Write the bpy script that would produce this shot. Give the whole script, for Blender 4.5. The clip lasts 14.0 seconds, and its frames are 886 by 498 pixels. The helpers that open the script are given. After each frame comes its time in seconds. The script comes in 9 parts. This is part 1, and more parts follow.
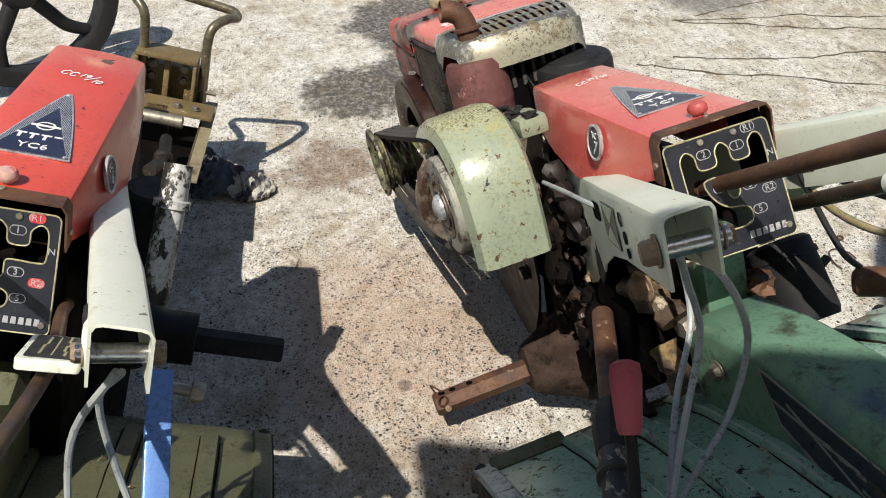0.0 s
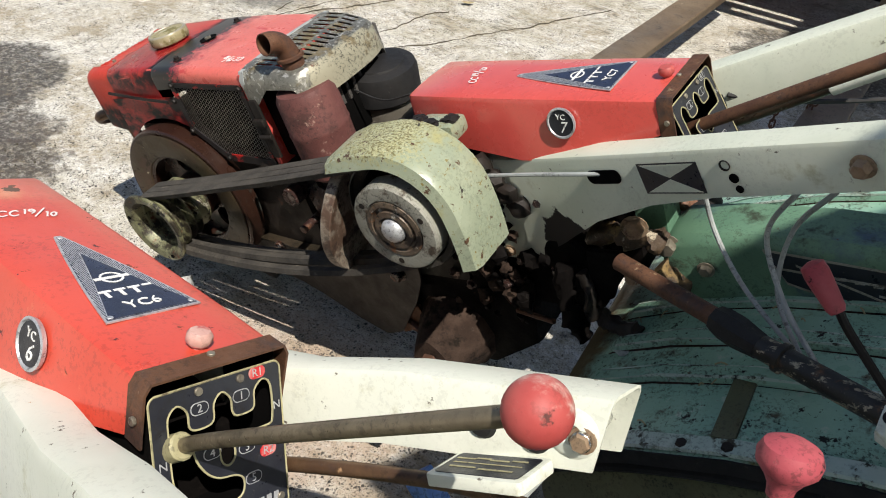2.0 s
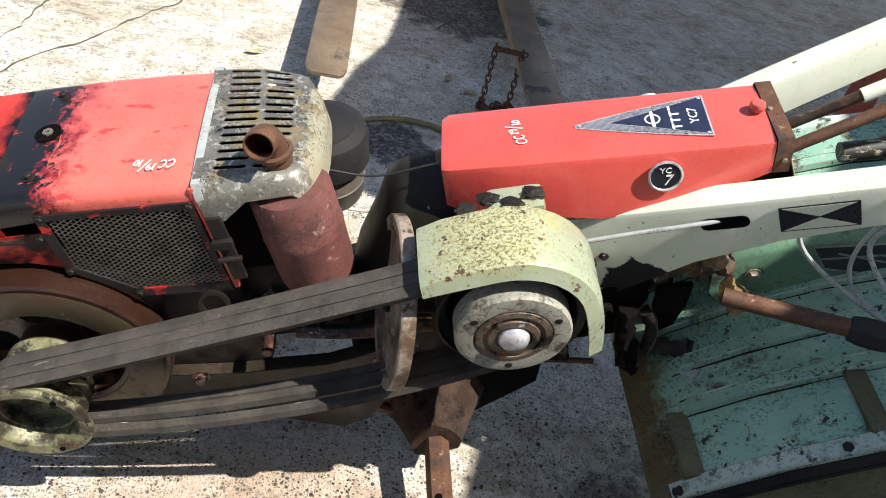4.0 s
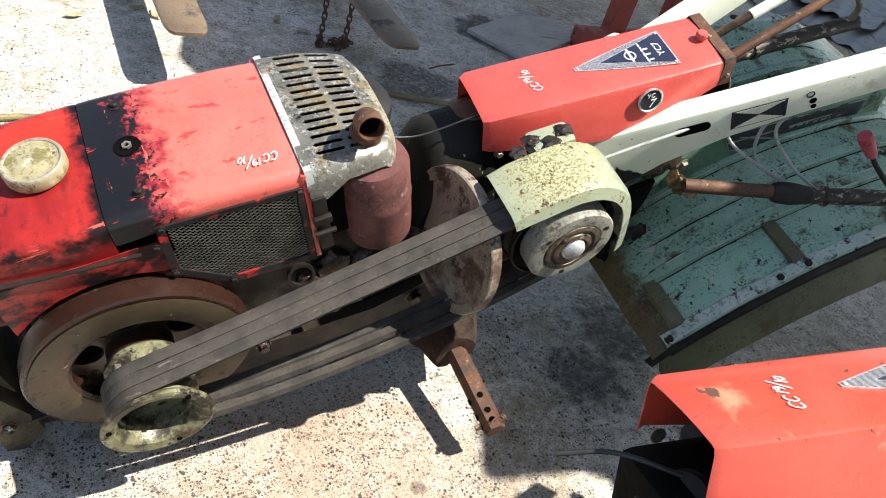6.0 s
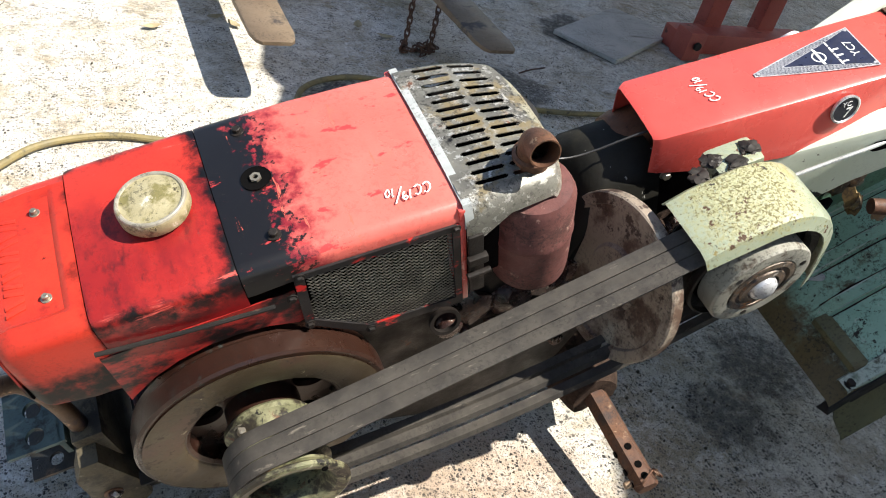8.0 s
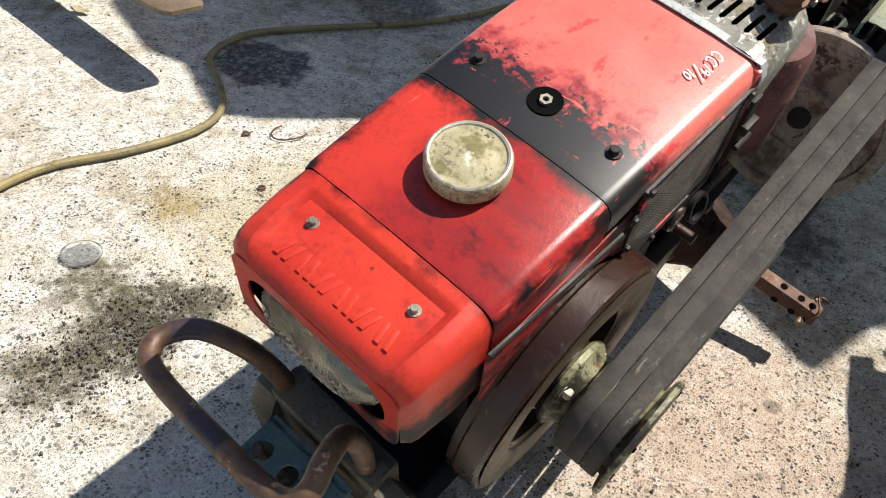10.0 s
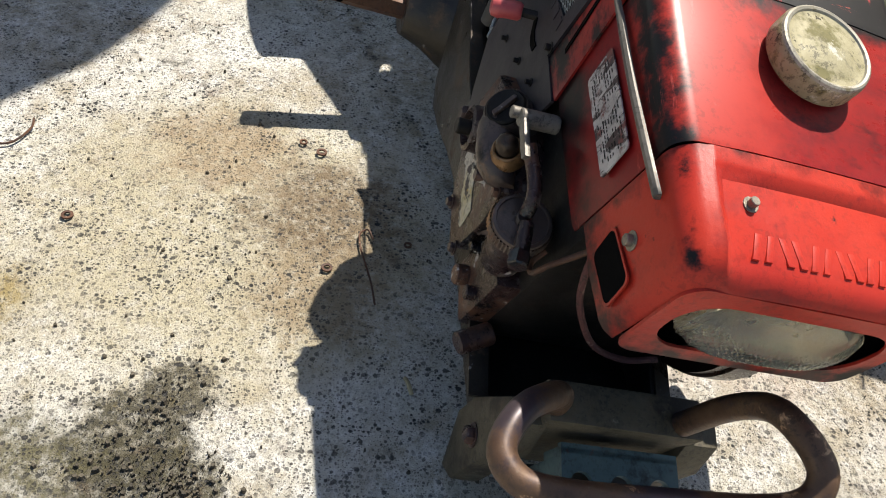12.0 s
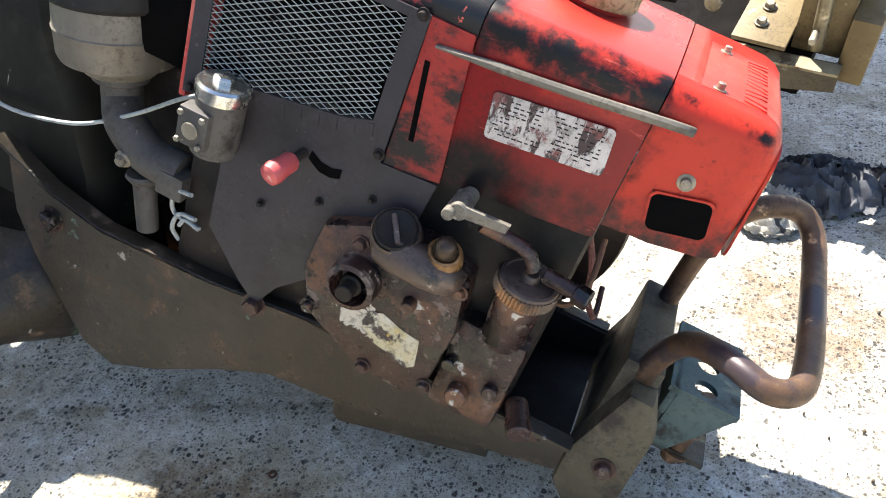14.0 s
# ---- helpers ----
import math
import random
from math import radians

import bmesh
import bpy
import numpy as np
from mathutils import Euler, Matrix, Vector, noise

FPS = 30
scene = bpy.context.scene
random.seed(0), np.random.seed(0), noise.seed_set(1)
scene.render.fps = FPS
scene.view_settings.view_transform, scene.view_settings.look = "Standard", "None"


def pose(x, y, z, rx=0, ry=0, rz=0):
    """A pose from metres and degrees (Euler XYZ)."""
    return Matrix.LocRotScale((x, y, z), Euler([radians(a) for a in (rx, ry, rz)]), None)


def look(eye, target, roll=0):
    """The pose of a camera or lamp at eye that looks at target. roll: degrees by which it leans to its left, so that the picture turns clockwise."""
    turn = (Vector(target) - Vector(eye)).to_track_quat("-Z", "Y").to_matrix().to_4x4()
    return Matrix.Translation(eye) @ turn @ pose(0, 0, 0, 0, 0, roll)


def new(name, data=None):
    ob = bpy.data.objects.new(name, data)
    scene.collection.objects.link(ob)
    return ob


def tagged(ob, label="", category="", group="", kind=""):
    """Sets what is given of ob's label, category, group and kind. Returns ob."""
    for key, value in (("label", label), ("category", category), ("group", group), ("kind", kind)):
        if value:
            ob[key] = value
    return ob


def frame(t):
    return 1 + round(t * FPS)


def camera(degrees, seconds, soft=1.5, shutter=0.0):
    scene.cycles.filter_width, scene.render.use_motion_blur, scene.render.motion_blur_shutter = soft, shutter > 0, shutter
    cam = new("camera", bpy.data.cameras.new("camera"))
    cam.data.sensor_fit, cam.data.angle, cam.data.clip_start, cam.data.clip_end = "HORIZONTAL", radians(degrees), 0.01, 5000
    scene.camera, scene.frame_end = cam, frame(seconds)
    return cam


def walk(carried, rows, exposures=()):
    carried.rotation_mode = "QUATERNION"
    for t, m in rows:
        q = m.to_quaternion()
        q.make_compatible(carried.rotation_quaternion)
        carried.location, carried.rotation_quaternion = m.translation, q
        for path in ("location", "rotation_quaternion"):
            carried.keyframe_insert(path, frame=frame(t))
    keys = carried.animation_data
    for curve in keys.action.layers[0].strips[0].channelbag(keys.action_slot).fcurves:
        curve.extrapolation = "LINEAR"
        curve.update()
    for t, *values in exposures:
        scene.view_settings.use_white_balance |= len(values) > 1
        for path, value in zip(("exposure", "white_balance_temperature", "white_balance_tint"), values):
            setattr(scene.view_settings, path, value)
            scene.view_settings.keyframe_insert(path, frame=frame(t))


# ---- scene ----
cam = camera(57.94, 14.0, soft=1.0)
PATH = [
    (0, (2.0127, -0.5781, 1.4578), (0.5035, -0.1435, 0.2194), 0.51),
    (0.5, (1.9542, -0.7505, 1.4593), (0.5137, -0.0814, 0.2439), -0.39),
    (1, (1.7819, -0.9187, 1.4773), (0.4829, 0.0547, 0.3089), 0.37),
    (1.5, (1.6844, -1.0921, 1.477), (0.6016, 0.1046, 0.2956), 2.81),
    (2, (1.557, -1.2089, 1.4636), (0.7424, 0.1754, 0.2719), 6.27),
    (2.5, (1.3242, -1.2039, 1.4224), (0.7013, 0.2708, 0.2236), 9.38),
    (2.7, (1.226, -1.2058, 1.4233), (0.7157, 0.3192, 0.2341), 11.15),
    (4.8, (0.1632, -1.1028, 1.4082), (0.9181, 0.3312, 0.2361), 14.30),
    (5, (0.0663, -1.1191, 1.4307), (0.9016, 0.2613, 0.2489), 14.38),
    (5.5, (-0.0214, -1.1446, 1.454), (0.8855, 0.1822, 0.2636), 16.14),
    (6, (-0.0311, -1.1532, 1.4475), (0.9123, 0.1682, 0.2797), 18.59),
    (6.5, (-0.0344, -1.1522, 1.4447), (0.9141, 0.1731, 0.2855), 19.18),
    (7, (-0.0382, -1.1362, 1.4307), (0.9047, 0.1948, 0.2734), 19.08),
    (7.5, (-0.0577, -1.0857, 1.4091), (0.8607, 0.2629, 0.2525), 18.35),
    (8, (-0.0978, -0.9032, 1.3295), (0.7426, 0.4645, 0.1366), 15.66),
    (8.2, (-0.1306, -0.8317, 1.3195), (0.7084, 0.5276, 0.116), 14.53),
    (10.3, (-0.6327, -0.3399, 1.088), (0.6976, 0.5049, -0.1435), 9.89),
    (10.5, (-0.6448, -0.2582, 1.1), (0.718, 0.4951, -0.1552), 10.36),
    (11, (-0.7038, -0.0275, 1.0456), (0.7421, 0.4455, -0.2528), 10.39),
    (11.5, (-0.725, 0.2069, 0.9867), (0.7357, 0.3492, -0.372), 10.61),
    (12, (-0.637, 0.4111, 0.9689), (0.8119, 0.1666, -0.388), 12.66),
    (12.5, (-0.5964, 0.5819, 0.9762), (0.7775, -0.0811, -0.3172), 9.89),
    (13, (-0.5535, 0.7099, 0.99), (0.6463, -0.2614, -0.2816), 3.67),
    (13.5, (-0.3658, 0.7562, 0.9595), (0.6455, -0.4221, -0.301), -0.54),
    (14, (-0.1969, 0.857, 0.9672), (0.5087, -0.5724, -0.2407), -5.47),
]
walk(cam, [(t, look(eye, target, roll)) for t, eye, target, roll in PATH],
     [(0.0, 0.24), (0.5, 0.44), (1.0, 0.26), (2.7, 0.42), (5.0, 1.12), (8.2, 1.02), (10.5, 0.40), (11.0, 0.14), (11.5, 0.20), (12.0, 0.60), (12.5, 1.12), (13.0, 1.48), (14.0, 1.92)])

# ---- light ----
SUN_AZ, SUN_EL = radians(-36), radians(60)
world = bpy.data.worlds.new("sky")
scene.world = world
world.use_nodes = True
wn = world.node_tree
sky = wn.nodes.new("ShaderNodeTexSky")
sky.sky_type, sky.sun_disc = "NISHITA", False
sky.sun_elevation, sky.sun_rotation = SUN_EL, radians(90) - SUN_AZ
wn.links.new(sky.outputs[0], wn.nodes["Background"].inputs[0])
wn.nodes["Background"].inputs[1].default_value = 0.085
sun_data = bpy.data.lights.new("sun", "SUN")
sun_data.energy, sun_data.angle, sun_data.color = 5.0, radians(0.55), (1.0, 0.945, 0.85)
sun = new("sun", sun_data)
sun_dir = Vector((math.cos(SUN_EL) * math.cos(SUN_AZ), math.cos(SUN_EL) * math.sin(SUN_AZ), math.sin(SUN_EL)))
sun.matrix_world = look(sun_dir * 8, (0, 0, 0))


# ---- materials ----
def surf(name, c1, c2, scale=8.0, over=(), rough=(0.45, 0.7), metal=0.0, bump=0.15, bump_scale=60.0, coat=0.0, random_tint=0.0, ior=1.5, grit=0.5, dust=0.0, gloss=0.5):
    """A surface of two tones mixed by cloudy noise, with overlays: (colour, noise scale, low, high, roughness, where or None, metal).
    where: ("ball", centre, full radius, zero radius) or ("band", axis, zero, full) or ("stretch", (sx, sy, sz))."""
    m = bpy.data.materials.new(name)
    m.use_nodes = True
    nt = m.node_tree
    N, K = nt.nodes, nt.links
    bsdf = N["Principled BSDF"]
    co = N.new("ShaderNodeTexCoord").outputs["Object"]

    def mathn(op, a, b=None, clamp=False):
        n = N.new("ShaderNodeMath")
        n.operation, n.use_clamp = op, clamp
        for k, v in enumerate((a, b)):
            if v is None:
                continue
            if isinstance(v, (int, float)):
                n.inputs[k].default_value = v
            else:
                K.new(v, n.inputs[k])
        return n.outputs[0]

    def rng(v, a, b, lo=0.0, hi=1.0):
        n = N.new("ShaderNodeMapRange")
        n.interpolation_type = "SMOOTHSTEP" if lo == 0.0 and hi == 1.0 else "LINEAR"
        K.new(v, n.inputs[0])
        for k, x in enumerate((a, b, lo, hi)):
            n.inputs[k + 1].default_value = x
        return n.outputs[0]

    def tex(s, detail=6.0, rough_=0.6, stretch=None):
        v = co
        if stretch:
            mp = N.new("ShaderNodeMapping")
            mp.inputs["Scale"].default_value = stretch
            K.new(co, mp.inputs[0])
            v = mp.outputs[0]
        n = N.new("ShaderNodeTexNoise")
        n.inputs["Scale"].default_value, n.inputs["Detail"].default_value, n.inputs["Roughness"].default_value = s, detail, rough_
        K.new(v, n.inputs["Vector"])
        return n.outputs[0]

    def mix(f, a, b):
        n = N.new("ShaderNodeMix")
        n.data_type = "RGBA"
        K.new(f, n.inputs[0])
        for k, v in ((6, a), (7, b)):
            if isinstance(v, tuple):
                n.inputs[k].default_value = (*v, 1)
            else:
                K.new(v, n.inputs[k])
        return n.outputs[2]

    def mixf(f, a, b):
        n = N.new("ShaderNodeMix")
        K.new(f, n.inputs[0])
        for k, v in ((2, a), (3, b)):
            if isinstance(v, (int, float)):
                n.inputs[k].default_value = v
            else:
                K.new(v, n.inputs[k])
        return n.outputs[0]

    base_noise = tex(scale)
    col = mix(rng(base_noise, 0.3, 0.7), c1, c2)
    if random_tint:
        inf = N.new("ShaderNodeObjectInfo")
        hs = N.new("ShaderNodeHueSaturation")
        K.new(rng(inf.outputs["Random"], 0, 1, 1 - random_tint, 1 + random_tint), hs.inputs["Value"])
        K.new(col, hs.inputs["Color"])
        col = hs.outputs[0]
    ro = rng(tex(scale * 2.3), 0.3, 0.7, rough[0], rough[1])
    me = metal
    height = tex(bump_scale, 8.0, 0.7)
    for colour, s, lo, hi, r, where, mt in over:
        stretch = where[1] if where and where[0] == "stretch" else None
        n = tex(s, 9.0, 0.68, stretch)
        if where and where[0] == "ball":
            vm = N.new("ShaderNodeVectorMath")
            vm.operation = "DISTANCE"
            K.new(co, vm.inputs[0])
            vm.inputs[1].default_value = where[1]
            near = rng(vm.outputs["Value"], where[3], where[2], 0.0, 1.0001)
            n = mathn("ADD", mathn("MULTIPLY", mathn("SUBTRACT", n, 0.5), 1.5), near)
        elif where and where[0] == "line":
            flat = N.new("ShaderNodeVectorMath")
            flat.operation = "MULTIPLY"
            K.new(co, flat.inputs[0])
            flat.inputs[1].default_value = (0, 1, 1)
            vm = N.new("ShaderNodeVectorMath")
            vm.operation = "DISTANCE"
            K.new(flat.outputs[0], vm.inputs[0])
            vm.inputs[1].default_value = (0, *where[1])
            near = rng(vm.outputs["Value"], where[3], where[2], 0.0, 1.0001)
            n = mathn("ADD", mathn("MULTIPLY", mathn("SUBTRACT", n, 0.5), 1.5), near)
        elif where and where[0] == "band":
            sx = N.new("ShaderNodeSeparateXYZ")
            K.new(co, sx.inputs[0])
            near = rng(sx.outputs["XYZ".index(where[1])], where[2], where[3], 0.0, 1.0001)
            n = mathn("ADD", mathn("MULTIPLY", mathn("SUBTRACT", n, 0.5), 1.5), near)
        f = rng(n, lo, hi)
        col = mix(f, col, colour)
        ro = mixf(f, ro, r)
        if mt != metal or not isinstance(me, (int, float)):
            me = mixf(f, me, mt)
        height = mixf(f, height, 0.35)
    if grit:
        # fine dark grime and pale dust
        worn = rng(tex(13, 4.0), 0.36, 0.64)
        dk = mathn("MULTIPLY", mathn("MULTIPLY", rng(tex(150, 4.0, 0.75), 0.51, 0.60), worn), grit)
        col = mix(dk, col, (0.012, 0.010, 0.008))
        ds = mathn("MULTIPLY", rng(tex(95, 5.0, 0.8), 0.62, 0.72), grit * 0.4 * min(1.0, gloss * 2))
        col = mix(ds, col, (0.33, 0.29, 0.24))
        ro = mixf(ds, ro, 0.85)
    K.new(col, bsdf.inputs["Base Color"])
    K.new(ro, bsdf.inputs["Roughness"])
    if isinstance(me, (int, float)):
        bsdf.inputs["Metallic"].default_value = me
    else:
        K.new(me, bsdf.inputs["Metallic"])
    bsdf.inputs["Coat Weight"].default_value = coat
    bsdf.inputs["IOR"].default_value = ior
    bsdf.inputs["Specular IOR Level"].default_value = gloss
    bsdf.inputs["Sheen Weight"].default_value, bsdf.inputs["Sheen Roughness"].default_value = dust, 0.45
    bsdf.inputs["Sheen Tint"].default_value = (0.85, 0.78, 0.68, 1)
    b = N.new("ShaderNodeBump")
    b.inputs["Strength"].default_value, b.inputs["Distance"].default_value = bump, 0.004
    K.new(height, b.inputs["Height"])
    K.new(b.outputs[0], bsdf.inputs["Normal"])
    K.new(b.outputs[0], bsdf.inputs["Coat Normal"])
    return m


RUST, DARK, GREASE, MUD = (0.13, 0.045, 0.02), (0.0035, 0.003, 0.0035), (0.010, 0.008, 0.007), (0.15, 0.10, 0.065)
RED2 = (0.42, 0.014, 0.012)
M = {}
M["hood_red"] = surf("worn_red_paint", (0.58, 0.105, 0.082), (0.64, 0.145, 0.115), 5, [
    ((0.66, 0.13, 0.09), 16, 0.60, 0.74, 0.4, None, 0.0),
    ((0.20, 0.010, 0.018), 26, 0.34, 0.80, 0.35, ("band", "X", 0.14, -0.03), 0.0),
    ((0.035, 0.006, 0.009), 52, 0.56, 1.08, 0.35, ("band", "X", 0.12, -0.05), 0.0),
    (DARK, 15, 0.60, 0.84, 0.35, ("band", "X", 0.075, -0.110), 0.0),
    (DARK, 70, 0.66, 0.80, 0.4, ("band", "X", 0.13, -0.02), 0.0),
    ((0.46, 0.040, 0.040), 30, 0.59, 0.64, 0.4, ("stretch", (0.5, 1.0, 1.0)), 0.0),
    ((0.42, 0.030, 0.034), 16, 0.86, 1.05, 0.4, ("ball", (-0.02, 0.115, 0.0), 0.0, 0.06), 0.0),
    ((0.62, 0.12, 0.08), 60, 0.64, 0.66, 0.4, ("stretch", (1.0, 0.10, 1.0)), 0.0),
    (RUST, 70, 0.68, 0.72, 0.7, None, 0.0)], (0.22, 0.4), 0, 0.12, 240, 0.12, grit=0.22, dust=0.05)
M["tank_red"] = surf("sooty_red_paint", (0.25, 0.014, 0.014), (0.38, 0.026, 0.020), 6, [
    ((0.19, 0.012, 0.014), 17, 0.42, 0.70, 0.35, ("stretch", (1.0, 0.45, 1.0)), 0.0),
    ((0.05, 0.010, 0.012), 46, 0.50, 0.76, 0.3, ("stretch", (1.0, 0.5, 1.0)), 0.0),
    ((0.46, 0.032, 0.020), 9, 0.35, 0.95, 0.35, ("band", "Y", -0.01, 0.095), 0.0),
    (DARK, 20, 0.50, 0.95, 0.4, ("band", "X", -0.135, -0.050), 0.0),
    (DARK, 34, 0.50, 1.0, 0.45, ("line", (0.140, -0.022), 0.006, 0.062), 0.0),
    (DARK, 30, 0.55, 0.90, 0.45, ("band", "Y", -0.105, -0.160), 0.0),
    # towards the bottom: darker red, then near-black
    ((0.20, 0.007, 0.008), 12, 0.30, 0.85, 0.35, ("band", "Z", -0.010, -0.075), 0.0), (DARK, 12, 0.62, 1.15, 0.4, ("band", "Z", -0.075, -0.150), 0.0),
    ((0.58, 0.10, 0.08), 60, 0.62, 0.70, 0.3, ("stretch", (0.12, 1.0, 1.0)), 0.0)], (0.20, 0.36), 0, 0.10, 260, 0.03, grit=0.3, dust=0.0, gloss=0.3)
M["nose_red"] = surf("faded_red_paint", (0.53, 0.040, 0.020), (0.42, 0.026, 0.016), 6, [
    ((0.28, 0.02, 0.015), 16, 0.54, 0.70, 0.4, None, 0.0),
    (DARK, 22, 0.58, 1.10, 0.4, ("band", "X", -0.300, -0.238), 0.0),
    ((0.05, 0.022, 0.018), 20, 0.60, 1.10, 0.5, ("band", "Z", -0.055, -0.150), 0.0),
    (DARK, 40, 0.66, 1.0, 0.5, ("line", (0.130, -0.016), 0.002, 0.026), 0.0),
    (DARK, 60, 0.65, 0.74, 0.5, None, 0.0),
    (DARK, 20, 0.50, 1.0, 0.5, ("line", (-0.142, -0.125), 0.015, 0.07), 0.0),
    (RUST, 22, 0.66, 0.72, 0.7, None, 0.0)], (0.30, 0.48), 0, 0.10, 220, 0.03, grit=0.25, gloss=0.24)
M["gear_red"] = surf("smooth_red_paint", (0.56, 0.070, 0.056), (0.62, 0.092, 0.074), 5, [
    ((0.25, 0.02, 0.016), 18, 0.66, 0.76, 0.5, None, 0.0),
    (RUST, 60, 0.69, 0.72, 0.7, None, 0.0)], (0.2, 0.34), 0, 0.04, 90, 0.4, grit=0.15, dust=0.05)
M["gear_orange"] = surf("faded_orange_red_paint", (0.55, 0.058, 0.034), (0.61, 0.082, 0.052), 4, [
    ((0.64, 0.25, 0.15), 26, 0.48, 1.05, 0.5, ("ball", (0.068, 0.01, 0.0), 0.0, 0.070), 0.0),
    ((0.64, 0.16, 0.09), 30, 0.62, 0.70, 0.5, ("stretch", (1, 0.3, 1)), 0.0),
    (RUST, 40, 0.64, 0.69, 0.7, None, 0.0),
    ((0.10, 0.05, 0.03), 60, 0.62, 0.72, 0.7, ("ball", (0.05, 0.02, 0.0), 0.0, 0.035), 0.0),
    (RUST, 40, 0.60, 0.68, 0.7, ("band", "X", 0.497, 0.535), 0.0),
    ((0.05, 0.02, 0.02), 50, 0.65, 0.68, 0.6, None, 0.0)], (0.26, 0.42), 0, 0.05, 90, 0.25, grit=0.25)
M["black_panel"] = surf("sooty_black_paint", (0.005, 0.0045, 0.005), (0.015, 0.012, 0.012), 9, [
    (RED2, 13, 0.56, 0.61, 0.4, ("stretch", (1, 1, 2)), 0.0), ((0.10, 0.07, 0.05), 40, 0.62, 0.7, 0.7, None, 0.0)], (0.4, 0.65))
M["skirt_red"] = surf("soot_streaked_red_paint", (0.34, 0.022, 0.016), (0.24, 0.012, 0.012), 8, [
    (DARK, 9, 0.44, 0.56, 0.5, ("stretch", (1, 1, 1.6)), 0.0), ((0.10, 0.07, 0.06), 40, 0.62, 0.72, 0.6, None, 0.0)], (0.3, 0.5), 0, 0.1, 120)
M["dark_iron"] = surf("greasy_dark_iron", (0.007, 0.006, 0.005), (0.022, 0.016, 0.013), 10, [
    (MUD, 14, 0.65, 0.76, 0.85, None, 0.0), ((0.07, 0.035, 0.023), 30, 0.62, 0.7, 0.75, None, 0.0)], (0.4, 0.75), 0.1, 0.35, 50, gloss=0.35)
# grease taken down to near-black, so it also paints the gap's shade
M["grease_shade"] = surf("grease_and_gap_shade", (0.0025, 0.002, 0.002), (0.007, 0.0055, 0.005), 12, [
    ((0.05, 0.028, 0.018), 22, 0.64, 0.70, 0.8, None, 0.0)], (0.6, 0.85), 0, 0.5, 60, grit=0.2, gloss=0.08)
M["engine_block"] = surf("grimy_engine_casting", (0.022, 0.011, 0.011), (0.066, 0.034, 0.028), 9, [
    ((0.15, 0.066, 0.034), 10, 0.50, 0.64, 0.5, None, 0.0), (GREASE, 16, 0.52, 0.60, 0.25, None, 0.0),
    ((0.17, 0.13, 0.11), 34, 0.57, 0.65, 0.7, None, 0.0), ((0.50, 0.47, 0.43), 20, 0.625, 0.65, 0.6, None, 0.0), ((0.55, 0.50, 0.42), 34, 0.74, 0.78, 0.6, ("ball", (-0.045, 0.178, -0.400), 0.005, 0.085), 0.0)], (0.16, 0.40), 0.15, 0.5, 60, grit=0.6)
M["muddy_olive"] = surf("muddy_olive_casting", (0.055, 0.045, 0.026), (0.10, 0.082, 0.050), 9, [((0.025, 0.018, 0.012), 10, 0.52, 0.66, 0.7, None, 0.0), ((0.22, 0.20, 0.15), 30, 0.62, 0.70, 0.8, None, 0.0), (RUST, 18, 0.64, 0.72, 0.8, None, 0.0)], (0.5, 0.8), 0, 0.5, 60, grit=0.7)
M["slate_plate"] = surf("slate_painted_plate", (0.020, 0.018, 0.024), (0.036, 0.031, 0.036), 7, [((0.10, 0.09, 0.085), 26, 0.63, 0.67, 0.5, None, 0.0), 
    ((0.012, 0.011, 0.012), 6, 0.5, 0.68, 0.5, None, 0.0), ((0.11, 0.085, 0.07), 50, 0.66, 0.7, 0.7, None, 0.0)], (0.4, 0.6), 0, 0.08, 80)
M["chassis"] = surf("muddy_green_chassis", (0.015, 0.012, 0.008), (0.038, 0.029, 0.019), 7, [((0.060, 0.040, 0.025), 9, 0.54, 0.66, 0.6, None, 0.0), 
    (GREASE, 7, 0.54, 0.68, 0.5, None, 0.0), (MUD, 18, 0.58, 0.7, 0.9, None, 0.0), ((0.10, 0.16, 0.12), 16, 0.64, 0.68, 0.6, None, 0.0), ((0.30, 0.28, 0.25), 30, 0.66, 0.69, 0.6, None, 0.0)], (0.22, 0.5), 0, 0.5, 60, grit=0.7)
M["shroud"] = surf("bare_steel_cowl", (0.24, 0.235, 0.20), (0.12, 0.115, 0.10), 14, [((0.55, 0.54, 0.49), 70, 0.54, 0.62, 0.3, None, 0.6), 
    (DARK, 11, 0.60, 0.68, 0.35, None, 0.3), ((0.45, 0.43, 0.37), 26, 0.55, 0.66, 0.35, None, 0.5), ((0.36, 0.34, 0.25), 26, 0.54, 0.75, 0.4, ("band", "X", 0.385, 0.43), 0.3), (RUST, 26, 0.60, 0.67, 0.7, None, 0.0), ((0.15, 0.12, 0.065), 17, 0.52, 0.62, 0.8, None, 0.0)], (0.3, 0.5), 0.35, 0.2, 70, grit=0.8)
M["muffler"] = surf("rusty_red_muffler", (0.10, 0.034, 0.030), (0.145, 0.052, 0.045), 14, [
    ((0.07, 0.026, 0.022), 12, 0.52, 0.64, 0.8, None, 0.0), ((0.32, 0.20, 0.16), 34, 0.60, 0.68, 0.9, None, 0.0)], (0.6, 0.85), 0, 0.3, 90, grit=0.6)
M["rust"] = surf("rusted_steel", (0.085, 0.038, 0.022), (0.145, 0.068, 0.036), 16, [
    ((0.05, 0.03, 0.025), 12, 0.52, 0.66, 0.6, None, 0.1), ((0.33, 0.23, 0.14), 40, 0.62, 0.7, 0.8, None, 0.0)], (0.5, 0.8), 0.25, 0.35, 80)
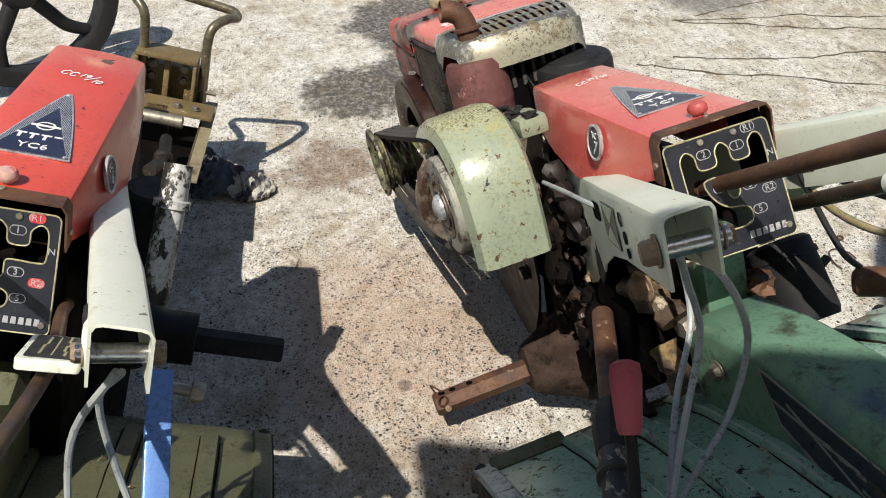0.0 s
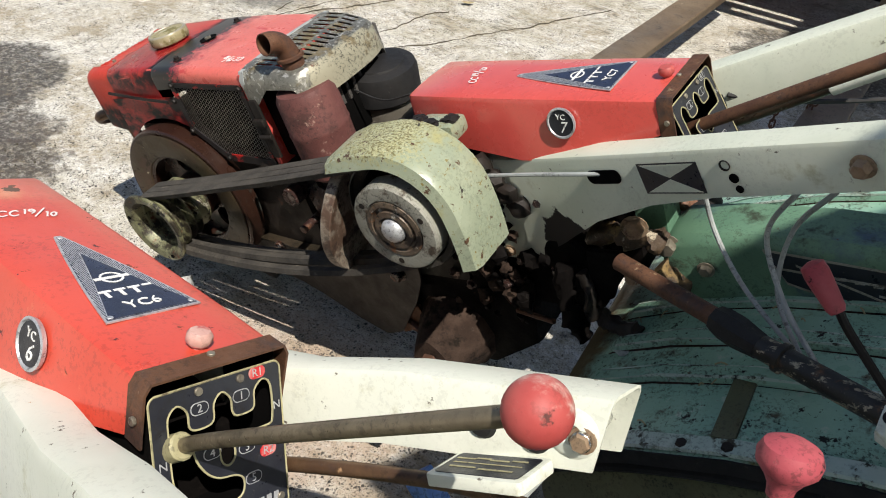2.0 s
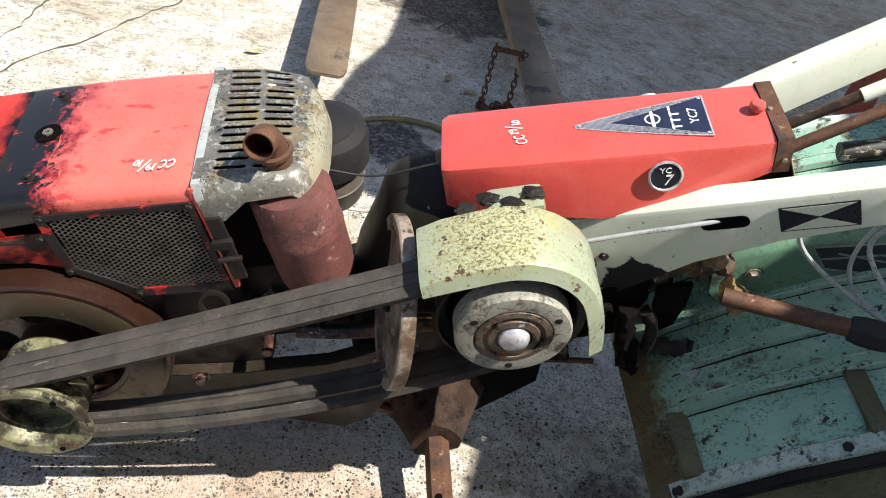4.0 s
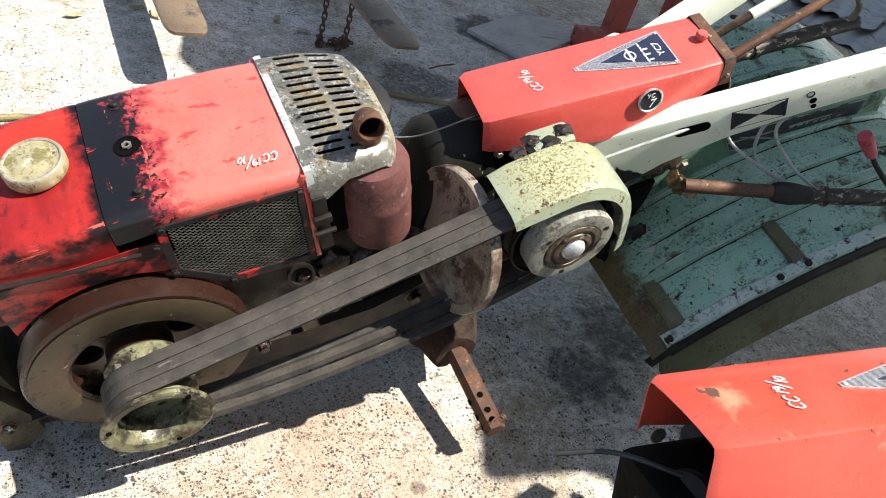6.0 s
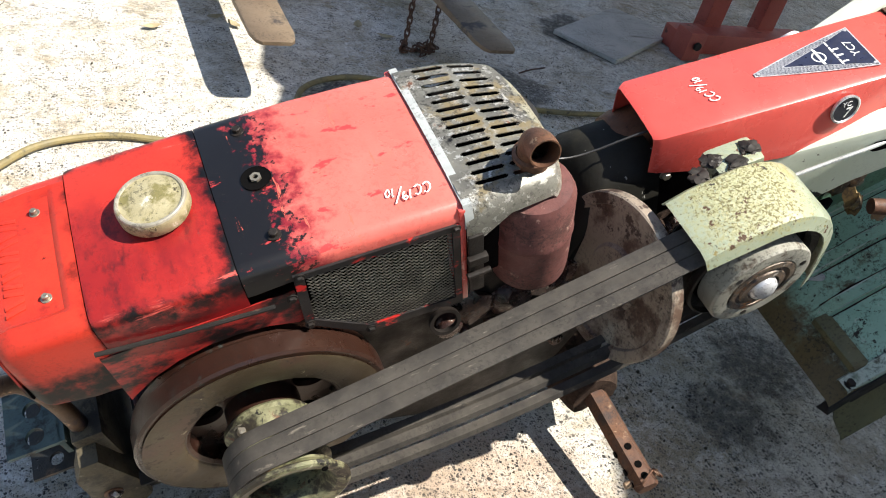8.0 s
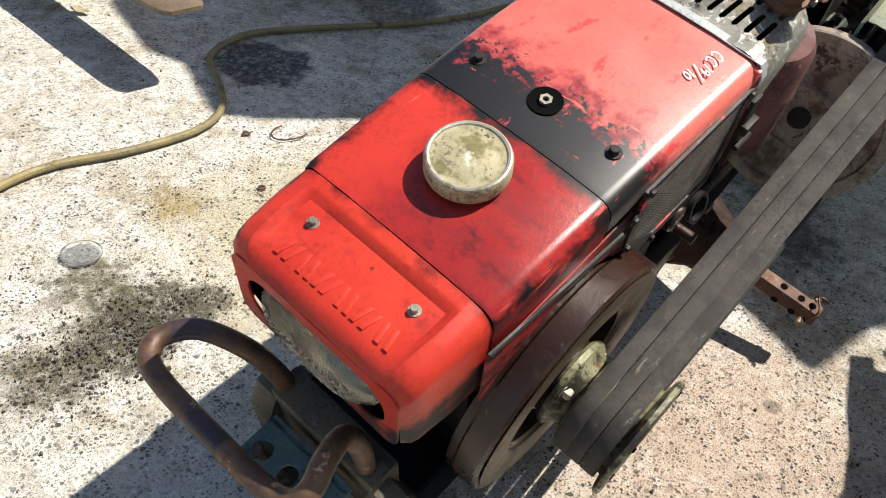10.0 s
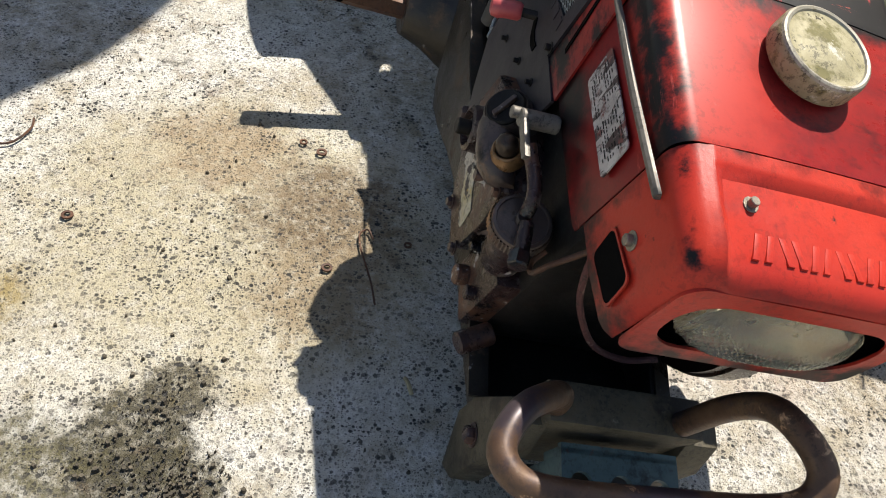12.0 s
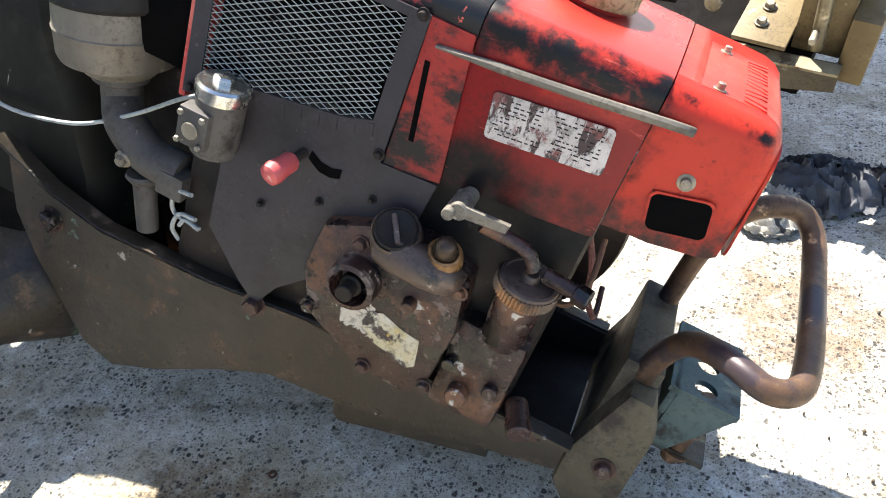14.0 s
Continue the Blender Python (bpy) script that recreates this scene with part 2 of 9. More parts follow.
M["guard"] = surf("rust_worn_guard_tube", (0.075, 0.040, 0.024), (0.15, 0.085, 0.045), 18, [
    ((0.05, 0.035, 0.04), 10, 0.50, 0.62, 0.4, None, 0.3), ((0.50, 0.30, 0.16), 30, 0.62, 0.68, 0.5, None, 0.2), ((0.28, 0.27, 0.14), 7, 0.62, 0.72, 0.5, None, 0.0)], (0.35, 0.6), 0.3, 0.25, 80)
M["guard_steel"] = surf("olive_toned_bare_tube", (0.14, 0.12, 0.075), (0.22, 0.19, 0.125), 18, [
    ((0.06, 0.045, 0.03), 10, 0.52, 0.64, 0.5, None, 0.2), ((0.46, 0.40, 0.28), 36, 0.60, 0.68, 0.3, None, 0.6)], (0.22, 0.4), 0.5, 0.15, 80)
M["flywheel"] = surf("brown_flywheel_iron", (0.022, 0.009, 0.006), (0.038, 0.016, 0.010), 6, [
    ((0.16, 0.12, 0.075), 14, 0.64, 0.72, 0.7, None, 0.0), ((0.03, 0.036, 0.03), 16, 0.58, 0.68, 0.7, None, 0.0)], (0.22, 0.4), 0.15, 0.15, 70, grit=0.5)
M["fly_face"] = surf("tan_crusted_flywheel_face", (0.050, 0.034, 0.018), (0.085, 0.064, 0.034), 7, [
    ((0.070, 0.036, 0.022), 8, 0.50, 0.64, 0.5, None, 0.0), ((0.045, 0.030, 0.020), 34, 0.58, 0.62, 0.7, None, 0.0), ((0.42, 0.38, 0.27), 26, 0.64, 0.67, 0.6, None, 0.0)], (0.35, 0.6), 0.15, 0.2, 70, grit=0.6)
M["oily_steel"] = surf("oily_dark_steel", (0.045, 0.030, 0.021), (0.085, 0.060, 0.042), 22, [((0.13, 0.05, 0.025), 14, 0.54, 0.66, 0.6, None, 0.2), ((0.30, 0.27, 0.22), 30, 0.62, 0.68, 0.3, None, 0.7)], (0.22, 0.45), 0.5, 0.2, 80, grit=0.5)
M["disc"] = surf("dull_grey_brown_disc", (0.24, 0.195, 0.15), (0.34, 0.29, 0.23), 6, [
    ((0.085, 0.050, 0.034), 6, 0.48, 0.58, 0.5, None, 0.0), ((0.05, 0.03, 0.022), 20, 0.56, 0.61, 0.6, None, 0.0), ((0.34, 0.31, 0.25), 9, 0.60, 0.68, 0.6, None, 0.0)], (0.45, 0.7), 0.1, 0.2, 70, grit=0.6)
M["pulley"] = surf("old_green_pulley", (0.15, 0.155, 0.085), (0.27, 0.26, 0.15), 14, [
    ((0.035, 0.028, 0.018), 13, 0.47, 0.57, 0.5, None, 0.2), (RUST, 24, 0.58, 0.66, 0.7, None, 0.0), ((0.55, 0.52, 0.40), 22, 0.62, 0.68, 0.3, None, 0.4), ((0.012, 0.010, 0.008), 40, 0.58, 0.62, 0.6, None, 0.0)], (0.28, 0.55), 0.2, 0.25, 80, grit=0.7)
M["belt"] = surf("dusty_drive_belt", (0.032, 0.028, 0.024), (0.064, 0.056, 0.046), 20, [
    ((0.20, 0.175, 0.14), 60, 0.60, 0.72, 0.9, ("stretch", (0.2, 1, 1)), 0.0), ((0.025, 0.023, 0.022), 25, 0.60, 0.7, 0.8, None, 0.0)], (0.75, 0.95), 0, 0.3, 120)
M["mint"] = surf("weathered_mint_paint", (0.25, 0.29, 0.205), (0.33, 0.365, 0.265), 7, [
    ((0.33, 0.32, 0.15), 12, 0.54, 0.70, 0.55, None, 0.0), ((0.13, 0.15, 0.10), 9, 0.56, 0.70, 0.5, None, 0.0), ((0.20, 0.16, 0.05), 90, 0.60, 0.64, 0.8, None, 0.0), ((0.36, 0.35, 0.17), 150, 0.70, 1.15, 0.7, ("band", "Z", -0.20, -0.105), 0.0), ((0.13, 0.11, 0.04), 210, 0.92, 1.10, 0.8, ("band", "Z", -0.20, -0.105), 0.0), ((0.46, 0.45, 0.27), 240, 1.00, 1.12, 0.8, ("band", "Z", -0.20, -0.105), 0.0), ((0.075, 0.036, 0.016), 42, 0.61, 0.635, 0.8, None, 0.0), ((0.03, 0.026, 0.02), 26, 0.63, 0.655, 0.8, None, 0.0)], (0.2, 0.42), 0, 0.12, 90, 0.3, grit=0.3)
M["cream"] = surf("weathered_cream_paint", (0.66, 0.68, 0.58), (0.74, 0.75, 0.66), 6, [
    ((0.46, 0.45, 0.30), 13, 0.58, 0.72, 0.7, None, 0.0), ((0.14, 0.12, 0.09), 55, 0.64, 0.68, 0.8, None, 0.0), ((0.45, 0.22, 0.06), 22, 0.70, 0.73, 0.8, None, 0.0)], (0.35, 0.55), 0, 0.08, 90, grit=0.12)
# the DARK ball is grease and shadow painted together on the arm's lower edge
M["arm_green"] = surf("pale_green_handle_paint", (0.56, 0.60, 0.49), (0.66, 0.69, 0.58), 6, [
    ((0.42, 0.42, 0.28), 12, 0.58, 0.72, 0.7, None, 0.0), ((0.10, 0.09, 0.07), 48, 0.65, 0.69, 0.8, None, 0.0), (DARK, 16, 0.50, 0.58, 0.7, ("ball", (0.915, -0.155, -0.385), 0.030, 0.105), 0.0), ((0.16, 0.14, 0.10), 9, 0.66, 0.72, 0.8, ("stretch", (0.5, 1, 1)), 0.0), ((0.45, 0.22, 0.06), 22, 0.71, 0.74, 0.8, None, 0.0)], (0.35, 0.55), 0, 0.08, 90, grit=0.12)
M["cover_green"] = surf("scuffed_green_cover_paint", (0.22, 0.40, 0.30), (0.31, 0.50, 0.39), 6, [
    ((0.09, 0.080, 0.05), 11, 0.54, 0.64, 0.9, None, 0.0), ((0.012, 0.011, 0.009), 90, 0.61, 0.64, 0.9, None, 0.0), ((0.40, 0.50, 0.42), 30, 0.58, 0.68, 0.5, None, 0.0), ((0.020, 0.018, 0.014), 26, 0.615, 0.64, 0.9, None, 0.0), ((0.10, 0.075, 0.028), 12, 0.42, 0.95, 0.8, ("band", "X", 1.06, 0.92), 0.0), ((0.13, 0.12, 0.04), 7, 0.60, 0.72, 0.9, None, 0.0), (RUST, 16, 0.66, 0.70, 0.9, None, 0.0)], (0.24, 0.46), 0, 0.15, 70, 0.2, grit=0.8)
M["cover_pale"] = surf("mottled_pale_green_paint", (0.36, 0.48, 0.42), (0.48, 0.56, 0.51), 12, [((0.05, 0.045, 0.03), 26, 0.54, 0.62, 0.8, None, 0.0), ((0.16, 0.22, 0.17), 14, 0.54, 0.66, 0.5, None, 0.0)], (0.3, 0.5), 0, 0.15, 70, grit=0.7)
M["peeled"] = surf("peeling_white_tube_paint", (0.50, 0.51, 0.49), (0.62, 0.62, 0.60), 14, [((0.02, 0.018, 0.016), 26, 0.49, 0.53, 0.5, ("stretch", (1, 1, 0.5)), 0.0), ((0.22, 0.20, 0.17), 40, 0.55, 0.64, 0.5, None, 0.3)], (0.3, 0.5), 0.1, 0.1, 80)
M["cover_olive"] = surf("dusty_olive_cover_paint", (0.085, 0.090, 0.046), (0.130, 0.132, 0.070), 6, [
    ((0.10, 0.09, 0.05), 14, 0.54, 0.66, 0.9, None, 0.0), ((0.05, 0.05, 0.035), 50, 0.62, 0.66, 0.9, None, 0.0)], (0.45, 0.65), 0, 0.12, 70, grit=0.7)
M["chain_case"] = surf("green_chain_case_paint", (0.095, 0.195, 0.13), (0.135, 0.25, 0.165), 5, [
    ((0.05, 0.09, 0.14), 3, 0.56, 0.68, 0.5, None, 0.0), ((0.03, 0.04, 0.025), 14, 0.52, 0.66, 0.7, None, 0.0), (RUST, 24, 0.64, 0.7, 0.8, None, 0.0)], (0.35, 0.6), 0, 0.1, 80)
M["hub_paint"] = surf("chalky_grey_hub_paint", (0.25, 0.245, 0.205), (0.36, 0.355, 0.305), 10, [((0.07, 0.05, 0.035), 16, 0.53, 0.62, 0.8, None, 0.0), ((0.26, 0.18, 0.10), 30, 0.62, 0.7, 0.8, None, 0.0)], (0.45, 0.65), 0.1, 0.1, 80, grit=0.6)
M["bed_olive"] = surf("dusty_olive_bed_paint", (0.13, 0.090, 0.036), (0.21, 0.155, 0.068), 9, [((0.10, 0.06, 0.03), 12, 0.56, 0.68, 0.8, None, 0.0), ((0.45, 0.40, 0.27), 24, 0.62, 0.70, 0.7, None, 0.0)], (0.45, 0.7), 0.05, 0.2, 60)
M["worn_flange"] = surf("tan_worn_steel_edge", (0.22, 0.18, 0.10), (0.32, 0.27, 0.17), 16, [((0.10, 0.065, 0.035), 14, 0.52, 0.62, 0.7, None, 0.0), ((0.03, 0.025, 0.02), 40, 0.60, 0.66, 0.8, None, 0.0)], (0.45, 0.7), 0.1, 0.2, 80)
M["mud"] = surf("dried_mud", (0.030, 0.018, 0.013), (0.060, 0.038, 0.028), 20, [((0.010, 0.007, 0.005), 25, 0.50, 0.66, 0.95, None, 0.0)], (0.85, 0.97), 0, 1.0, 60, grit=0.6, gloss=0.2)
M["grit_crumbs"] = surf("dark_grit", (0.05, 0.042, 0.03), (0.12, 0.10, 0.07), 60, [], (0.8, 0.95), 0, 0.4, 200)
M["hitch_clay"] = surf("crusted_tan_casting", (0.040, 0.022, 0.012), (0.085, 0.055, 0.030), 16, [((0.24, 0.155, 0.05), 9, 0.50, 0.62, 0.7, None, 0.0), ((0.030, 0.018, 0.012), 18, 0.54, 0.62, 0.8, None, 0.0), ((0.40, 0.34, 0.25), 34, 0.60, 0.68, 0.8, None, 0.0)], (0.5, 0.8), 0, 0.6, 60, grit=0.7)
M["chrome"] = surf("worn_bright_steel", (0.62, 0.62, 0.60), (0.5, 0.5, 0.5), 12, [(RUST, 24, 0.66, 0.74, 0.7, None, 0.0)], (0.18, 0.32), 1.0, 0.05, 80)
M["bolt"] = surf("aged_zinc_bolt", (0.36, 0.33, 0.26), (0.24, 0.21, 0.17), 30, [(RUST, 60, 0.6, 0.7, 0.7, None, 0.0)], (0.35, 0.6), 0.7, 0.2, 90)
M["bronze_steel"] = surf("brown_toned_bare_steel", (0.13, 0.105, 0.07), (0.22, 0.18, 0.125), 18, [((0.06, 0.045, 0.03), 20, 0.56, 0.66, 0.6, None, 0.2), ((0.40, 0.36, 0.28), 50, 0.62, 0.68, 0.3, None, 0.6)], (0.25, 0.45), 0.5, 0.1, 80)
M["rust_bolt"] = surf("rusted_bolt", (0.24, 0.15, 0.09), (0.34, 0.25, 0.165), 30, [((0.1, 0.05, 0.035), 50, 0.58, 0.7, 0.8, None, 0.0)], (0.5, 0.75), 0.3, 0.3, 90)
M["cap"] = surf("oxidised_fuel_cap", (0.29, 0.25, 0.13), (0.38, 0.34, 0.21), 20, [((0.16, 0.14, 0.05), 22, 0.50, 0.62, 0.8, None, 0.0), ((0.58, 0.55, 0.44), 40, 0.60, 0.68, 0.6, None, 0.1), ((0.05, 0.04, 0.02), 55, 0.62, 0.66, 0.8, None, 0.0)], (0.5, 0.75), 0.1, 0.3, 90, grit=0.6)
M["pale_rim"] = surf("rubbed_pale_metal", (0.40, 0.37, 0.30), (0.30, 0.27, 0.20), 26, [((0.18, 0.15, 0.08), 30, 0.58, 0.68, 0.6, None, 0.0)], (0.3, 0.5), 0.3, 0.1, 90)
M["badge_black"] = surf("black_enamel", (0.012, 0.013, 0.02), (0.02, 0.022, 0.03), 30, [((0.12, 0.11, 0.09), 90, 0.66, 0.7, 0.6, None, 0.0)], (0.25, 0.45))
M["badge_blue"] = surf("navy_enamel", (0.014, 0.018, 0.042), (0.02, 0.026, 0.06), 30, [], (0.25, 0.4))
M["silver"] = surf("dull_aluminium", (0.66, 0.67, 0.68), (0.5, 0.5, 0.52), 30, [((0.3, 0.28, 0.24), 60, 0.6, 0.7, 0.7, None, 0.3)], (0.3, 0.5), 0.55, 0.05, 90)
M["white_mark"] = surf("white_lettering", (0.8, 0.8, 0.78), (0.72, 0.72, 0.7), 40, [], (0.6, 0.8))
M["chalk"] = surf("white_paint_marker", (0.78, 0.76, 0.74), (0.68, 0.64, 0.62), 60, [], (0.7, 0.9), grit=0)
M["yellow_edge"] = surf("worn_yellowed_edge", (0.50, 0.46, 0.26), (0.36, 0.33, 0.2), 30, [((0.1, 0.08, 0.05), 60, 0.58, 0.68, 0.7, None, 0.0)], (0.4, 0.6), 0.2)
M["red_plastic"] = surf("scuffed_red_plastic", (0.52, 0.020, 0.026), (0.58, 0.035, 0.04), 12, [((0.60, 0.28, 0.26), 30, 0.50, 0.64, 0.55, None, 0.0)], (0.2, 0.38), 0, 0.05, 60, 0.3, grit=0.2)
M["dull_knob"] = surf("dusty_red_knob", (0.36, 0.045, 0.042), (0.44, 0.085, 0.075), 10, [((0.58, 0.40, 0.35), 16, 0.52, 0.66, 0.8, None, 0.0), ((0.10, 0.03, 0.025), 30, 0.62, 0.68, 0.8, None, 0.0)], (0.45, 0.65), 0, 0.1, 60)
M["pink_knob"] = surf("faded_pink_red_plastic", (0.48, 0.070, 0.075), (0.56, 0.115, 0.11), 24, [((0.66, 0.34, 0.30), 40, 0.62, 0.70, 0.5, None, 0.0)], (0.3, 0.45), 0, 0.05, 60, grit=0.2)
M["stained_casting"] = surf("stained_pale_casting", (0.060, 0.042, 0.036), (0.115, 0.080, 0.062), 14, [((0.34, 0.165, 0.065), 9, 0.53, 0.66, 0.45, None, 0.1), ((0.52, 0.45, 0.38), 17, 0.565, 0.64, 0.5, None, 0.1), (GREASE, 15, 0.56, 0.66, 0.3, None, 0.0)], (0.25, 0.5), 0.1, 0.3, 80, grit=0.6)
M["rust_collar"] = surf("orange_brown_collar", (0.20, 0.105, 0.042), (0.30, 0.165, 0.07), 22, [((0.07, 0.045, 0.03), 18, 0.54, 0.64, 0.5, None, 0.2), ((0.55, 0.42, 0.26), 40, 0.62, 0.68, 0.3, None, 0.4)], (0.25, 0.45), 0.4, 0.2, 80)
M["worn_knob"] = surf("pale_worn_pink_plastic", (0.50, 0.26, 0.22), (0.60, 0.38, 0.33), 30, [((0.42, 0.05, 0.05), 24, 0.58, 0.68, 0.5, None, 0.0)], (0.5, 0.7), 0, 0.1, 60)
M["pink_grip"] = surf("faded_magenta_grip", (0.34, 0.045, 0.065), (0.42, 0.085, 0.10), 14, [(DARK, 40, 0.64, 0.70, 0.8, None, 0.0)], (0.5, 0.7))
M["rubber"] = surf("black_rubber", (0.009, 0.009, 0.010), (0.018, 0.017, 0.017), 14, [((0.09, 0.08, 0.07), 20, 0.62, 0.76, 0.9, None, 0.0)], (0.55, 0.8), 0, 0.2, 70, gloss=0.35)
M["tyre"] = surf("dusty_tyre", (0.018, 0.018, 0.018), (0.035, 0.033, 0.03), 8, [((0.12, 0.11, 0.09), 14, 0.56, 0.72, 0.95, None, 0.0)], (0.8, 0.95), 0, 0.3, 50)
M["cable"] = surf("grey_cable_sheath", (0.30, 0.32, 0.32), (0.40, 0.42, 0.41), 20, [((0.12, 0.11, 0.1), 30, 0.6, 0.7, 0.7, None, 0.0)], (0.35, 0.55))
M["black_cable"] = surf("black_cable_sheath", (0.015, 0.015, 0.016), (0.03, 0.03, 0.03), 20, [], (0.4, 0.6))
M["hose"] = surf("dirty_yellow_hose", (0.24, 0.19, 0.075), (0.17, 0.14, 0.07), 12, [((0.05, 0.045, 0.035), 20, 0.55, 0.7, 0.8, None, 0.0)], (0.5, 0.75))
M["fork"] = surf("worn_fork_steel", (0.16, 0.115, 0.075), (0.24, 0.18, 0.12), 4, [((0.06, 0.05, 0.045), 8, 0.56, 0.68, 0.6, None, 0.3), ((0.42, 0.37, 0.28), 20, 0.64, 0.72, 0.5, None, 0.4)], (0.4, 0.65), 0.35, 0.12, 60)
M["fork_red"] = surf("faded_red_machine_paint", (0.30, 0.05, 0.035), (0.36, 0.08, 0.055), 5, [((0.06, 0.03, 0.025), 12, 0.6, 0.7, 0.8, None, 0.0)], (0.5, 0.7), 0, 0.15, 60)
M["brass"] = surf("corroded_grey_brown_casting", (0.10, 0.072, 0.052), (0.19, 0.145, 0.105), 26, [((0.28, 0.12, 0.045), 22, 0.56, 0.66, 0.6, None, 0.1), (GREASE, 24, 0.52, 0.60, 0.35, None, 0.0), ((0.50, 0.47, 0.42), 34, 0.59, 0.64, 0.5, None, 0.1)], (0.3, 0.55), 0.2, 0.3, 90, grit=0.6)
M["label_plate"] = surf("scratched_data_plate", (0.42, 0.38, 0.36), (0.60, 0.56, 0.54), 30, [((0.06, 0.035, 0.033), 60, 0.50, 0.56, 0.6, ("stretch", (1, 1, 0.3)), 0.0), ((0.20, 0.07, 0.06), 34, 0.54, 0.64, 0.7, None, 0.0)], (0.4, 0.6), 0.3, 0.05, 60)
M["old_sticker"] = surf("torn_paper_sticker", (0.62, 0.58, 0.48), (0.5, 0.40, 0.18), 20, [((0.06, 0.045, 0.04), 26, 0.52, 0.58, 0.7, None, 0.0), ((0.62, 0.40, 0.08), 40, 0.62, 0.66, 0.7, None, 0.0)], (0.7, 0.9))
M["rag_dark"] = surf("dark_cloth", (0.055, 0.058, 0.070), (0.085, 0.088, 0.10), 30, [((0.02, 0.02, 0.024), 5, 0.5, 0.62, 0.9, None, 0.0)], (0.55, 0.75), 0, 0.2, 160, grit=0.2)
M["rag_light"] = surf("pale_striped_cloth", (0.32, 0.30, 0.26), (0.46, 0.44, 0.39), 20, [((0.04, 0.04, 0.045), 9, 0.52, 0.56, 0.95, ("stretch", (5.0, 0.6, 1.0)), 0.0)], (0.9, 0.98), 0, 0.5, 120)
M["leaf"] = surf("dry_leaf", (0.30, 0.24, 0.13), (0.42, 0.36, 0.22), 30, [], (0.7, 0.9))
M["board"] = surf("grey_weathered_board", (0.36, 0.35, 0.32), (0.48, 0.46, 0.42), 4, [((0.13, 0.12, 0.1), 9, 0.55, 0.7, 0.9, ("stretch", (0.2, 2, 1)), 0.0)], (0.8, 0.95))
# near-black colour that stands in for shade in holes and recesses
M["void"] = surf("recess_shade_black", (0.002, 0.002, 0.002), (0.004, 0.0035, 0.0035), 12, [], (0.85, 0.98), grit=0, ior=1.15)
M["brass_mesh"] = surf("tarnished_mesh_wire", (0.26, 0.235, 0.19), (0.13, 0.115, 0.095), 30, [((0.40, 0.36, 0.28), 26, 0.60, 0.68, 0.4, None, 0.4)], (0.35, 0.55), 0.4, 0.05, 90)
M["dusty_steel"] = surf("dusty_bare_steel", (0.13, 0.115, 0.095), (0.20, 0.18, 0.15), 12, [((0.05, 0.045, 0.04), 10, 0.56, 0.68, 0.6, None, 0.1), ((0.32, 0.29, 0.24), 40, 0.62, 0.70, 0.7, None, 0.0)], (0.4, 0.65), 0.25, 0.2, 80)
M["cast_grey"] = surf("dusty_grey_casting", (0.055, 0.050, 0.047), (0.10, 0.092, 0.085), 12, [((0.02, 0.017, 0.015), 12, 0.54, 0.66, 0.6, None, 0.0), ((0.24, 0.22, 0.19), 50, 0.64, 0.70, 0.8, None, 0.0)], (0.5, 0.75), 0.1, 0.3, 80)
M["scuffed_black"] = surf("scuffed_black_housing", (0.006, 0.006, 0.005), (0.018, 0.017, 0.013), 7, [((0.03, 0.028, 0.02), 6, 0.56, 0.70, 0.7, None, 0.0), ((0.30, 0.30, 0.28), 22, 0.66, 0.68, 0.6, ("stretch", (2.5, 2.5, 0.35)), 0.0)], (0.45, 0.7), 0, 0.2, 60, grit=0.4, gloss=0.2)
# near-black that paints shade into the near chassis plate and the floor
M["shade_black"] = surf("shade_black_sheet", (0.003, 0.0025, 0.002), (0.008, 0.007, 0.006), 12, [((0.06, 0.045, 0.035), 26, 0.62, 0.70, 0.8, None, 0.0)], (0.4, 0.7), 0, 0.3, 50)
M["flaked_black"] = surf("flaking_black_pipe", (0.010, 0.009, 0.008), (0.024, 0.020, 0.016), 14, [((0.34, 0.30, 0.22), 70, 0.55, 0.60, 0.8, ("stretch", (0.5, 1, 1)), 0.0), ((0.12, 0.06, 0.03), 20, 0.58, 0.68, 0.8, None, 0.0)], (0.4, 0.6), 0, 0.3, 80)
M["zinc_sheet"] = surf("dull_grey_sheet", (0.13, 0.14, 0.155), (0.20, 0.21, 0.22), 3, [((0.05, 0.05, 0.055), 6, 0.54, 0.68, 0.7, None, 0.1), (RUST, 9, 0.64, 0.72, 0.8, None, 0.0)], (0.4, 0.6), 0.3, 0.1, 40)
M["blue_grip"] = surf("blue_film_on_steel", (0.13, 0.26, 0.62), (0.20, 0.36, 0.70), 8, [((0.55, 0.56, 0.58), 14, 0.60, 0.68, 0.25, None, 0.9)], (0.22, 0.35), 0.2)
M["blue_plate"] = surf("blue_green_bracket_paint", (0.050, 0.088, 0.090), (0.080, 0.125, 0.120), 12, [(RUST, 20, 0.60, 0.7, 0.8, None, 0.0), (GREASE, 14, 0.50, 0.64, 0.6, None, 0.0)], (0.5, 0.7), 0, 0.2)


def glass_mat(name, tint, rough):
    m = bpy.data.materials.new(name)
    m.use_nodes = True
    b = m.node_tree.nodes["Principled BSDF"]
    b.inputs["Base Color"].default_value = (*tint, 1)
    b.inputs["Transmission Weight"].default_value = 0.93
    b.inputs["Roughness"].default_value = rough
    return m


M["lamp_mirror"] = surf("tarnished_lamp_reflector", (0.66, 0.63, 0.50), (0.52, 0.49, 0.37), 14, [((0.35, 0.28, 0.12), 20, 0.58, 0.68, 0.5, None, 0.6)], (0.12, 0.3), 1.0, 0.1, 60, grit=0.3)
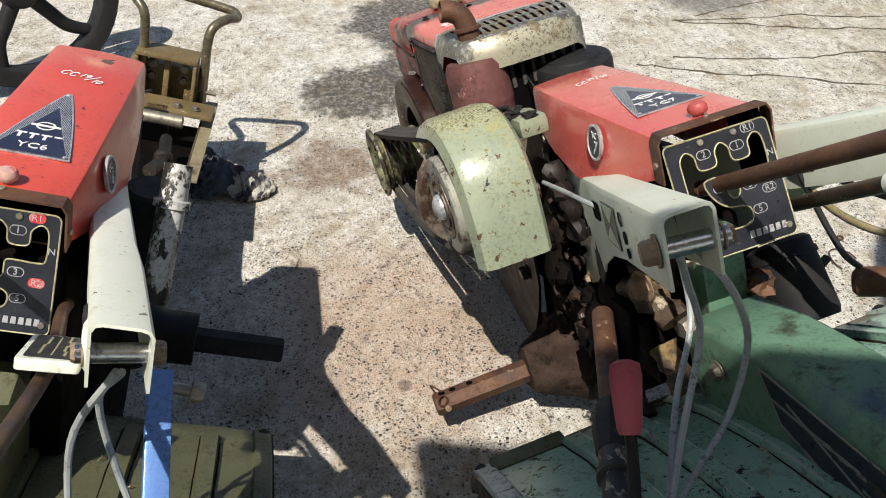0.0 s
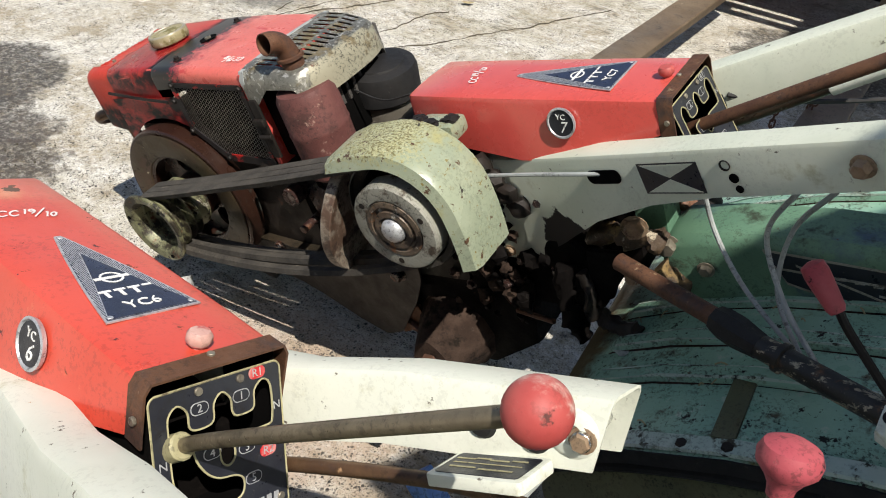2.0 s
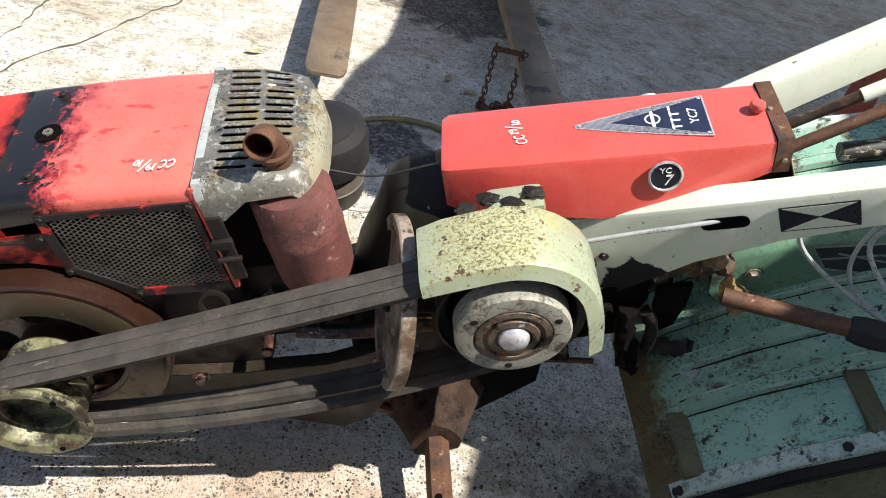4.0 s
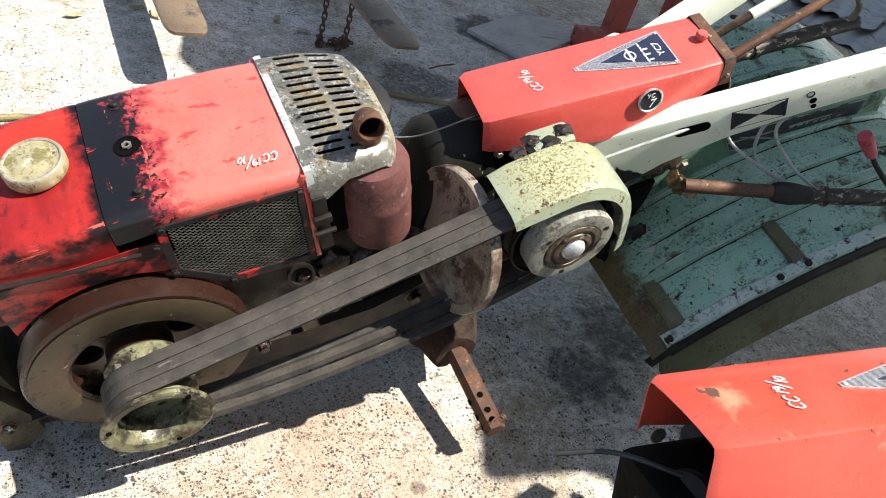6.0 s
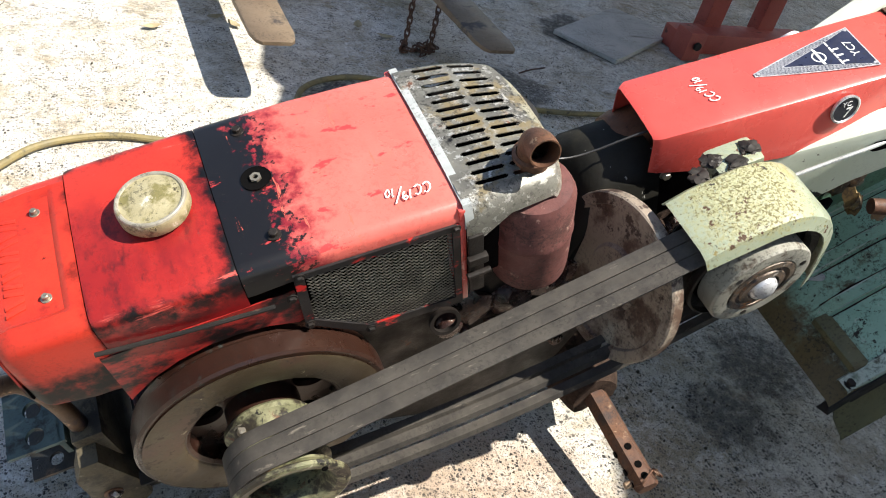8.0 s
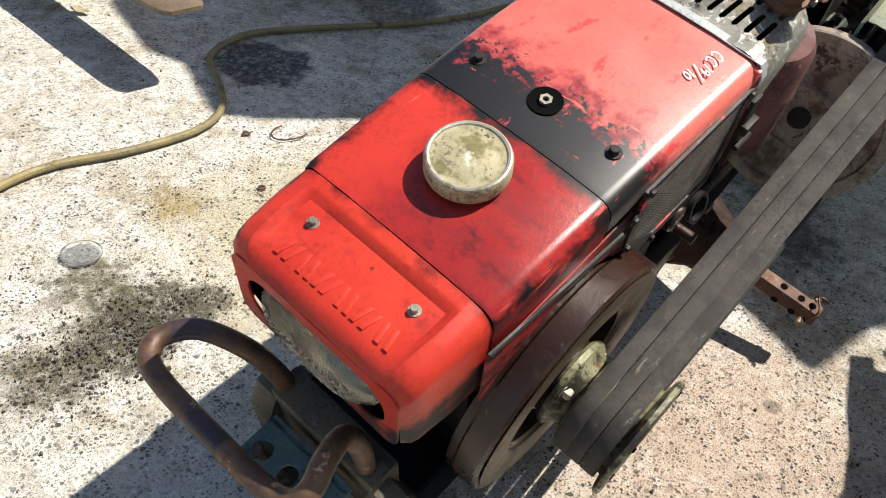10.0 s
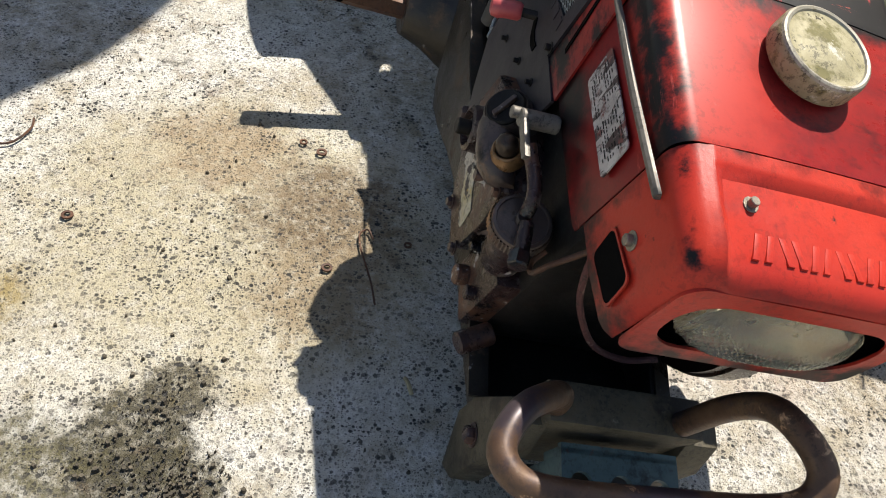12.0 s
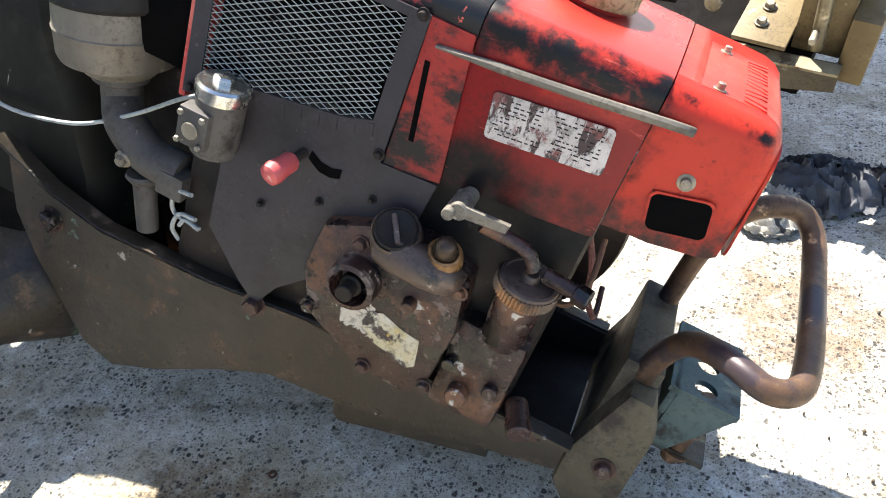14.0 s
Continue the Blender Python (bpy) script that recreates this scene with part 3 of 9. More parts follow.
M["lens"] = glass_mat("ribbed_headlight_glass", (0.94, 0.92, 0.82), 0.05)
M["clear"] = glass_mat("dirty_clear_plastic", (0.9, 0.9, 0.86), 0.12)


def concrete():
    m = bpy.data.materials.new("worn_concrete")
    m.use_nodes = True
    nt = m.node_tree
    N, K = nt.nodes, nt.links
    bsdf = N["Principled BSDF"]
    co = N.new("ShaderNodeTexCoord").outputs["Object"]

    def noise_n(s, d=8.0, r=0.65, vec=None):
        n = N.new("ShaderNodeTexNoise")
        n.inputs["Scale"].default_value, n.inputs["Detail"].default_value, n.inputs["Roughness"].default_value = s, d, r
        K.new(vec or co, n.inputs["Vector"])
        return n.outputs[0]

    def vor(s, rand=1.0):
        n = N.new("ShaderNodeTexVoronoi")
        n.inputs["Scale"].default_value, n.inputs["Randomness"].default_value = s, rand
        K.new(co, n.inputs["Vector"])
        return n

    def rng(v, a, b, lo=0.0, hi=1.0):
        n = N.new("ShaderNodeMapRange")
        n.interpolation_type = "SMOOTHSTEP"
        K.new(v, n.inputs[0])
        for k, x in enumerate((a, b, lo, hi)):
            n.inputs[k + 1].default_value = x
        return n.outputs[0]

    def mathn(op, a, b):
        n = N.new("ShaderNodeMath")
        n.operation = op
        for k, v in enumerate((a, b)):
            if isinstance(v, (int, float)):
                n.inputs[k].default_value = v
            else:
                K.new(v, n.inputs[k])
        return n.outputs[0]

    def mix(f, a, b):
        n = N.new("ShaderNodeMix")
        n.data_type = "RGBA"
        K.new(f, n.inputs[0])
        for k, v in ((6, a), (7, b)):
            if isinstance(v, tuple):
                n.inputs[k].default_value = (*v, 1)
            else:
                K.new(v, n.inputs[k])
        return n.outputs[2]

    col = mix(rng(noise_n(2.2), 0.35, 0.65), (0.55, 0.505, 0.41), (0.79, 0.77, 0.70))
    col = mix(rng(noise_n(1.3, 6), 0.48, 0.66, 0.0, 0.7), col, (0.44, 0.37, 0.255))
    col = mix(rng(noise_n(26, 6, 0.7), 0.46, 0.66), col, (0.74, 0.71, 0.65))
    col = mix(rng(noise_n(9, 9, 0.72), 0.50, 0.72, 0.0, 0.4), col, (0.27, 0.25, 0.215))
    # soft mottling, then pale worn skin
    col = mix(rng(noise_n(17, 10, 0.82), 0.48, 0.66, 0.0, 0.62), col, (0.27, 0.22, 0.145))
    col = mix(rng(noise_n(45, 8, 0.8), 0.52, 0.64, 0.0, 0.62), col, (0.88, 0.86, 0.82))
    col = mix(mathn("MULTIPLY", rng(noise_n(70, 8, 0.8), 0.46, 0.60), rng(noise_n(3.4, 7, 0.7), 0.47, 0.60, 0.0, 0.8)), col, (0.90, 0.885, 0.86))
    col = mix(rng(noise_n(5.5, 9, 0.75), 0.48, 0.66, 0.0, 0.68), col, (0.34, 0.265, 0.155))
    col = mix(rng(noise_n(120, 6, 0.8), 0.50, 0.66, 0.0, 0.45), col, (0.20, 0.18, 0.145))
    # wavy water marks and hairline cracks towards the far side of the yard
    vm = N.new("ShaderNodeVectorMath")
    vm.operation = "DISTANCE"
    K.new(co, vm.inputs[0])
    vm.inputs[1].default_value = (-1.2, 2.8, 0)
    far = rng(vm.outputs["Value"], 2.0, 1.1)
    mp = N.new("ShaderNodeMapping")
    mp.inputs["Rotation"].default_value = (0, 0, radians(38))
    mp.inputs["Scale"].default_value = (0.55, 2.2, 1)
    K.new(co, mp.inputs[0])
    wav = noise_n(1.5, 5, 0.55, mp.outputs[0])
    for level in (0.42, 0.50, 0.58):
        line = rng(mathn("ABSOLUTE", mathn("SUBTRACT", wav, level), 0.0), 0.010, 0.002)
        broken = mathn("MULTIPLY", rng(noise_n(5.5, 6, 0.7), 0.44, 0.60, 0.0, 0.75), far)
        col = mix(mathn("MULTIPLY", line, broken), col, (0.17, 0.155, 0.12))
    col = mix(mathn("MULTIPLY", rng(noise_n(3.1, 8, 0.7, mp.outputs[0]), 0.44, 0.72, 0.0, 0.7), far), col, (0.40, 0.37, 0.26))
    # the blot at (1.15, 3.05) is oil plus shadow painted by the forklift
    stains_and_shade = [((-1.46, 0.26, 0), 0.20, 0.40, (0.040, 0.037, 0.036), 5), ((-1.20, 0.16, 0), 0.0, 0.24, (0.055, 0.050, 0.046), 9), ((-0.82, -0.12, 0), 0.10, 0.34, (0.050, 0.040, 0.032), 9),
              ((-0.98, 0.10, 0), 0.03, 0.22, (0.07, 0.06, 0.055), 6), ((-0.31, -0.31, 0), 0.04, 0.28, (0.26, 0.185, 0.13), 7), ((0.55, -0.30, 0), 0.06, 0.55, (0.50, 0.375, 0.285), 5), ((0.40, 0.62, 0), 0.15, 0.48, (0.50, 0.44, 0.30), 6), ((1.15, 3.05, 0), 0.20, 0.75, (0.05, 0.045, 0.04), 4), ((0.46, 0.44, 0), 0.05, 0.24, (0.20, 0.14, 0.08), 10), ((0.26, 0.44, 0), 0.02, 0.20, (0.32, 0.245, 0.15), 12),
              ((0.62, 0.66, 0), 0.02, 0.24, (0.36, 0.27, 0.165), 11), ((1.34, -0.08, 0), 0.02, 0.22, (0.11, 0.105, 0.10), 13), ((1.55, 0.06, 0), 0.04, 0.24, (0.11, 0.105, 0.10), 13), ((-0.12, 0.63, 0), 0.04, 0.17, (0.075, 0.064, 0.032), 11), ((-0.26, 0.62, 0), 0.02, 0.14, (0.10, 0.085, 0.045), 13), ((-0.04, 0.67, 0), 0.03, 0.15, (0.06, 0.052, 0.027), 14), ((-0.09, 0.80, 0), 0.02, 0.14, (0.12, 0.105, 0.05), 12), ((0.05, 0.62, 0), 0.02, 0.09, (0.08, 0.068, 0.04), 16),
              ((0.19, 0.935, 0), 0.0, 0.13, (0.33, 0.25, 0.10), 14), ((0.80, 1.42, 0), 0.09, 0.22, (0.03, 0.032, 0.04), 5), ((0.72, -0.3, 0), 0.012, 0.03, (0.16, 0.12, 0.10), 9),
              ((2.15, 2.10, 0), 0.10, 0.30, (0.085, 0.08, 0.072), 5), ((1.50, 1.55, 0), 0.08, 0.28, (0.10, 0.092, 0.08), 5), ((-1.42, 1.75, 0), 0.10, 0.36, (0.15, 0.145, 0.13), 4), ((-1.1, 0.75, 0), 0.02, 0.10, (0.12, 0.06, 0.03), 9)]
    grain = rng(noise_n(48, 9, 0.82), 0.36, 0.56, 0.45, 1.0)
    for c, r0, r1, colour, s in stains_and_shade:
        vm = N.new("ShaderNodeVectorMath")
        vm.operation = "DISTANCE"
        K.new(co, vm.inputs[0])
        vm.inputs[1].default_value = c
        wide = r1 > 0.3 and colour[0] > 0.1
        n = mathn("ADD", mathn("MULTIPLY", mathn("SUBTRACT", noise_n(s * 1.6, 10, 0.72), 0.5), 1.6 if wide else 2.4), rng(vm.outputs["Value"], r1 * (1.25 if wide else 1.0), r0))
        dark = colour[0] < 0.1
        f = mathn("MULTIPLY", rng(n, 0.30 if dark else 0.10, 0.78 if dark else 0.98, 0.0, 0.95), grain)
        col = mix(f, col, colour)
    # dark aggregate grains of three sizes that show through the skin
    where = rng(noise_n(4.5, 6), 0.34, 0.62, 0.5, 1.0)
    patch = rng(noise_n(21, 4), 0.36, 0.56, 0.45, 1.0)
    pits = None
    for s_, spread, r_out, r_in, strength, colour in ((94, 0.95, 0.50, 0.38, 1.0, (0.030, 0.028, 0.027)), (150, 0.60, 0.52, 0.40, 1.0, (0.040, 0.038, 0.036)), (290, 0.36, 0.52, 0.36, 0.9, (0.065, 0.060, 0.055))):
        v = vor(s_)
        sep = N.new("ShaderNodeSeparateColor")
        K.new(v.outputs["Color"], sep.inputs[0])
        d = mathn("ADD", v.outputs["Distance"], mathn("MULTIPLY", sep.outputs[0], spread))
        d = mathn("ADD", d, mathn("MULTIPLY", mathn("SUBTRACT", noise_n(s_ * 2.3, 4, 0.7), 0.5), 0.5))
        f = mathn("MULTIPLY", mathn("MULTIPLY", rng(d, r_out, r_in, 0.0, strength), where), patch)
        col = mix(f, col, colour)
        pits = f if pits is None else mathn("MAXIMUM", pits, f)
    K.new(col, bsdf.inputs["Base Color"])
    K.new(rng(noise_n(9), 0.3, 0.7, 0.75, 0.95), bsdf.inputs["Roughness"])
    h = mathn("ADD", mathn("MULTIPLY", noise_n(55, 9, 0.75), 1.0), mathn("MULTIPLY", pits, -0.5))
    b = N.new("ShaderNodeBump")
    b.inputs["Strength"].default_value, b.inputs["Distance"].default_value = 0.95, 0.009
    K.new(h, b.inputs["Height"])
    K.new(b.outputs[0], bsdf.inputs["Normal"])
    return m


M["concrete"] = concrete()


# ---- mesh helpers ----
def part(name, bm, material, parent=None, label="", smooth=35.0, m=None):
    """Links a bmesh as one mesh object, under a thing or a part if given."""
    bmesh.ops.recalc_face_normals(bm, faces=bm.faces[:])
    if m is not None:
        bm.transform(m)
    me = bpy.data.meshes.new(name)
    for f in bm.faces:
        f.smooth = True
    for e in bm.edges:
        e.smooth = not (len(e.link_faces) == 2 and e.calc_face_angle(0.0) > radians(smooth))
    bm.to_mesh(me)
    bm.free()
    me.materials.append(M[material])
    ob = new(name, me)
    if parent is not None:
        ob.parent = parent
        if parent.type == "EMPTY":
            ob.matrix_parent_inverse = Matrix.Translation(-Vector(parent.get("pivot", (0, 0, 0))))
    if label:
        ob["label"] = label
    return ob


def parts(name, bm, material, parent=None, label="", smooth=35.0, m=None):
    """Links every separate piece of a bmesh (pieces that touch stay together) as a mesh object of its own; gives back the first."""
    todo, groups = set(bm.verts), []
    while todo:
        seed = todo.pop()
        piece, stack = {seed}, [seed]
        while stack:
            for e in stack.pop().link_edges:
                for w in e.verts:
                    if w not in piece:
                        piece.add(w)
                        stack.append(w)
        todo -= piece
        lo = [min(w.co[k] for w in piece) for k in range(3)]
        hi = [max(w.co[k] for w in piece) for k in range(3)]
        touching = [g for g in groups if all(g[1][k] <= hi[k] + 0.0004 and lo[k] <= g[2][k] + 0.0004 for k in range(3))]
        for g in touching:
            piece |= g[0]
            lo, hi = [min(a, b) for a, b in zip(lo, g[1])], [max(a, b) for a, b in zip(hi, g[2])]
            groups.remove(g)
        groups.append((piece, lo, hi))
    first = None
    for piece, lo, hi in sorted(groups, key=lambda g: (round(g[1][0], 4), round(g[1][1], 4), round(g[1][2], 4))):
        one = bmesh.new()
        at = {w: one.verts.new(w.co) for w in piece}
        for f in {f for w in piece for f in w.link_faces}:
            one.faces.new([at[w] for w in f.verts])
        ob = part(name, one, material, parent, label, smooth, m)
        first = first or ob
    bm.free()
    return first


def thing(name, m, pivot, label, category, group="", kind=""):
    """An Empty whose parts are given in the frame m; the Empty itself stands at pivot of that frame."""
    e = new(name)
    e["pivot"] = pivot
    e.matrix_world = m @ Matrix.Translation(pivot)
    e.empty_display_size = 0.05
    return tagged(e, label, category, group, kind)


def V(*a):
    return Vector(a)


def frame_on(d):
    """Two unit vectors across a direction."""
    d = Vector(d).normalized()
    a = d.cross(V(0, 0, 1) if abs(d.z) < 0.9 else V(1, 0, 0)).normalized()
    return a, d.cross(a)


def box(bm, lo, hi, bevel=0.0, m=None):
    vs = [bm.verts.new((lo[0] if i & 1 == 0 else hi[0], lo[1] if i & 2 == 0 else hi[1], lo[2] if i & 4 == 0 else hi[2])) for i in range(8)]
    fs = [bm.faces.new([vs[i] for i in q]) for q in ((0, 2, 3, 1), (4, 5, 7, 6), (0, 1, 5, 4), (2, 6, 7, 3), (0, 4, 6, 2), (1, 3, 7, 5))]
    if bevel:
        es = list({e for f in fs for e in f.edges})
        r = bmesh.ops.bevel(bm, geom=es, offset=bevel, segments=2, profile=0.6, affect="EDGES")
        vs = list({v for f in r["faces"] for v in f.verts} | {v for v in vs if v.is_valid})
    if m is not None:
        bmesh.ops.transform(bm, matrix=m, verts=[v for v in vs if v.is_valid])
    return bm


def lathe(bm, profile, origin, axis, seg=32, closed=False):
    """Turns a profile of (radius, along) round an axis."""
    a, b = frame_on(axis)
    d, o = Vector(axis).normalized(), Vector(origin)
    rings = []
    for r, h in profile:
        if r < 1e-6:
            rings.append([bm.verts.new(o + d * h)])
        else:
            rings.append([bm.verts.new(o + d * h + (a * math.cos(t) + b * math.sin(t)) * r) for t in (2 * math.pi * k / seg for k in range(seg))])
    pairs = list(zip(rings, rings[1:]))
    if closed:
        pairs.append((rings[-1], rings[0]))
    for p, q in pairs:
        for k in range(seg):
            k2 = (k + 1) % seg
            if len(p) == 1 and len(q) == 1:
                continue
            if len(p) == 1:
                bm.faces.new((p[0], q[k], q[k2]))
            elif len(q) == 1:
                bm.faces.new((p[k], p[k2], q[0]))
            else:
                bm.faces.new((p[k], p[k2], q[k2], q[k]))
    return bm


def cyl(bm, p0, p1, r, r1=None, seg=20, edge=0.15):
    """A capped round bar with a softened rim."""
    p0, p1 = Vector(p0), Vector(p1)
    h, r1 = (p1 - p0).length, r if r1 is None else r1
    e = min(r, r1, h) * edge
    return lathe(bm, [(0, 0), (r - e, 0), (r, e), (r1, h - e), (r1 - e, h), (0, h)], p0, p1 - p0, seg)


def hexbolt(bm, at, axis, r=0.009, h=0.007, washer=True):
    at, axis = Vector(at), Vector(axis).normalized()
    if washer:
        cyl(bm, at, at + axis * 0.002, r * 1.35, seg=14)
    lathe(bm, [(0, 0.002), (r, 0.002), (r, h * 0.8), (r * 0.8, h + 0.001), (0, h + 0.001)], at, axis, 6)
    return bm


def spline(pts, n=6):
    """A smooth line through points."""
    P = [Vector(p) for p in pts]
    P = [P[0] * 2 - P[1]] + P + [P[-1] * 2 - P[-2]]
    out = []
    for i in range(1, len(P) - 2):
        a, b, c, d = P[i - 1:i + 3]
        for k in range(n):
            t = k / n
            out.append(0.5 * (2 * b + (c - a) * t + (2 * a - 5 * b + 4 * c - d) * t * t + (3 * b - a - 3 * c + d) * t ** 3))
    return out + [P[-2]]


def tube(bm, pts, r, seg=12, smooth=6, caps=True, r_end=None):
    line = spline(pts, smooth) if smooth else [Vector(p) for p in pts]
    d = (line[1] - line[0]).normalized()
    a, b = frame_on(d)
    rings = []
    for k, p in enumerate(line):
        nd = (line[min(k + 1, len(line) - 1)] - line[max(k - 1, 0)]).normalized()
        q = d.rotation_difference(nd)
        a, b, d = q @ a, q @ b, nd
        rr = r if r_end is None else r + (r_end - r) * k / (len(line) - 1)
        rings.append([bm.verts.new(p + (a * math.cos(t) + b * math.sin(t)) * rr) for t in (2 * math.pi * j / seg for j in range(seg))])
    for p, q in zip(rings, rings[1:]):
        for k in range(seg):
            bm.faces.new((p[k], p[(k + 1) % seg], q[(k + 1) % seg], q[k]))
    if caps:
        bm.faces.new(rings[0][::-1])
        bm.faces.new(rings[-1])
    return bm


def prism(bm, poly, origin, u, v, depth, bevel=0.0):
    """A plate: a polygon in the plane of u and v from origin, pushed by the vector depth."""
    o, u, v, depth = Vector(origin), Vector(u), Vector(v), Vector(depth)
    lo = [bm.verts.new(o + u * a + v * b) for a, b in poly]
    hi = [bm.verts.new(w.co + depth) for w in lo]
    f1, f2 = bm.faces.new(lo), bm.faces.new(hi[::-1])
    n = len(poly)
    for k in range(n):
        bm.faces.new((lo[k], hi[k], hi[(k + 1) % n], lo[(k + 1) % n]))
    if bevel:
        es = [e for e in set(f1.edges) | set(f2.edges)]
        bmesh.ops.bevel(bm, geom=es, offset=bevel, segments=2, profile=0.6, affect="EDGES")
    return bm


def rounded(w, h, r, n=5, cx=0.0, cy=0.0):
    """A rounded rectangle's outline."""
    out = []
    for sx, sy, t0 in ((1, 1, 0), (-1, 1, 90), (-1, -1, 180), (1, -1, 270)):
        for k in range(n + 1):
            t = radians(t0 + 90 * k / n)
            out.append((cx + sx * (w - r) + r * math.cos(t), cy + sy * (h - r) + r * math.sin(t)))
    return out


def loft(bm, sections, cap=True, close=True):
    rings = [[bm.verts.new(p) for p in s] for s in sections]
    n = len(rings[0])
    for p, q in zip(rings, rings[1:]):
        for k in range(n if close else n - 1):
            bm.faces.new((p[k], p[(k + 1) % n], q[(k + 1) % n], q[k]))
    if cap and close:
        bm.faces.new(rings[0][::-1])
        bm.faces.new(rings[-1])
    return bm


def thicken(bm, t):
    """Gives an open sheet a thickness inwards."""
    bmesh.ops.recalc_face_normals(bm, faces=bm.faces[:])
    bmesh.ops.solidify(bm, geom=bm.faces[:], thickness=t)
    return bm


def sheet(bm, t):
    """Backs an open sheet with a second skin, t inwards along the vertex normals."""
    bmesh.ops.recalc_face_normals(bm, faces=bm.faces[:])
    bm.normal_update()
    inner = {v: bm.verts.new(v.co - v.normal * t) for v in bm.verts[:]}
    for f in bm.faces[:]:
        bm.faces.new([inner[v] for v in reversed(f.verts)])
    for e in [e for e in bm.edges[:] if len(e.link_faces) == 1 and e.verts[0] in inner and e.verts[1] in inner]:
        a, b = e.verts
        bm.faces.new((a, b, inner[b], inner[a]))
    return bm


def ring_hole(bm, poly_out, poly_in, origin, u, v, depth):
    """A plate with one opening; both outlines have the same number of corners."""
    o, u, v, depth = Vector(origin), Vector(u), Vector(v), Vector(depth)
    n = len(poly_out)
    L4 = [[bm.verts.new(o + u * a + v * b + d) for a, b in p] for p in (poly_out, poly_in) for d in (Vector(), depth)]
    a0, a1, b0, b1 = L4
    for k in range(n):
        j = (k + 1) % n
        for q in ((a0[k], a0[j], b0[j], b0[k]), (a1[k], b1[k], b1[j], a1[j]), (a0[k], a1[k], a1[j], a0[j]), (b0[k], b0[j], b1[j], b1[k])):
            bm.faces.new(q)
    return bm


def lump(bm, at, r, seed, squash=(1, 1, 1), rough=0.35, sub=2):
    """A rough clod."""
    r0 = bmesh.ops.create_icosphere(bm, subdivisions=sub, radius=1.0)
    for vtx in r0["verts"]:
        n = noise.noise(vtx.co * 1.7 + V(seed, seed * 2.3, 0)) + 0.5 * noise.noise(vtx.co * 4.1 + V(0, seed, seed))
        p = vtx.co * (1 + rough * n) * r
        vtx.co = V(p.x * squash[0], p.y * squash[1], p.z * squash[2]) + Vector(at)
    return bm


def lettering(body, size, m, material, parent, name="lettering", depth=0.0006, slant=0.0, label=""):
    """Built-in-font writing as a flat mesh in the frame m."""
    cu = bpy.data.curves.new(name, "FONT")
    cu.body, cu.size, cu.extrude, cu.shear, cu.resolution_u = body, size, depth, slant, 2
    cu.align_x, cu.align_y = "CENTER", "CENTER"
    tmp = bpy.data.objects.new(name, cu)
    me = bpy.data.meshes.new_from_object(tmp)
    bm = bmesh.new()
    bm.from_mesh(me)
    bpy.data.objects.remove(tmp)
    bpy.data.meshes.remove(me)
    return part(name, bm, material, parent, label, m=m)


STROKES = {"C": [(0.60, 0.85), (0.35, 1.0), (0.08, 0.70), (0.06, 0.28), (0.30, 0.0), (0.62, 0.18)], "1": [(0.10, 0.92), (0.18, 1.0), (0.12, 0.0)],
           "9": [(0.52, 0.78), (0.30, 1.0), (0.08, 0.74), (0.28, 0.52), (0.54, 0.74), (0.50, 0.30), (0.30, 0.0)], "/": [(0.55, 1.15), (0.0, -0.25)],
           "0": [(0.32, 1.0), (0.06, 0.60), (0.20, 0.02), (0.50, 0.35), (0.48, 0.85), (0.30, 1.0)]}


def scrawl(size, m, parent, label=""):
    """A hand-written marker note, every stroke a raised ribbon of uneven width."""
    for ch, x0, y0, k in (("C", 0.0, 0.0, 1.0), ("C", 0.75, 0.05, 0.95), ("1", 1.65, 0.35, 0.8), ("9", 1.95, 0.40, 0.8), ("/", 2.35, 0.1, 1.1), ("1", 2.95, -0.20, 0.8), ("0", 3.25, -0.20, 0.75)):
        line = spline([V((x0 + a * k + 0.16 * b * k - 1.9) * size, (y0 + b * k - 0.45) * size, 0) for a, b in STROKES[ch]], 5)
        bm = bmesh.new()
        secs = []
        for j, p in enumerate(line):
            d = (line[min(j + 1, len(line) - 1)] - line[max(j - 1, 0)]).normalized()
            w = V(-d.y, d.x, 0) * size * (0.062 + 0.022 * noise.noise(p * 300))
            secs.append([p - w, p - w + V(0, 0, 0.0005), p + w + V(0, 0, 0.0005), p + w])
        loft(bm, secs)
        part("chalk_letter", bm, "chalk", parent, label, m=m)


def plane_m(origin, u, v):
    """A frame with x along u, y along v."""
    u, v = Vector(u).normalized(), Vector(v)
    w = u.cross(v).normalized()
    v = w.cross(u)
    return Matrix((u, v, w)).transposed().to_4x4().copy() if False else Matrix.Translation(origin) @ Matrix((u, v, w)).transposed().to_4x4()


# ---- ground ----
bm = bmesh.new()
xs = [-400, -60, -14, -6] + [-4 + 0.25 * k for k in range(37)] + [8, 16, 60, 400]
grid = [[bm.verts.new((x, y, 0.004 * noise.noise(V(x * 1.3, y * 1.3, 0)) * (1 if abs(x) < 6 and abs(y) < 6 else 0) - 0.004)) for y in xs] for x in xs]
for i in range(len(xs) - 1):
    for j in range(len(xs) - 1):
        bm.faces.new((grid[i][j], grid[i + 1][j], grid[i + 1][j + 1], grid[i][j + 1]))
ground = tagged(part("ground", bm, "concrete"), "worn pale concrete yard, oil-stained and speckled with aggregate", "ground", kind="structure")


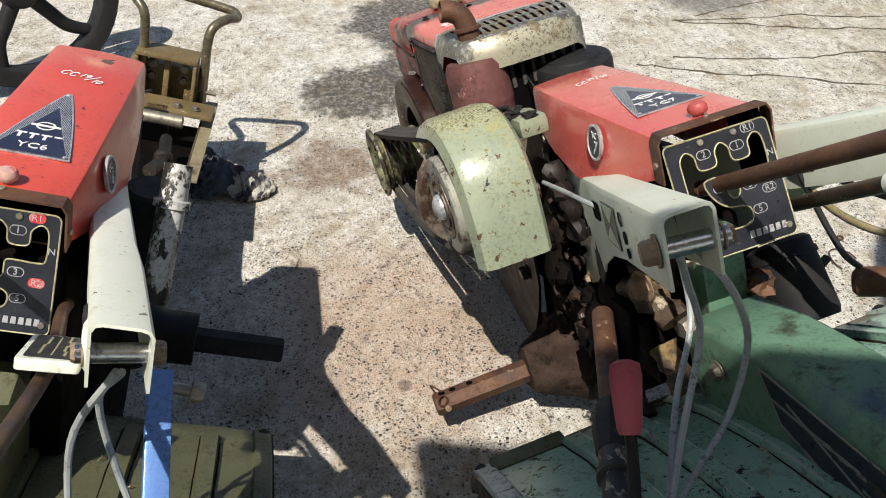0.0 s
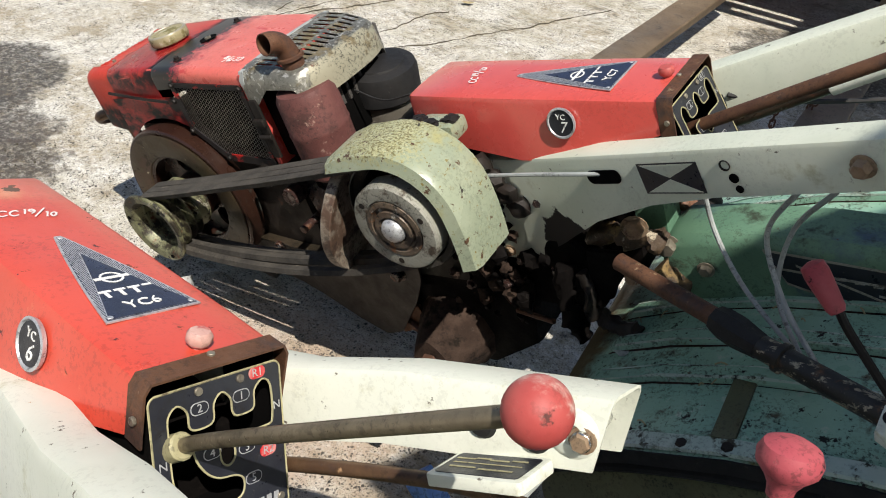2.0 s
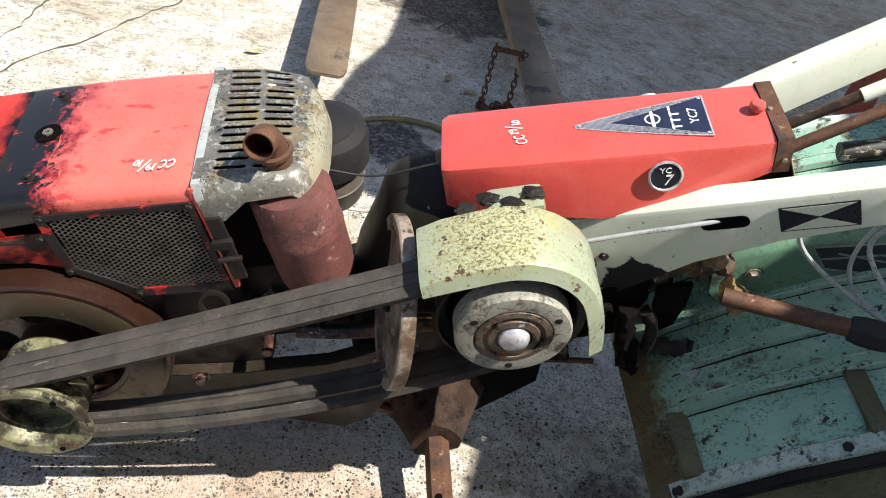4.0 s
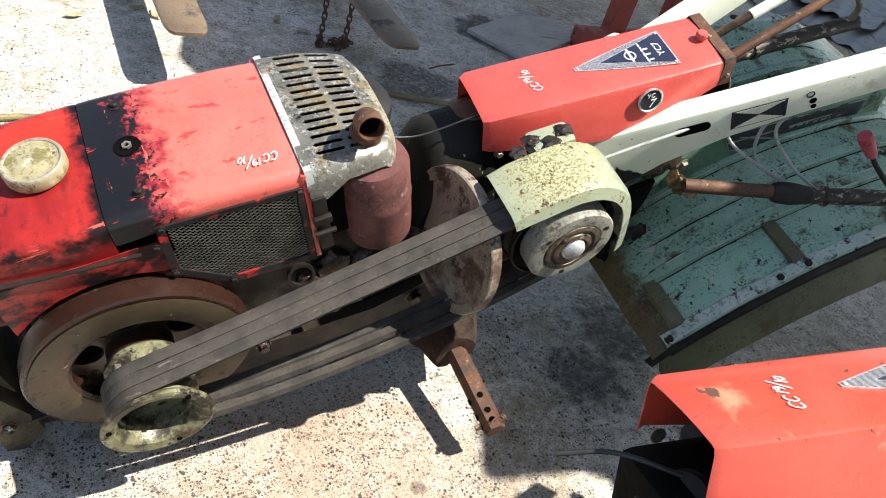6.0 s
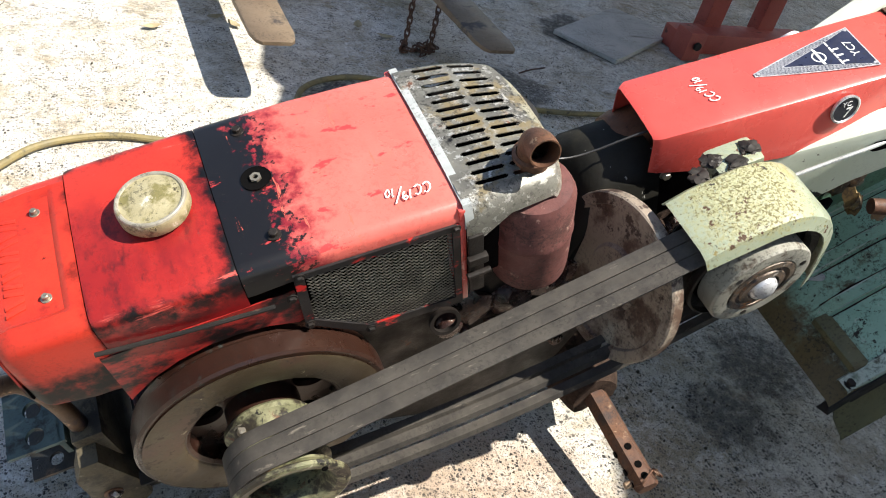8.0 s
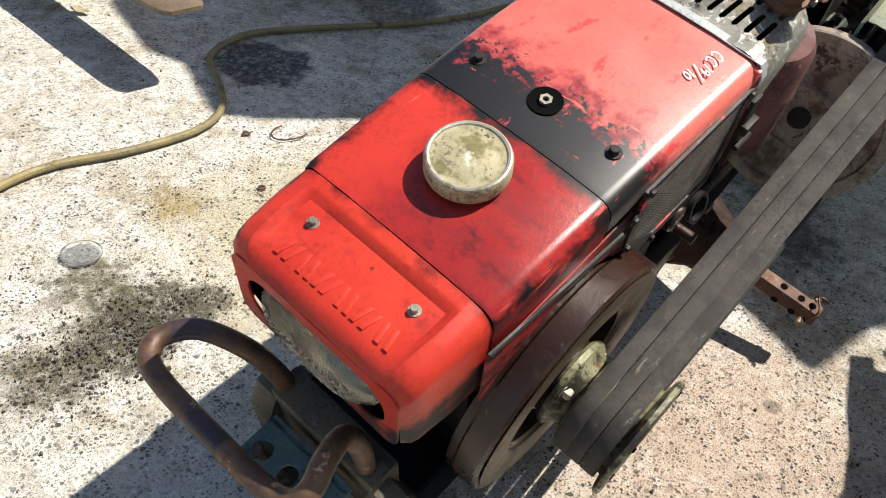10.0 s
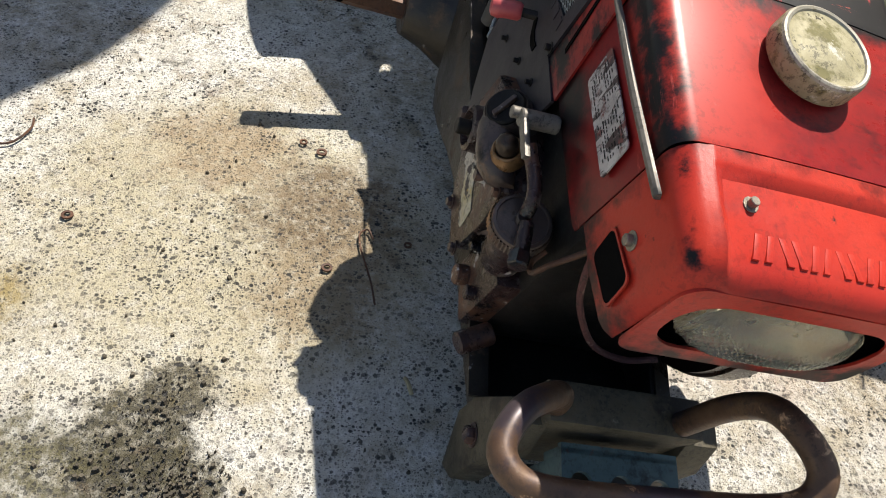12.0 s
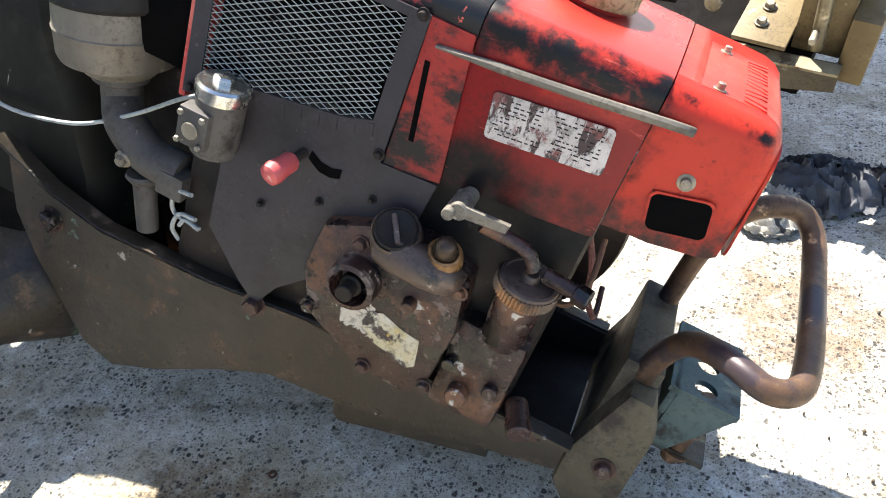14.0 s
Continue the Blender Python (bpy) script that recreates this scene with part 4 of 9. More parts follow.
# ---- unseen roof added beyond the view, its outline cut to shade part of the yard ----
bm = bmesh.new()
shade_outline = [(0.65, -8.52), (0.65, -1.95), (0.95, -1.84), (1.38, -1.86), (1.46, -2.25), (2.60, -2.30), (2.62, -1.42), (2.54, -1.375), (2.31, -1.345), (2.38, -1.17), (2.45, -0.94), (2.52, -0.77), (2.74, -0.42), (2.74, -0.19), (2.43, -0.11), (2.26, -0.05), (2.0, 0.12), (1.92, 0.21), (1.97, 0.36), (2.02, 0.50), (1.98, 0.64), (2.05, 0.95), (2.18, 1.30), (2.3, 2.18), (2.4, 6.98), (9.0, 7.0), (9.0, -8.5)]
prism(bm, shade_outline, (0, 0, 3.0), (1, 0, 0), (0, 1, 0), (0, 0, 0.05))
shade_caster = thing("added_shade_roof", Matrix(), (8.9, 0.0, 0.0), "added unseen sheet, cut to cast the yard's shade", "roof", kind="structure")
part("roof_sheet", bm, "board", shade_caster)
for y in (-8.0, 6.5):
    bm = bmesh.new()
    box(bm, (8.8, y - 0.08, -0.004), (8.96, y + 0.08, 3.0), 0.01)
    part("post", bm, "board", shade_caster)


# ---- the gear-hood section that both tillers share ----
def gear_section(tiller, g, hood_mat, arm_mat, model, rise=0.0, reach=0.0):
    """Gear hood, badges, shift panel and the two handle arms, in a frame whose origin is the middle of the hood's front top edge, x to the rear."""
    # hood: stations of half width at the top, half width at the foot, depth of the side
    st = [(0.0, 0.066, 0.070, 0.074), (0.012, 0.073, 0.077, 0.078), (0.12, 0.075, 0.088, 0.100), (0.25, 0.076, 0.097, 0.112), (0.34, 0.076, 0.098, 0.108), (0.44, 0.076, 0.088, 0.082), (0.515, 0.075, 0.078, 0.058)]
    secs = []
    for x, w, wb, d in st:
        r = 0.008
        half = [(-wb, -d), (-w - (wb - w) * 0.06, -r - 0.002), (-w + r * 0.3, -r * 0.3), (-w + r, 0.0), (-w * 0.5, 0.002), (0, 0.003)]
        full = half + [(-y, z) for y, z in half[-2::-1]]
        secs.append([(x, y, z - (0.004 if x == 0 else 0)) for y, z in full])
    bm = bmesh.new()
    loft(bm, secs, cap=False, close=False)
    thicken(bm, 0.0016)
    hood = part("gear_hood", bm, hood_mat, tiller, m=g)
    # dark rear lip
    bm = bmesh.new()
    w, d = 0.0775, 0.060
    lipo = [(-w, -d), (-w, -0.006), (-w + 0.006, 0.0045), (w - 0.006, 0.0045), (w, -0.006), (w, -d)]
    loft(bm, [[(0.516, y, z) for y, z in lipo], [(0.541, y, z) for y, z in lipo]], cap=False, close=False)
    thicken(bm, 0.0025)
    part("hood_lip", bm, "rust", hood, "rust-edged dark steel lip", m=g)
    # added sheet below the hood, near-black for the shaded opening
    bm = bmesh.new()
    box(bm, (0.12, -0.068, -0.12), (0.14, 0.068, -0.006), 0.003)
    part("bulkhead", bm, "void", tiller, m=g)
    # triangular nameplate
    def tri_plate(a, b, y0, h, bow):
        side = [(a + (b - a) * t, y0 + (h - y0) * t + bow * 4 * t * (1 - t)) for t in (k / 10 for k in range(11))]
        return [(x, -y) for x, y in side] + [(x, y) for x, y in reversed(side)]
    bm = bmesh.new()
    prism(bm, tri_plate(0.217, 0.427, 0.004, 0.051, 0.0028), (0, 0, 0.0030), (1, 0, 0), (0, 1, 0), (0, 0, 0.0016))
    plate = part("nameplate", bm, "silver", tiller, "triangular silver-edged nameplate with a navy field", m=g)
    bm = bmesh.new()
    prism(bm, tri_plate(0.2205, 0.4242, 0.0025, 0.0482, 0.0028), (0, 0, 0.0046), (1, 0, 0), (0, 1, 0), (0, 0, 0.0003))
    part("border_field", bm, "badge_blue", plate, "navy border crossed by fine silver lines", m=g)
    bm = bmesh.new()
    for k in range(-21, 22):
        y = k * 0.0022
        xa, xb = 0.2225 + 0.199 * max(0, (abs(y) - 0.005) / 0.0445), 0.271 + 0.150 * abs(y) / 0.0462
        if xb - xa > 0.004:
            prism(bm, [(xa, y - 0.0005), (xb, y - 0.0005), (xb, y + 0.0005), (xa, y + 0.0005)], (0, 0, 0.0049), (1, 0, 0), (0, 1, 0), (0, 0, 0.0002))
    parts("fine_line", bm, "silver", plate, m=g)
    for nm, grow, mt, z in (("field_edge", 0.0007, "silver", 0.0050), ("field", 0.0, "badge_blue", 0.0052)):
        bm = bmesh.new()
        prism(bm, tri_plate(0.272 - grow * 3, 0.4235, 0.0002 + grow, 0.0465 + grow, -0.0012), (0, 0, z), (1, 0, 0), (0, 1, 0), (0, 0, 0.0003))
        part(nm, bm, mt, plate, "navy enamel field" if mt == "badge_blue" else "", m=g)
    bm = bmesh.new()
    lathe(bm, [(0.010, 0), (0.0125, 0), (0.0125, 0.0005), (0.010, 0.0005)], (0.340, 0, 0.0055), (0, 0, 1), 24, closed=True)
    box(bm, (0.3375, -0.019, 0.0055), (0.3425, 0.019, 0.0061))
    # the maker's name in plain bars
    for y, wd in ((-0.029, 0.013), (-0.013, 0.012), (0.002, 0.013), (0.018, 0.010)):
        box(bm, (0.367, y, 0.0055), (0.3705, y + wd, 0.0061))
        if y < 0.01:
            box(bm, (0.3715, y + wd * 0.30, 0.0055), (0.3825, y + wd * 0.30 + 0.0038, 0.0061))
    parts("mark", bm, "white_mark", plate, "white maker's mark in plain shapes", m=g)
    lettering(model, 0.021, g @ plane_m((0.404, 0, 0.0058), (0, 1, 0), (-1, 0, 0)), "white_mark", plate, "model_lettering")
    bm = bmesh.new()
    for x, y in ((0.224, 0), (0.420, -0.0435), (0.420, 0.0435)):
        cyl(bm, (x, y, 0.003), (x, y, 0.0062), 0.0032, seg=10)
    parts("rivet", bm, "silver", plate, m=g)
    # round side badges
    for s in (-1, 1):
        c, n = V(0.348 if model[2] == "7" else 0.358, s * 0.0855, -0.037 if model[2] == "7" else -0.042), V(0, s * 1.0, 0.18).normalized()
        bm = bmesh.new()
        lathe(bm, [(0, 0.001), (0.026, 0.001), (0.0275, 0.006), (0.0245, 0.007), (0.023, 0.0045), (0, 0.0045)], c, n, 32)
        rim = part("side_badge", bm, "silver", tiller, "round black badge with a silver rim", m=g)
        bm = bmesh.new()
        cyl(bm, c + n * 0.0044, c + n * 0.0052, 0.0228, seg=32)
        part("badge_face", bm, "badge_black", rim, m=g)
        u = V(-s * 1, 0, 0) * -1 if s < 0 else V(-1, 0, 0)
        fm = plane_m(c + n * 0.0055, (1, 0, 0) if s < 0 else (-1, 0, 0), n.cross((1, 0, 0)) if s < 0 else n.cross((-1, 0, 0)))
        lettering(model[:2], 0.014, g @ fm @ Matrix.Translation((0, 0.010, 0)), "white_mark", rim, "badge_lettering")
        lettering(model[2:], 0.027, g @ fm @ Matrix.Translation((0.003, -0.008, 0)), "white_mark", rim, "badge_number", slant=0.2)
    # knurled hood knob
    bm = bmesh.new()
    cyl(bm, (0.502, 0, 0.001), (0.502, 0, 0.011), 0.007, seg=14)
    lathe(bm, [(0, 0.007), (0.0110, 0.007), (0.0128, 0.010), (0.0128, 0.016), (0.010, 0.020), (0, 0.021)], (0.502, 0, 0), (0, 0, 1), 9)
    part("hood_knob", bm, "worn_knob" if model[2] == "6" else "dull_knob", hood, "pale worn pink knob" if model[2] == "6" else "dull red knob", m=g)
    bm = bmesh.new()
    cyl(bm, (0.522, 0.0, 0.003), (0.522, 0.0, 0.007), 0.004, seg=10)
    for s in (-1, 1):
        cyl(bm, (0.53, s * 0.0775, -0.035), (0.53, s * 0.0815, -0.035), 0.0045, seg=10)
        hexbolt(bm, (0.035, s * 0.072, -0.095), (0, s, 0), 0.008, 0.008)
    parts("hood_screw", bm, "bolt", hood, m=g)
    # shift panel: a plate cut by two gates
    pu, pv = V(0, 1, 0), V(-0.30, 0, 0.954)
    po = V(0.560, 0.0, -0.100)
    pn = pu.cross(pv).normalized()
    if pn.x < 0:
        pn = -pn
    pw, ph, pc = 0.0700, 0.0760, 0.0135

    def on_panel(a, b, lift=0.0):
        return po + pu * a + pv * b + pn * lift
    # one joined gate: three lobes, a cross slot, a tongue and the low-range slot
    gate = [(-0.054, 0.050), (-0.053, 0.067), (-0.0435, 0.0755), (-0.034, 0.067), (-0.033, 0.053), (-0.027, 0.048), (-0.013, 0.048), (-0.007, 0.053), (-0.006, 0.067), (0.003, 0.0755), (0.012, 0.067), (0.013, 0.054), (0.018, 0.048), (0.033, 0.048), (0.038, 0.053), (0.039, 0.067), (0.049, 0.0755), (0.058, 0.067), (0.058, 0.034), (0.050, 0.028), (0.020, 0.029), (0.013, 0.025), (0.012, 0.009), (0.004, 0.003), (-0.003, 0.010), (-0.005, 0.030), (-0.014, 0.035), (-0.028, 0.034), (-0.031, 0.028), (-0.027, 0.015), (-0.018, 0.002), (-0.006, -0.006), (0.010, -0.009), (0.019, -0.015), (0.019, -0.027), (0.010, -0.034), (-0.020, -0.035), (-0.032, -0.045), (-0.040, -0.036), (-0.038, -0.020), (-0.050, -0.005), (-0.054, 0.012)]
    gate = [(q.x, q.y) for q in spline([V(a, b, 0) for a, b in gate + gate[:1]], 3)[:-1]]
    bm = bmesh.new()
    rims = []
    for d in (0.0, 0.002):
        loops = []
        for ring in (rounded(pw, ph, 0.008, 5, 0, pc), gate):
            vs = [bm.verts.new(on_panel(a, b, d)) for a, b in ring]
            loops.append((vs, [bm.edges.new((vs[k], vs[(k + 1) % len(vs)])) for k in range(len(vs))]))
        bmesh.ops.triangle_fill(bm, use_beauty=True, use_dissolve=False, edges=loops[0][1] + loops[1][1], normal=pn)
        rims.append(loops)
    for k in range(2):
        lo_, hi_ = rims[0][k][0], rims[1][k][0]
        for j in range(len(lo_)):
            bm.faces.new((lo_[j], lo_[(j + 1) % len(lo_)], hi_[(j + 1) % len(lo_)], hi_[j]))
    panel = part("shift_panel", bm, "badge_black", tiller, "black enamel shift panel with a lobed gate", m=g)
    bm = bmesh.new()
    for ring in (gate, rounded(pw + 0.0005, ph + 0.0005, 0.008, 5, 0, pc)):
        line = [on_panel(a, b, 0.0022) for a, b in ring]
        tube(bm, line + line[:1], 0.0011, 5, 0, False)
    parts("gate_edge", bm, "yellow_edge", panel, "worn yellowed bead round the gate", m=g)
    for txt, a, b, red in (("2", -0.021, 0.067, 0), ("1", 0.024, 0.066, 0), ("R1", 0.0437, 0.0835, 1), ("4", -0.012, 0.021, 0), ("3", 0.026, 0.014, 0), ("R2", 0.050, 0.003, 1), ("5", 0.031, -0.019, 0), ("N", -0.062, 0.025, 2), ("N", 0.0635, 0.045, 2)):
        if red < 2:
            bm = bmesh.new()
            prism(bm, rounded(0.0095, 0.0060, 0.0058), on_panel(a, b, 0.0021), pu, pv, pn * 0.0005)
            mark = part("gear_mark", bm, "red_plastic" if red and model[2] == "6" else "silver", panel, m=g)
            bm = bmesh.new()
            prism(bm, rounded(0.0086, 0.0051, 0.0050), on_panel(a, b, 0.0024), pu, pv, pn * 0.0004)
            part("mark_field", bm, "red_plastic" if red and model[2] == "6" else "badge_black", panel, m=g)
        lettering(txt, 0.0115, g @ plane_m(on_panel(a, b, 0.0031), pu, pv), "silver", panel, "gear_number", 0.0002)
    bm = bmesh.new()
    for k in range(6):
        a = 0.008 + k * 0.0088
        prism(bm, [(a, -0.052), (a + 0.0065, -0.052), (a + 0.0065, -0.043), (a + 0.001, -0.043)], po + pn * 0.0021, pu, pv, pn * 0.0006)
    parts("maker_bar", bm, "silver", panel, "maker's name as pale bars", m=g)
    bm = bmesh.new()
    for a, b in ((-0.021, 0.083), (0.024, 0.083), (0.061, -0.050), (-0.061, -0.050)):
        cyl(bm, on_panel(a, b, 0.001), on_panel(a, b, 0.0045), 0.0042, seg=10)
    parts("panel_screw", bm, "bolt", panel, m=g)
    # box behind the panel, painted near-black as the shade in the gate
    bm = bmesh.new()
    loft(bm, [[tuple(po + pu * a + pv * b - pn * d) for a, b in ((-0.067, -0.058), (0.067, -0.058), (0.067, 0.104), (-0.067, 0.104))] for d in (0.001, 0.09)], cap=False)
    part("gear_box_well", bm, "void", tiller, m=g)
    # handle arms: channel-section, opening downward, deep at the front
    for s in (-1, 1):
        st = [(0.130, 0.080, -0.130, 0.235), (0.20, 0.084, -0.124, 0.235), (0.30, 0.105, -0.100, 0.185), (0.40, 0.127, -0.074, 0.130), (0.52, 0.153, -0.043, 0.095), (0.64, 0.178, -0.012 + rise * 0.6, 0.080), (0.84 + reach, 0.218 + 0.2 * reach, 0.038 + rise + 0.25 * reach, 0.070)]
        bm = bmesh.new()
        secs = []
        for x, y, zt, hh in st:
            wi = 0.050
            pr = [(y, zt - hh), (y, zt - 0.008), (y - 0.003, zt - 0.002), (y - 0.009, zt), (y - wi + 0.009, zt), (y - wi + 0.003, zt - 0.002), (y - wi, zt - 0.008), (y - wi, zt - min(hh, 0.085))]
            secs.append([(x, s * a, b) for a, b in pr])
        loft(bm, secs, cap=False, close=False)
        thicken(bm, 0.003)
        arm = part("handle_arm", bm, arm_mat, tiller, m=g)
        d = (V(0.84, s * 0.218, 0.038) - V(0.30, s * 0.105, -0.10)).normalized()
        n = V(0.2034 * 1, s * 0.979, 0.0).normalized()
        n = d.cross(V(0, 0, 1)).normalized()
        if n.y * s < 0:
            n = -n
        # end bolt
        e = V(0.815 + reach, s * (0.213 + 0.2 * reach), -0.003 + rise * 0.95 + 0.25 * reach)
        bm = bmesh.new()
        cyl(bm, e - n * 0.062, e + n * 0.004, 0.0095, seg=16)
        part("cross_bolt", bm, "chrome", arm, "bright steel cross bolt", m=g)
        bm = bmesh.new()
        hexbolt(bm, e + n * 0.001, n, 0.0118, 0.014)
        hexbolt(bm, e - n * 0.054, -n, 0.0095, 0.010)
        hexbolt(bm, (0.145, s * 0.081, -0.345), (0, s, 0), 0.010, 0.011)
        parts("arm_bolt", bm, "rust_bolt", arm, m=g)

        def on(x, z, lift=0.0012):
            for (xa, ya, *_), (xb, yb, *_) in zip(st, st[1:]):
                if xa <= x <= xb:
                    return V(x, s * (ya + (yb - ya) * (x - xa) / (xb - xa)), z) + n * lift
        vdir = (V(0, 0, 1) - d * d.z).normalized()
        # slot, decal, holes on the outer face
        bm = bmesh.new()
        prism(bm, rounded(0.037, 0.0125, 0.012), on(0.437, -0.104), d, vdir, n * 0.0012)
        for x, z, q in ((0.670, -0.052, 0.0075), (0.677, -0.068, 0.006)):
            cyl(bm, on(x, z, 0.0008), on(x, z, 0.0024), q, seg=14)
        parts("slot", bm, "void", arm, "dark slot or bolt hole", m=g)
        bm = bmesh.new()
        lathe(bm, [(0.0065, 0), (0.0085, 0.001), (0.0085, 0.002), (0.0065, 0.001)], on(0.658, -0.034, 0.0005), n, 18, True)
        part("hole_ring", bm, "dark_iron", arm, "dark ring mark", m=g)
        bm = bmesh.new()
        prism(bm, [(-0.056, -0.026), (0.056, -0.026), (0.056, 0.026), (-0.056, 0.026)], on(0.566, -0.076), d, vdir, n * 0.0006)
        dec = part("decal", bm, "badge_black", tiller, "worn dark decal with a pale bow-tie", m=g)
        bm = bmesh.new()
        for q in ([(-0.051, 0.0235), (0.051, 0.0235), (0, 0.001)], [(-0.051, -0.0235), (0.051, -0.0235), (0, -0.001)]):
            prism(bm, q, on(0.566, -0.076, 0.002), d, vdir, n * 0.0004)
        parts("bow_tie", bm, arm_mat, dec, m=g)
    return hood


# ---- the tiller with its diesel engine ----
MB = Matrix(((0.93888, -0.0617, -0.33868, 0.1386), (0.0, 0.98381, -0.17922, 0.0107), (0.34426, 0.16827, 0.92367, 0.6840), (0, 0, 0, 1)))
tiller = thing("walking_tiller", MB, (0.1, 0.0, -0.70), "red diesel walking tiller without wheels, nose resting on concrete", "tiller")
GB = Matrix.Translation((0.616, -0.010, -0.112)) @ Matrix.Rotation(radians(-3.9), 4, "Z")


def shell(stations, bevel_r=0.022, crown=0.004):
    """An engine cover: stations of (x, half width, top z, near bottom z, far bottom z)."""
    secs = []
    for x, w, zt, zn, zf in stations:
        r = bevel_r
        arc = [(-w + r - r * math.sin(t), zt - r + r * math.cos(t)) for t in (radians(90 - 18 * k) for k in range(6))]
        half = [(-w, zn)] + [(-w, zn + (zt - r - zn) * 0.5)] + arc + [(-w * 0.5, zt + crown * 0.8), (0, zt + crown)]
        far = [(-w, zf)] + [(-w, zf + (zt - r - zf) * 0.5)] + arc + [(-w * 0.5, zt + crown * 0.8)]
        secs.append([(x, y, z) for y, z in half] + [(x, -y, z) for y, z in far[::-1]])
    return secs


bm = bmesh.new()
loft(bm, shell([(-0.0588, 0.148, 0.0, -0.050, -0.04), (-0.050, 0.1485, 0.0005, -0.05, -0.04), (0.08, 0.150, -0.003, -0.043, -0.04), (0.18, 0.151, -0.010, -0.048, -0.045), (0.252, 0.151, -0.017, -0.055, -0.05)]), False, False)
thicken(bm, 0.0018)
engine_hood = part("engine_hood", bm, "hood_red", tiller, "red hood panel with a black soot patch and chalk marks")
bm = bmesh.new()
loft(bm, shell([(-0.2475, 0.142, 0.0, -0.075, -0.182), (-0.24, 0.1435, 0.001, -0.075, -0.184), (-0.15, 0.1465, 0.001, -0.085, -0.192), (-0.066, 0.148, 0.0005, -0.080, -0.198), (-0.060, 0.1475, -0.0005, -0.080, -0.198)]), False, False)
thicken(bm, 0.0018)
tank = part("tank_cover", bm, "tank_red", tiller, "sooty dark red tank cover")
# nose: curls down over the headlight
def nose_section(x, w, zt, zb, dip, crown=0.004, r=0.026):
    arc = [(-w + r - r * math.sin(t), zt - r + r * math.cos(t)) for t in (radians(90 - 18 * k) for k in range(6))]
    top = lambda y: zt + crown * (1 - (y / w) ** 2)
    half = [(-w, zb), (-w, zb + (zt - r - zb) * 0.5)] + arc + [(-w + r + q, top(w - r - q) - dip * f) for q, f in ((0.003, 0.0), (0.006, 0.3), (0.014, 1.0), (0.055, 1.0))] + [(0, top(0) - dip)]
    return [(x, y, z) for y, z in half] + [(x, -y, z) for y, z in half[-2::-1]]


bm = bmesh.new()
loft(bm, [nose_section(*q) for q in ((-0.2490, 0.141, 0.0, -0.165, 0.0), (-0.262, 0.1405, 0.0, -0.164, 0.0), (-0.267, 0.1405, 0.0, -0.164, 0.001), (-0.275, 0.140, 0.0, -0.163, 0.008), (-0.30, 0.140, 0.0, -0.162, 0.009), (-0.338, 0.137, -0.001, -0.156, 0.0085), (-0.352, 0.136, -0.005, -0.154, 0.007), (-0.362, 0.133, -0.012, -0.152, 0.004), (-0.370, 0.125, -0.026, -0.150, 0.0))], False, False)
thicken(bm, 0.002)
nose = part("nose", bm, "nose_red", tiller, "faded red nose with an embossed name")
# front face with a wide opening for the lamp
bm = bmesh.new()
outer = rounded(0.127, 0.064, 0.022, 6, 0, -0.088)
inner = rounded(0.108, 0.043, 0.038, 6, 0, -0.088)
ring_hole(bm, outer, inner, (-0.369, 0, 0), (0, 1, 0), (0.06, 0, 1), (0.003, 0, 0))
part("nose_front", bm, "nose_red", nose)
# lamp recess, shade painted in as near-black
bm = bmesh.new()
loft(bm, [[(-0.363, a * 0.98, b - 0.001) for a, b in outer], [(-0.27, a * 0.8, b) for a, b in outer]], True)
for f in [f for f in bm.faces if len(f.verts) > 4 and f.calc_center_median().x < -0.33]:
    bm.faces.remove(f)
part("lamp_well", bm, "void", nose, "lamp recess, its shade in the near-black colour")
# ribbed lens
bm = bmesh.new()
rows, cols = 26, 120
lens = []
for i in range(rows + 1):
    row = []
    for j in range(cols + 1):
        a, b = -1 + 2 * j / cols, -1 + 2 * i / rows
        y, z = a * 0.092 * math.sqrt(1 - 0.30 * b * b), -0.090 + b * 0.041 * math.sqrt(1 - 0.42 * a * a)
        # fine upright flutes round the rim, slanting bars in the middle
        rib = 0.0020 * (j % 2) if b > 0.45 or abs(a) > 0.86 else 0.0036 * abs(((a * 9 + b * 3.2) % 1) * 2 - 1)
        row.append(bm.verts.new((-0.366 - 0.022 * (1 - a ** 4) * (1 - b ** 4) - rib, y, z)))
    lens.append(row)
for i in range(rows):
    for j in range(cols):
        bm.faces.new((lens[i][j], lens[i][j + 1], lens[i + 1][j + 1], lens[i + 1][j]))
lamp = part("headlight", bm, "lens", tiller, "wide ribbed glass headlight", smooth=12)
bm = bmesh.new()
loft(bm, [[(-0.360, a * 0.84, b) for a, b in rounded(0.108, 0.037, 0.034, 6, 0, -0.088)], [(-0.345, a * 0.55, -0.088 + (b + 0.088) * 0.5) for a, b in rounded(0.108, 0.037, 0.034, 6, 0, -0.088)]], True)
part("reflector", bm, "lamp_mirror", lamp, "tarnished yellowed reflector")
# pressed recess and bars on the nose top
bm = bmesh.new()
for k in range(6):
    y = 0.078 - k * 0.0285
    lean = 0.006 if k % 2 else -0.006
    for dy in (0.0, -0.0125):
        zz = -0.0068 + 0.002 * (1 - ((y + dy) / 0.14) ** 2)
        prism(bm, [(-0.345, y + dy - lean * 0.5 - 0.0070), (-0.345, y + dy - lean * 0.5), (-0.320, y + dy + lean * 0.5), (-0.320, y + dy + lean * 0.5 - 0.0070)], (0, 0, zz - 0.004), (1, 0, 0), (0, 1, 0), (0, 0, 0.0041), 0.0018)
parts("embossed_bar", bm, "nose_red", nose, "maker's name embossed as plain bars")


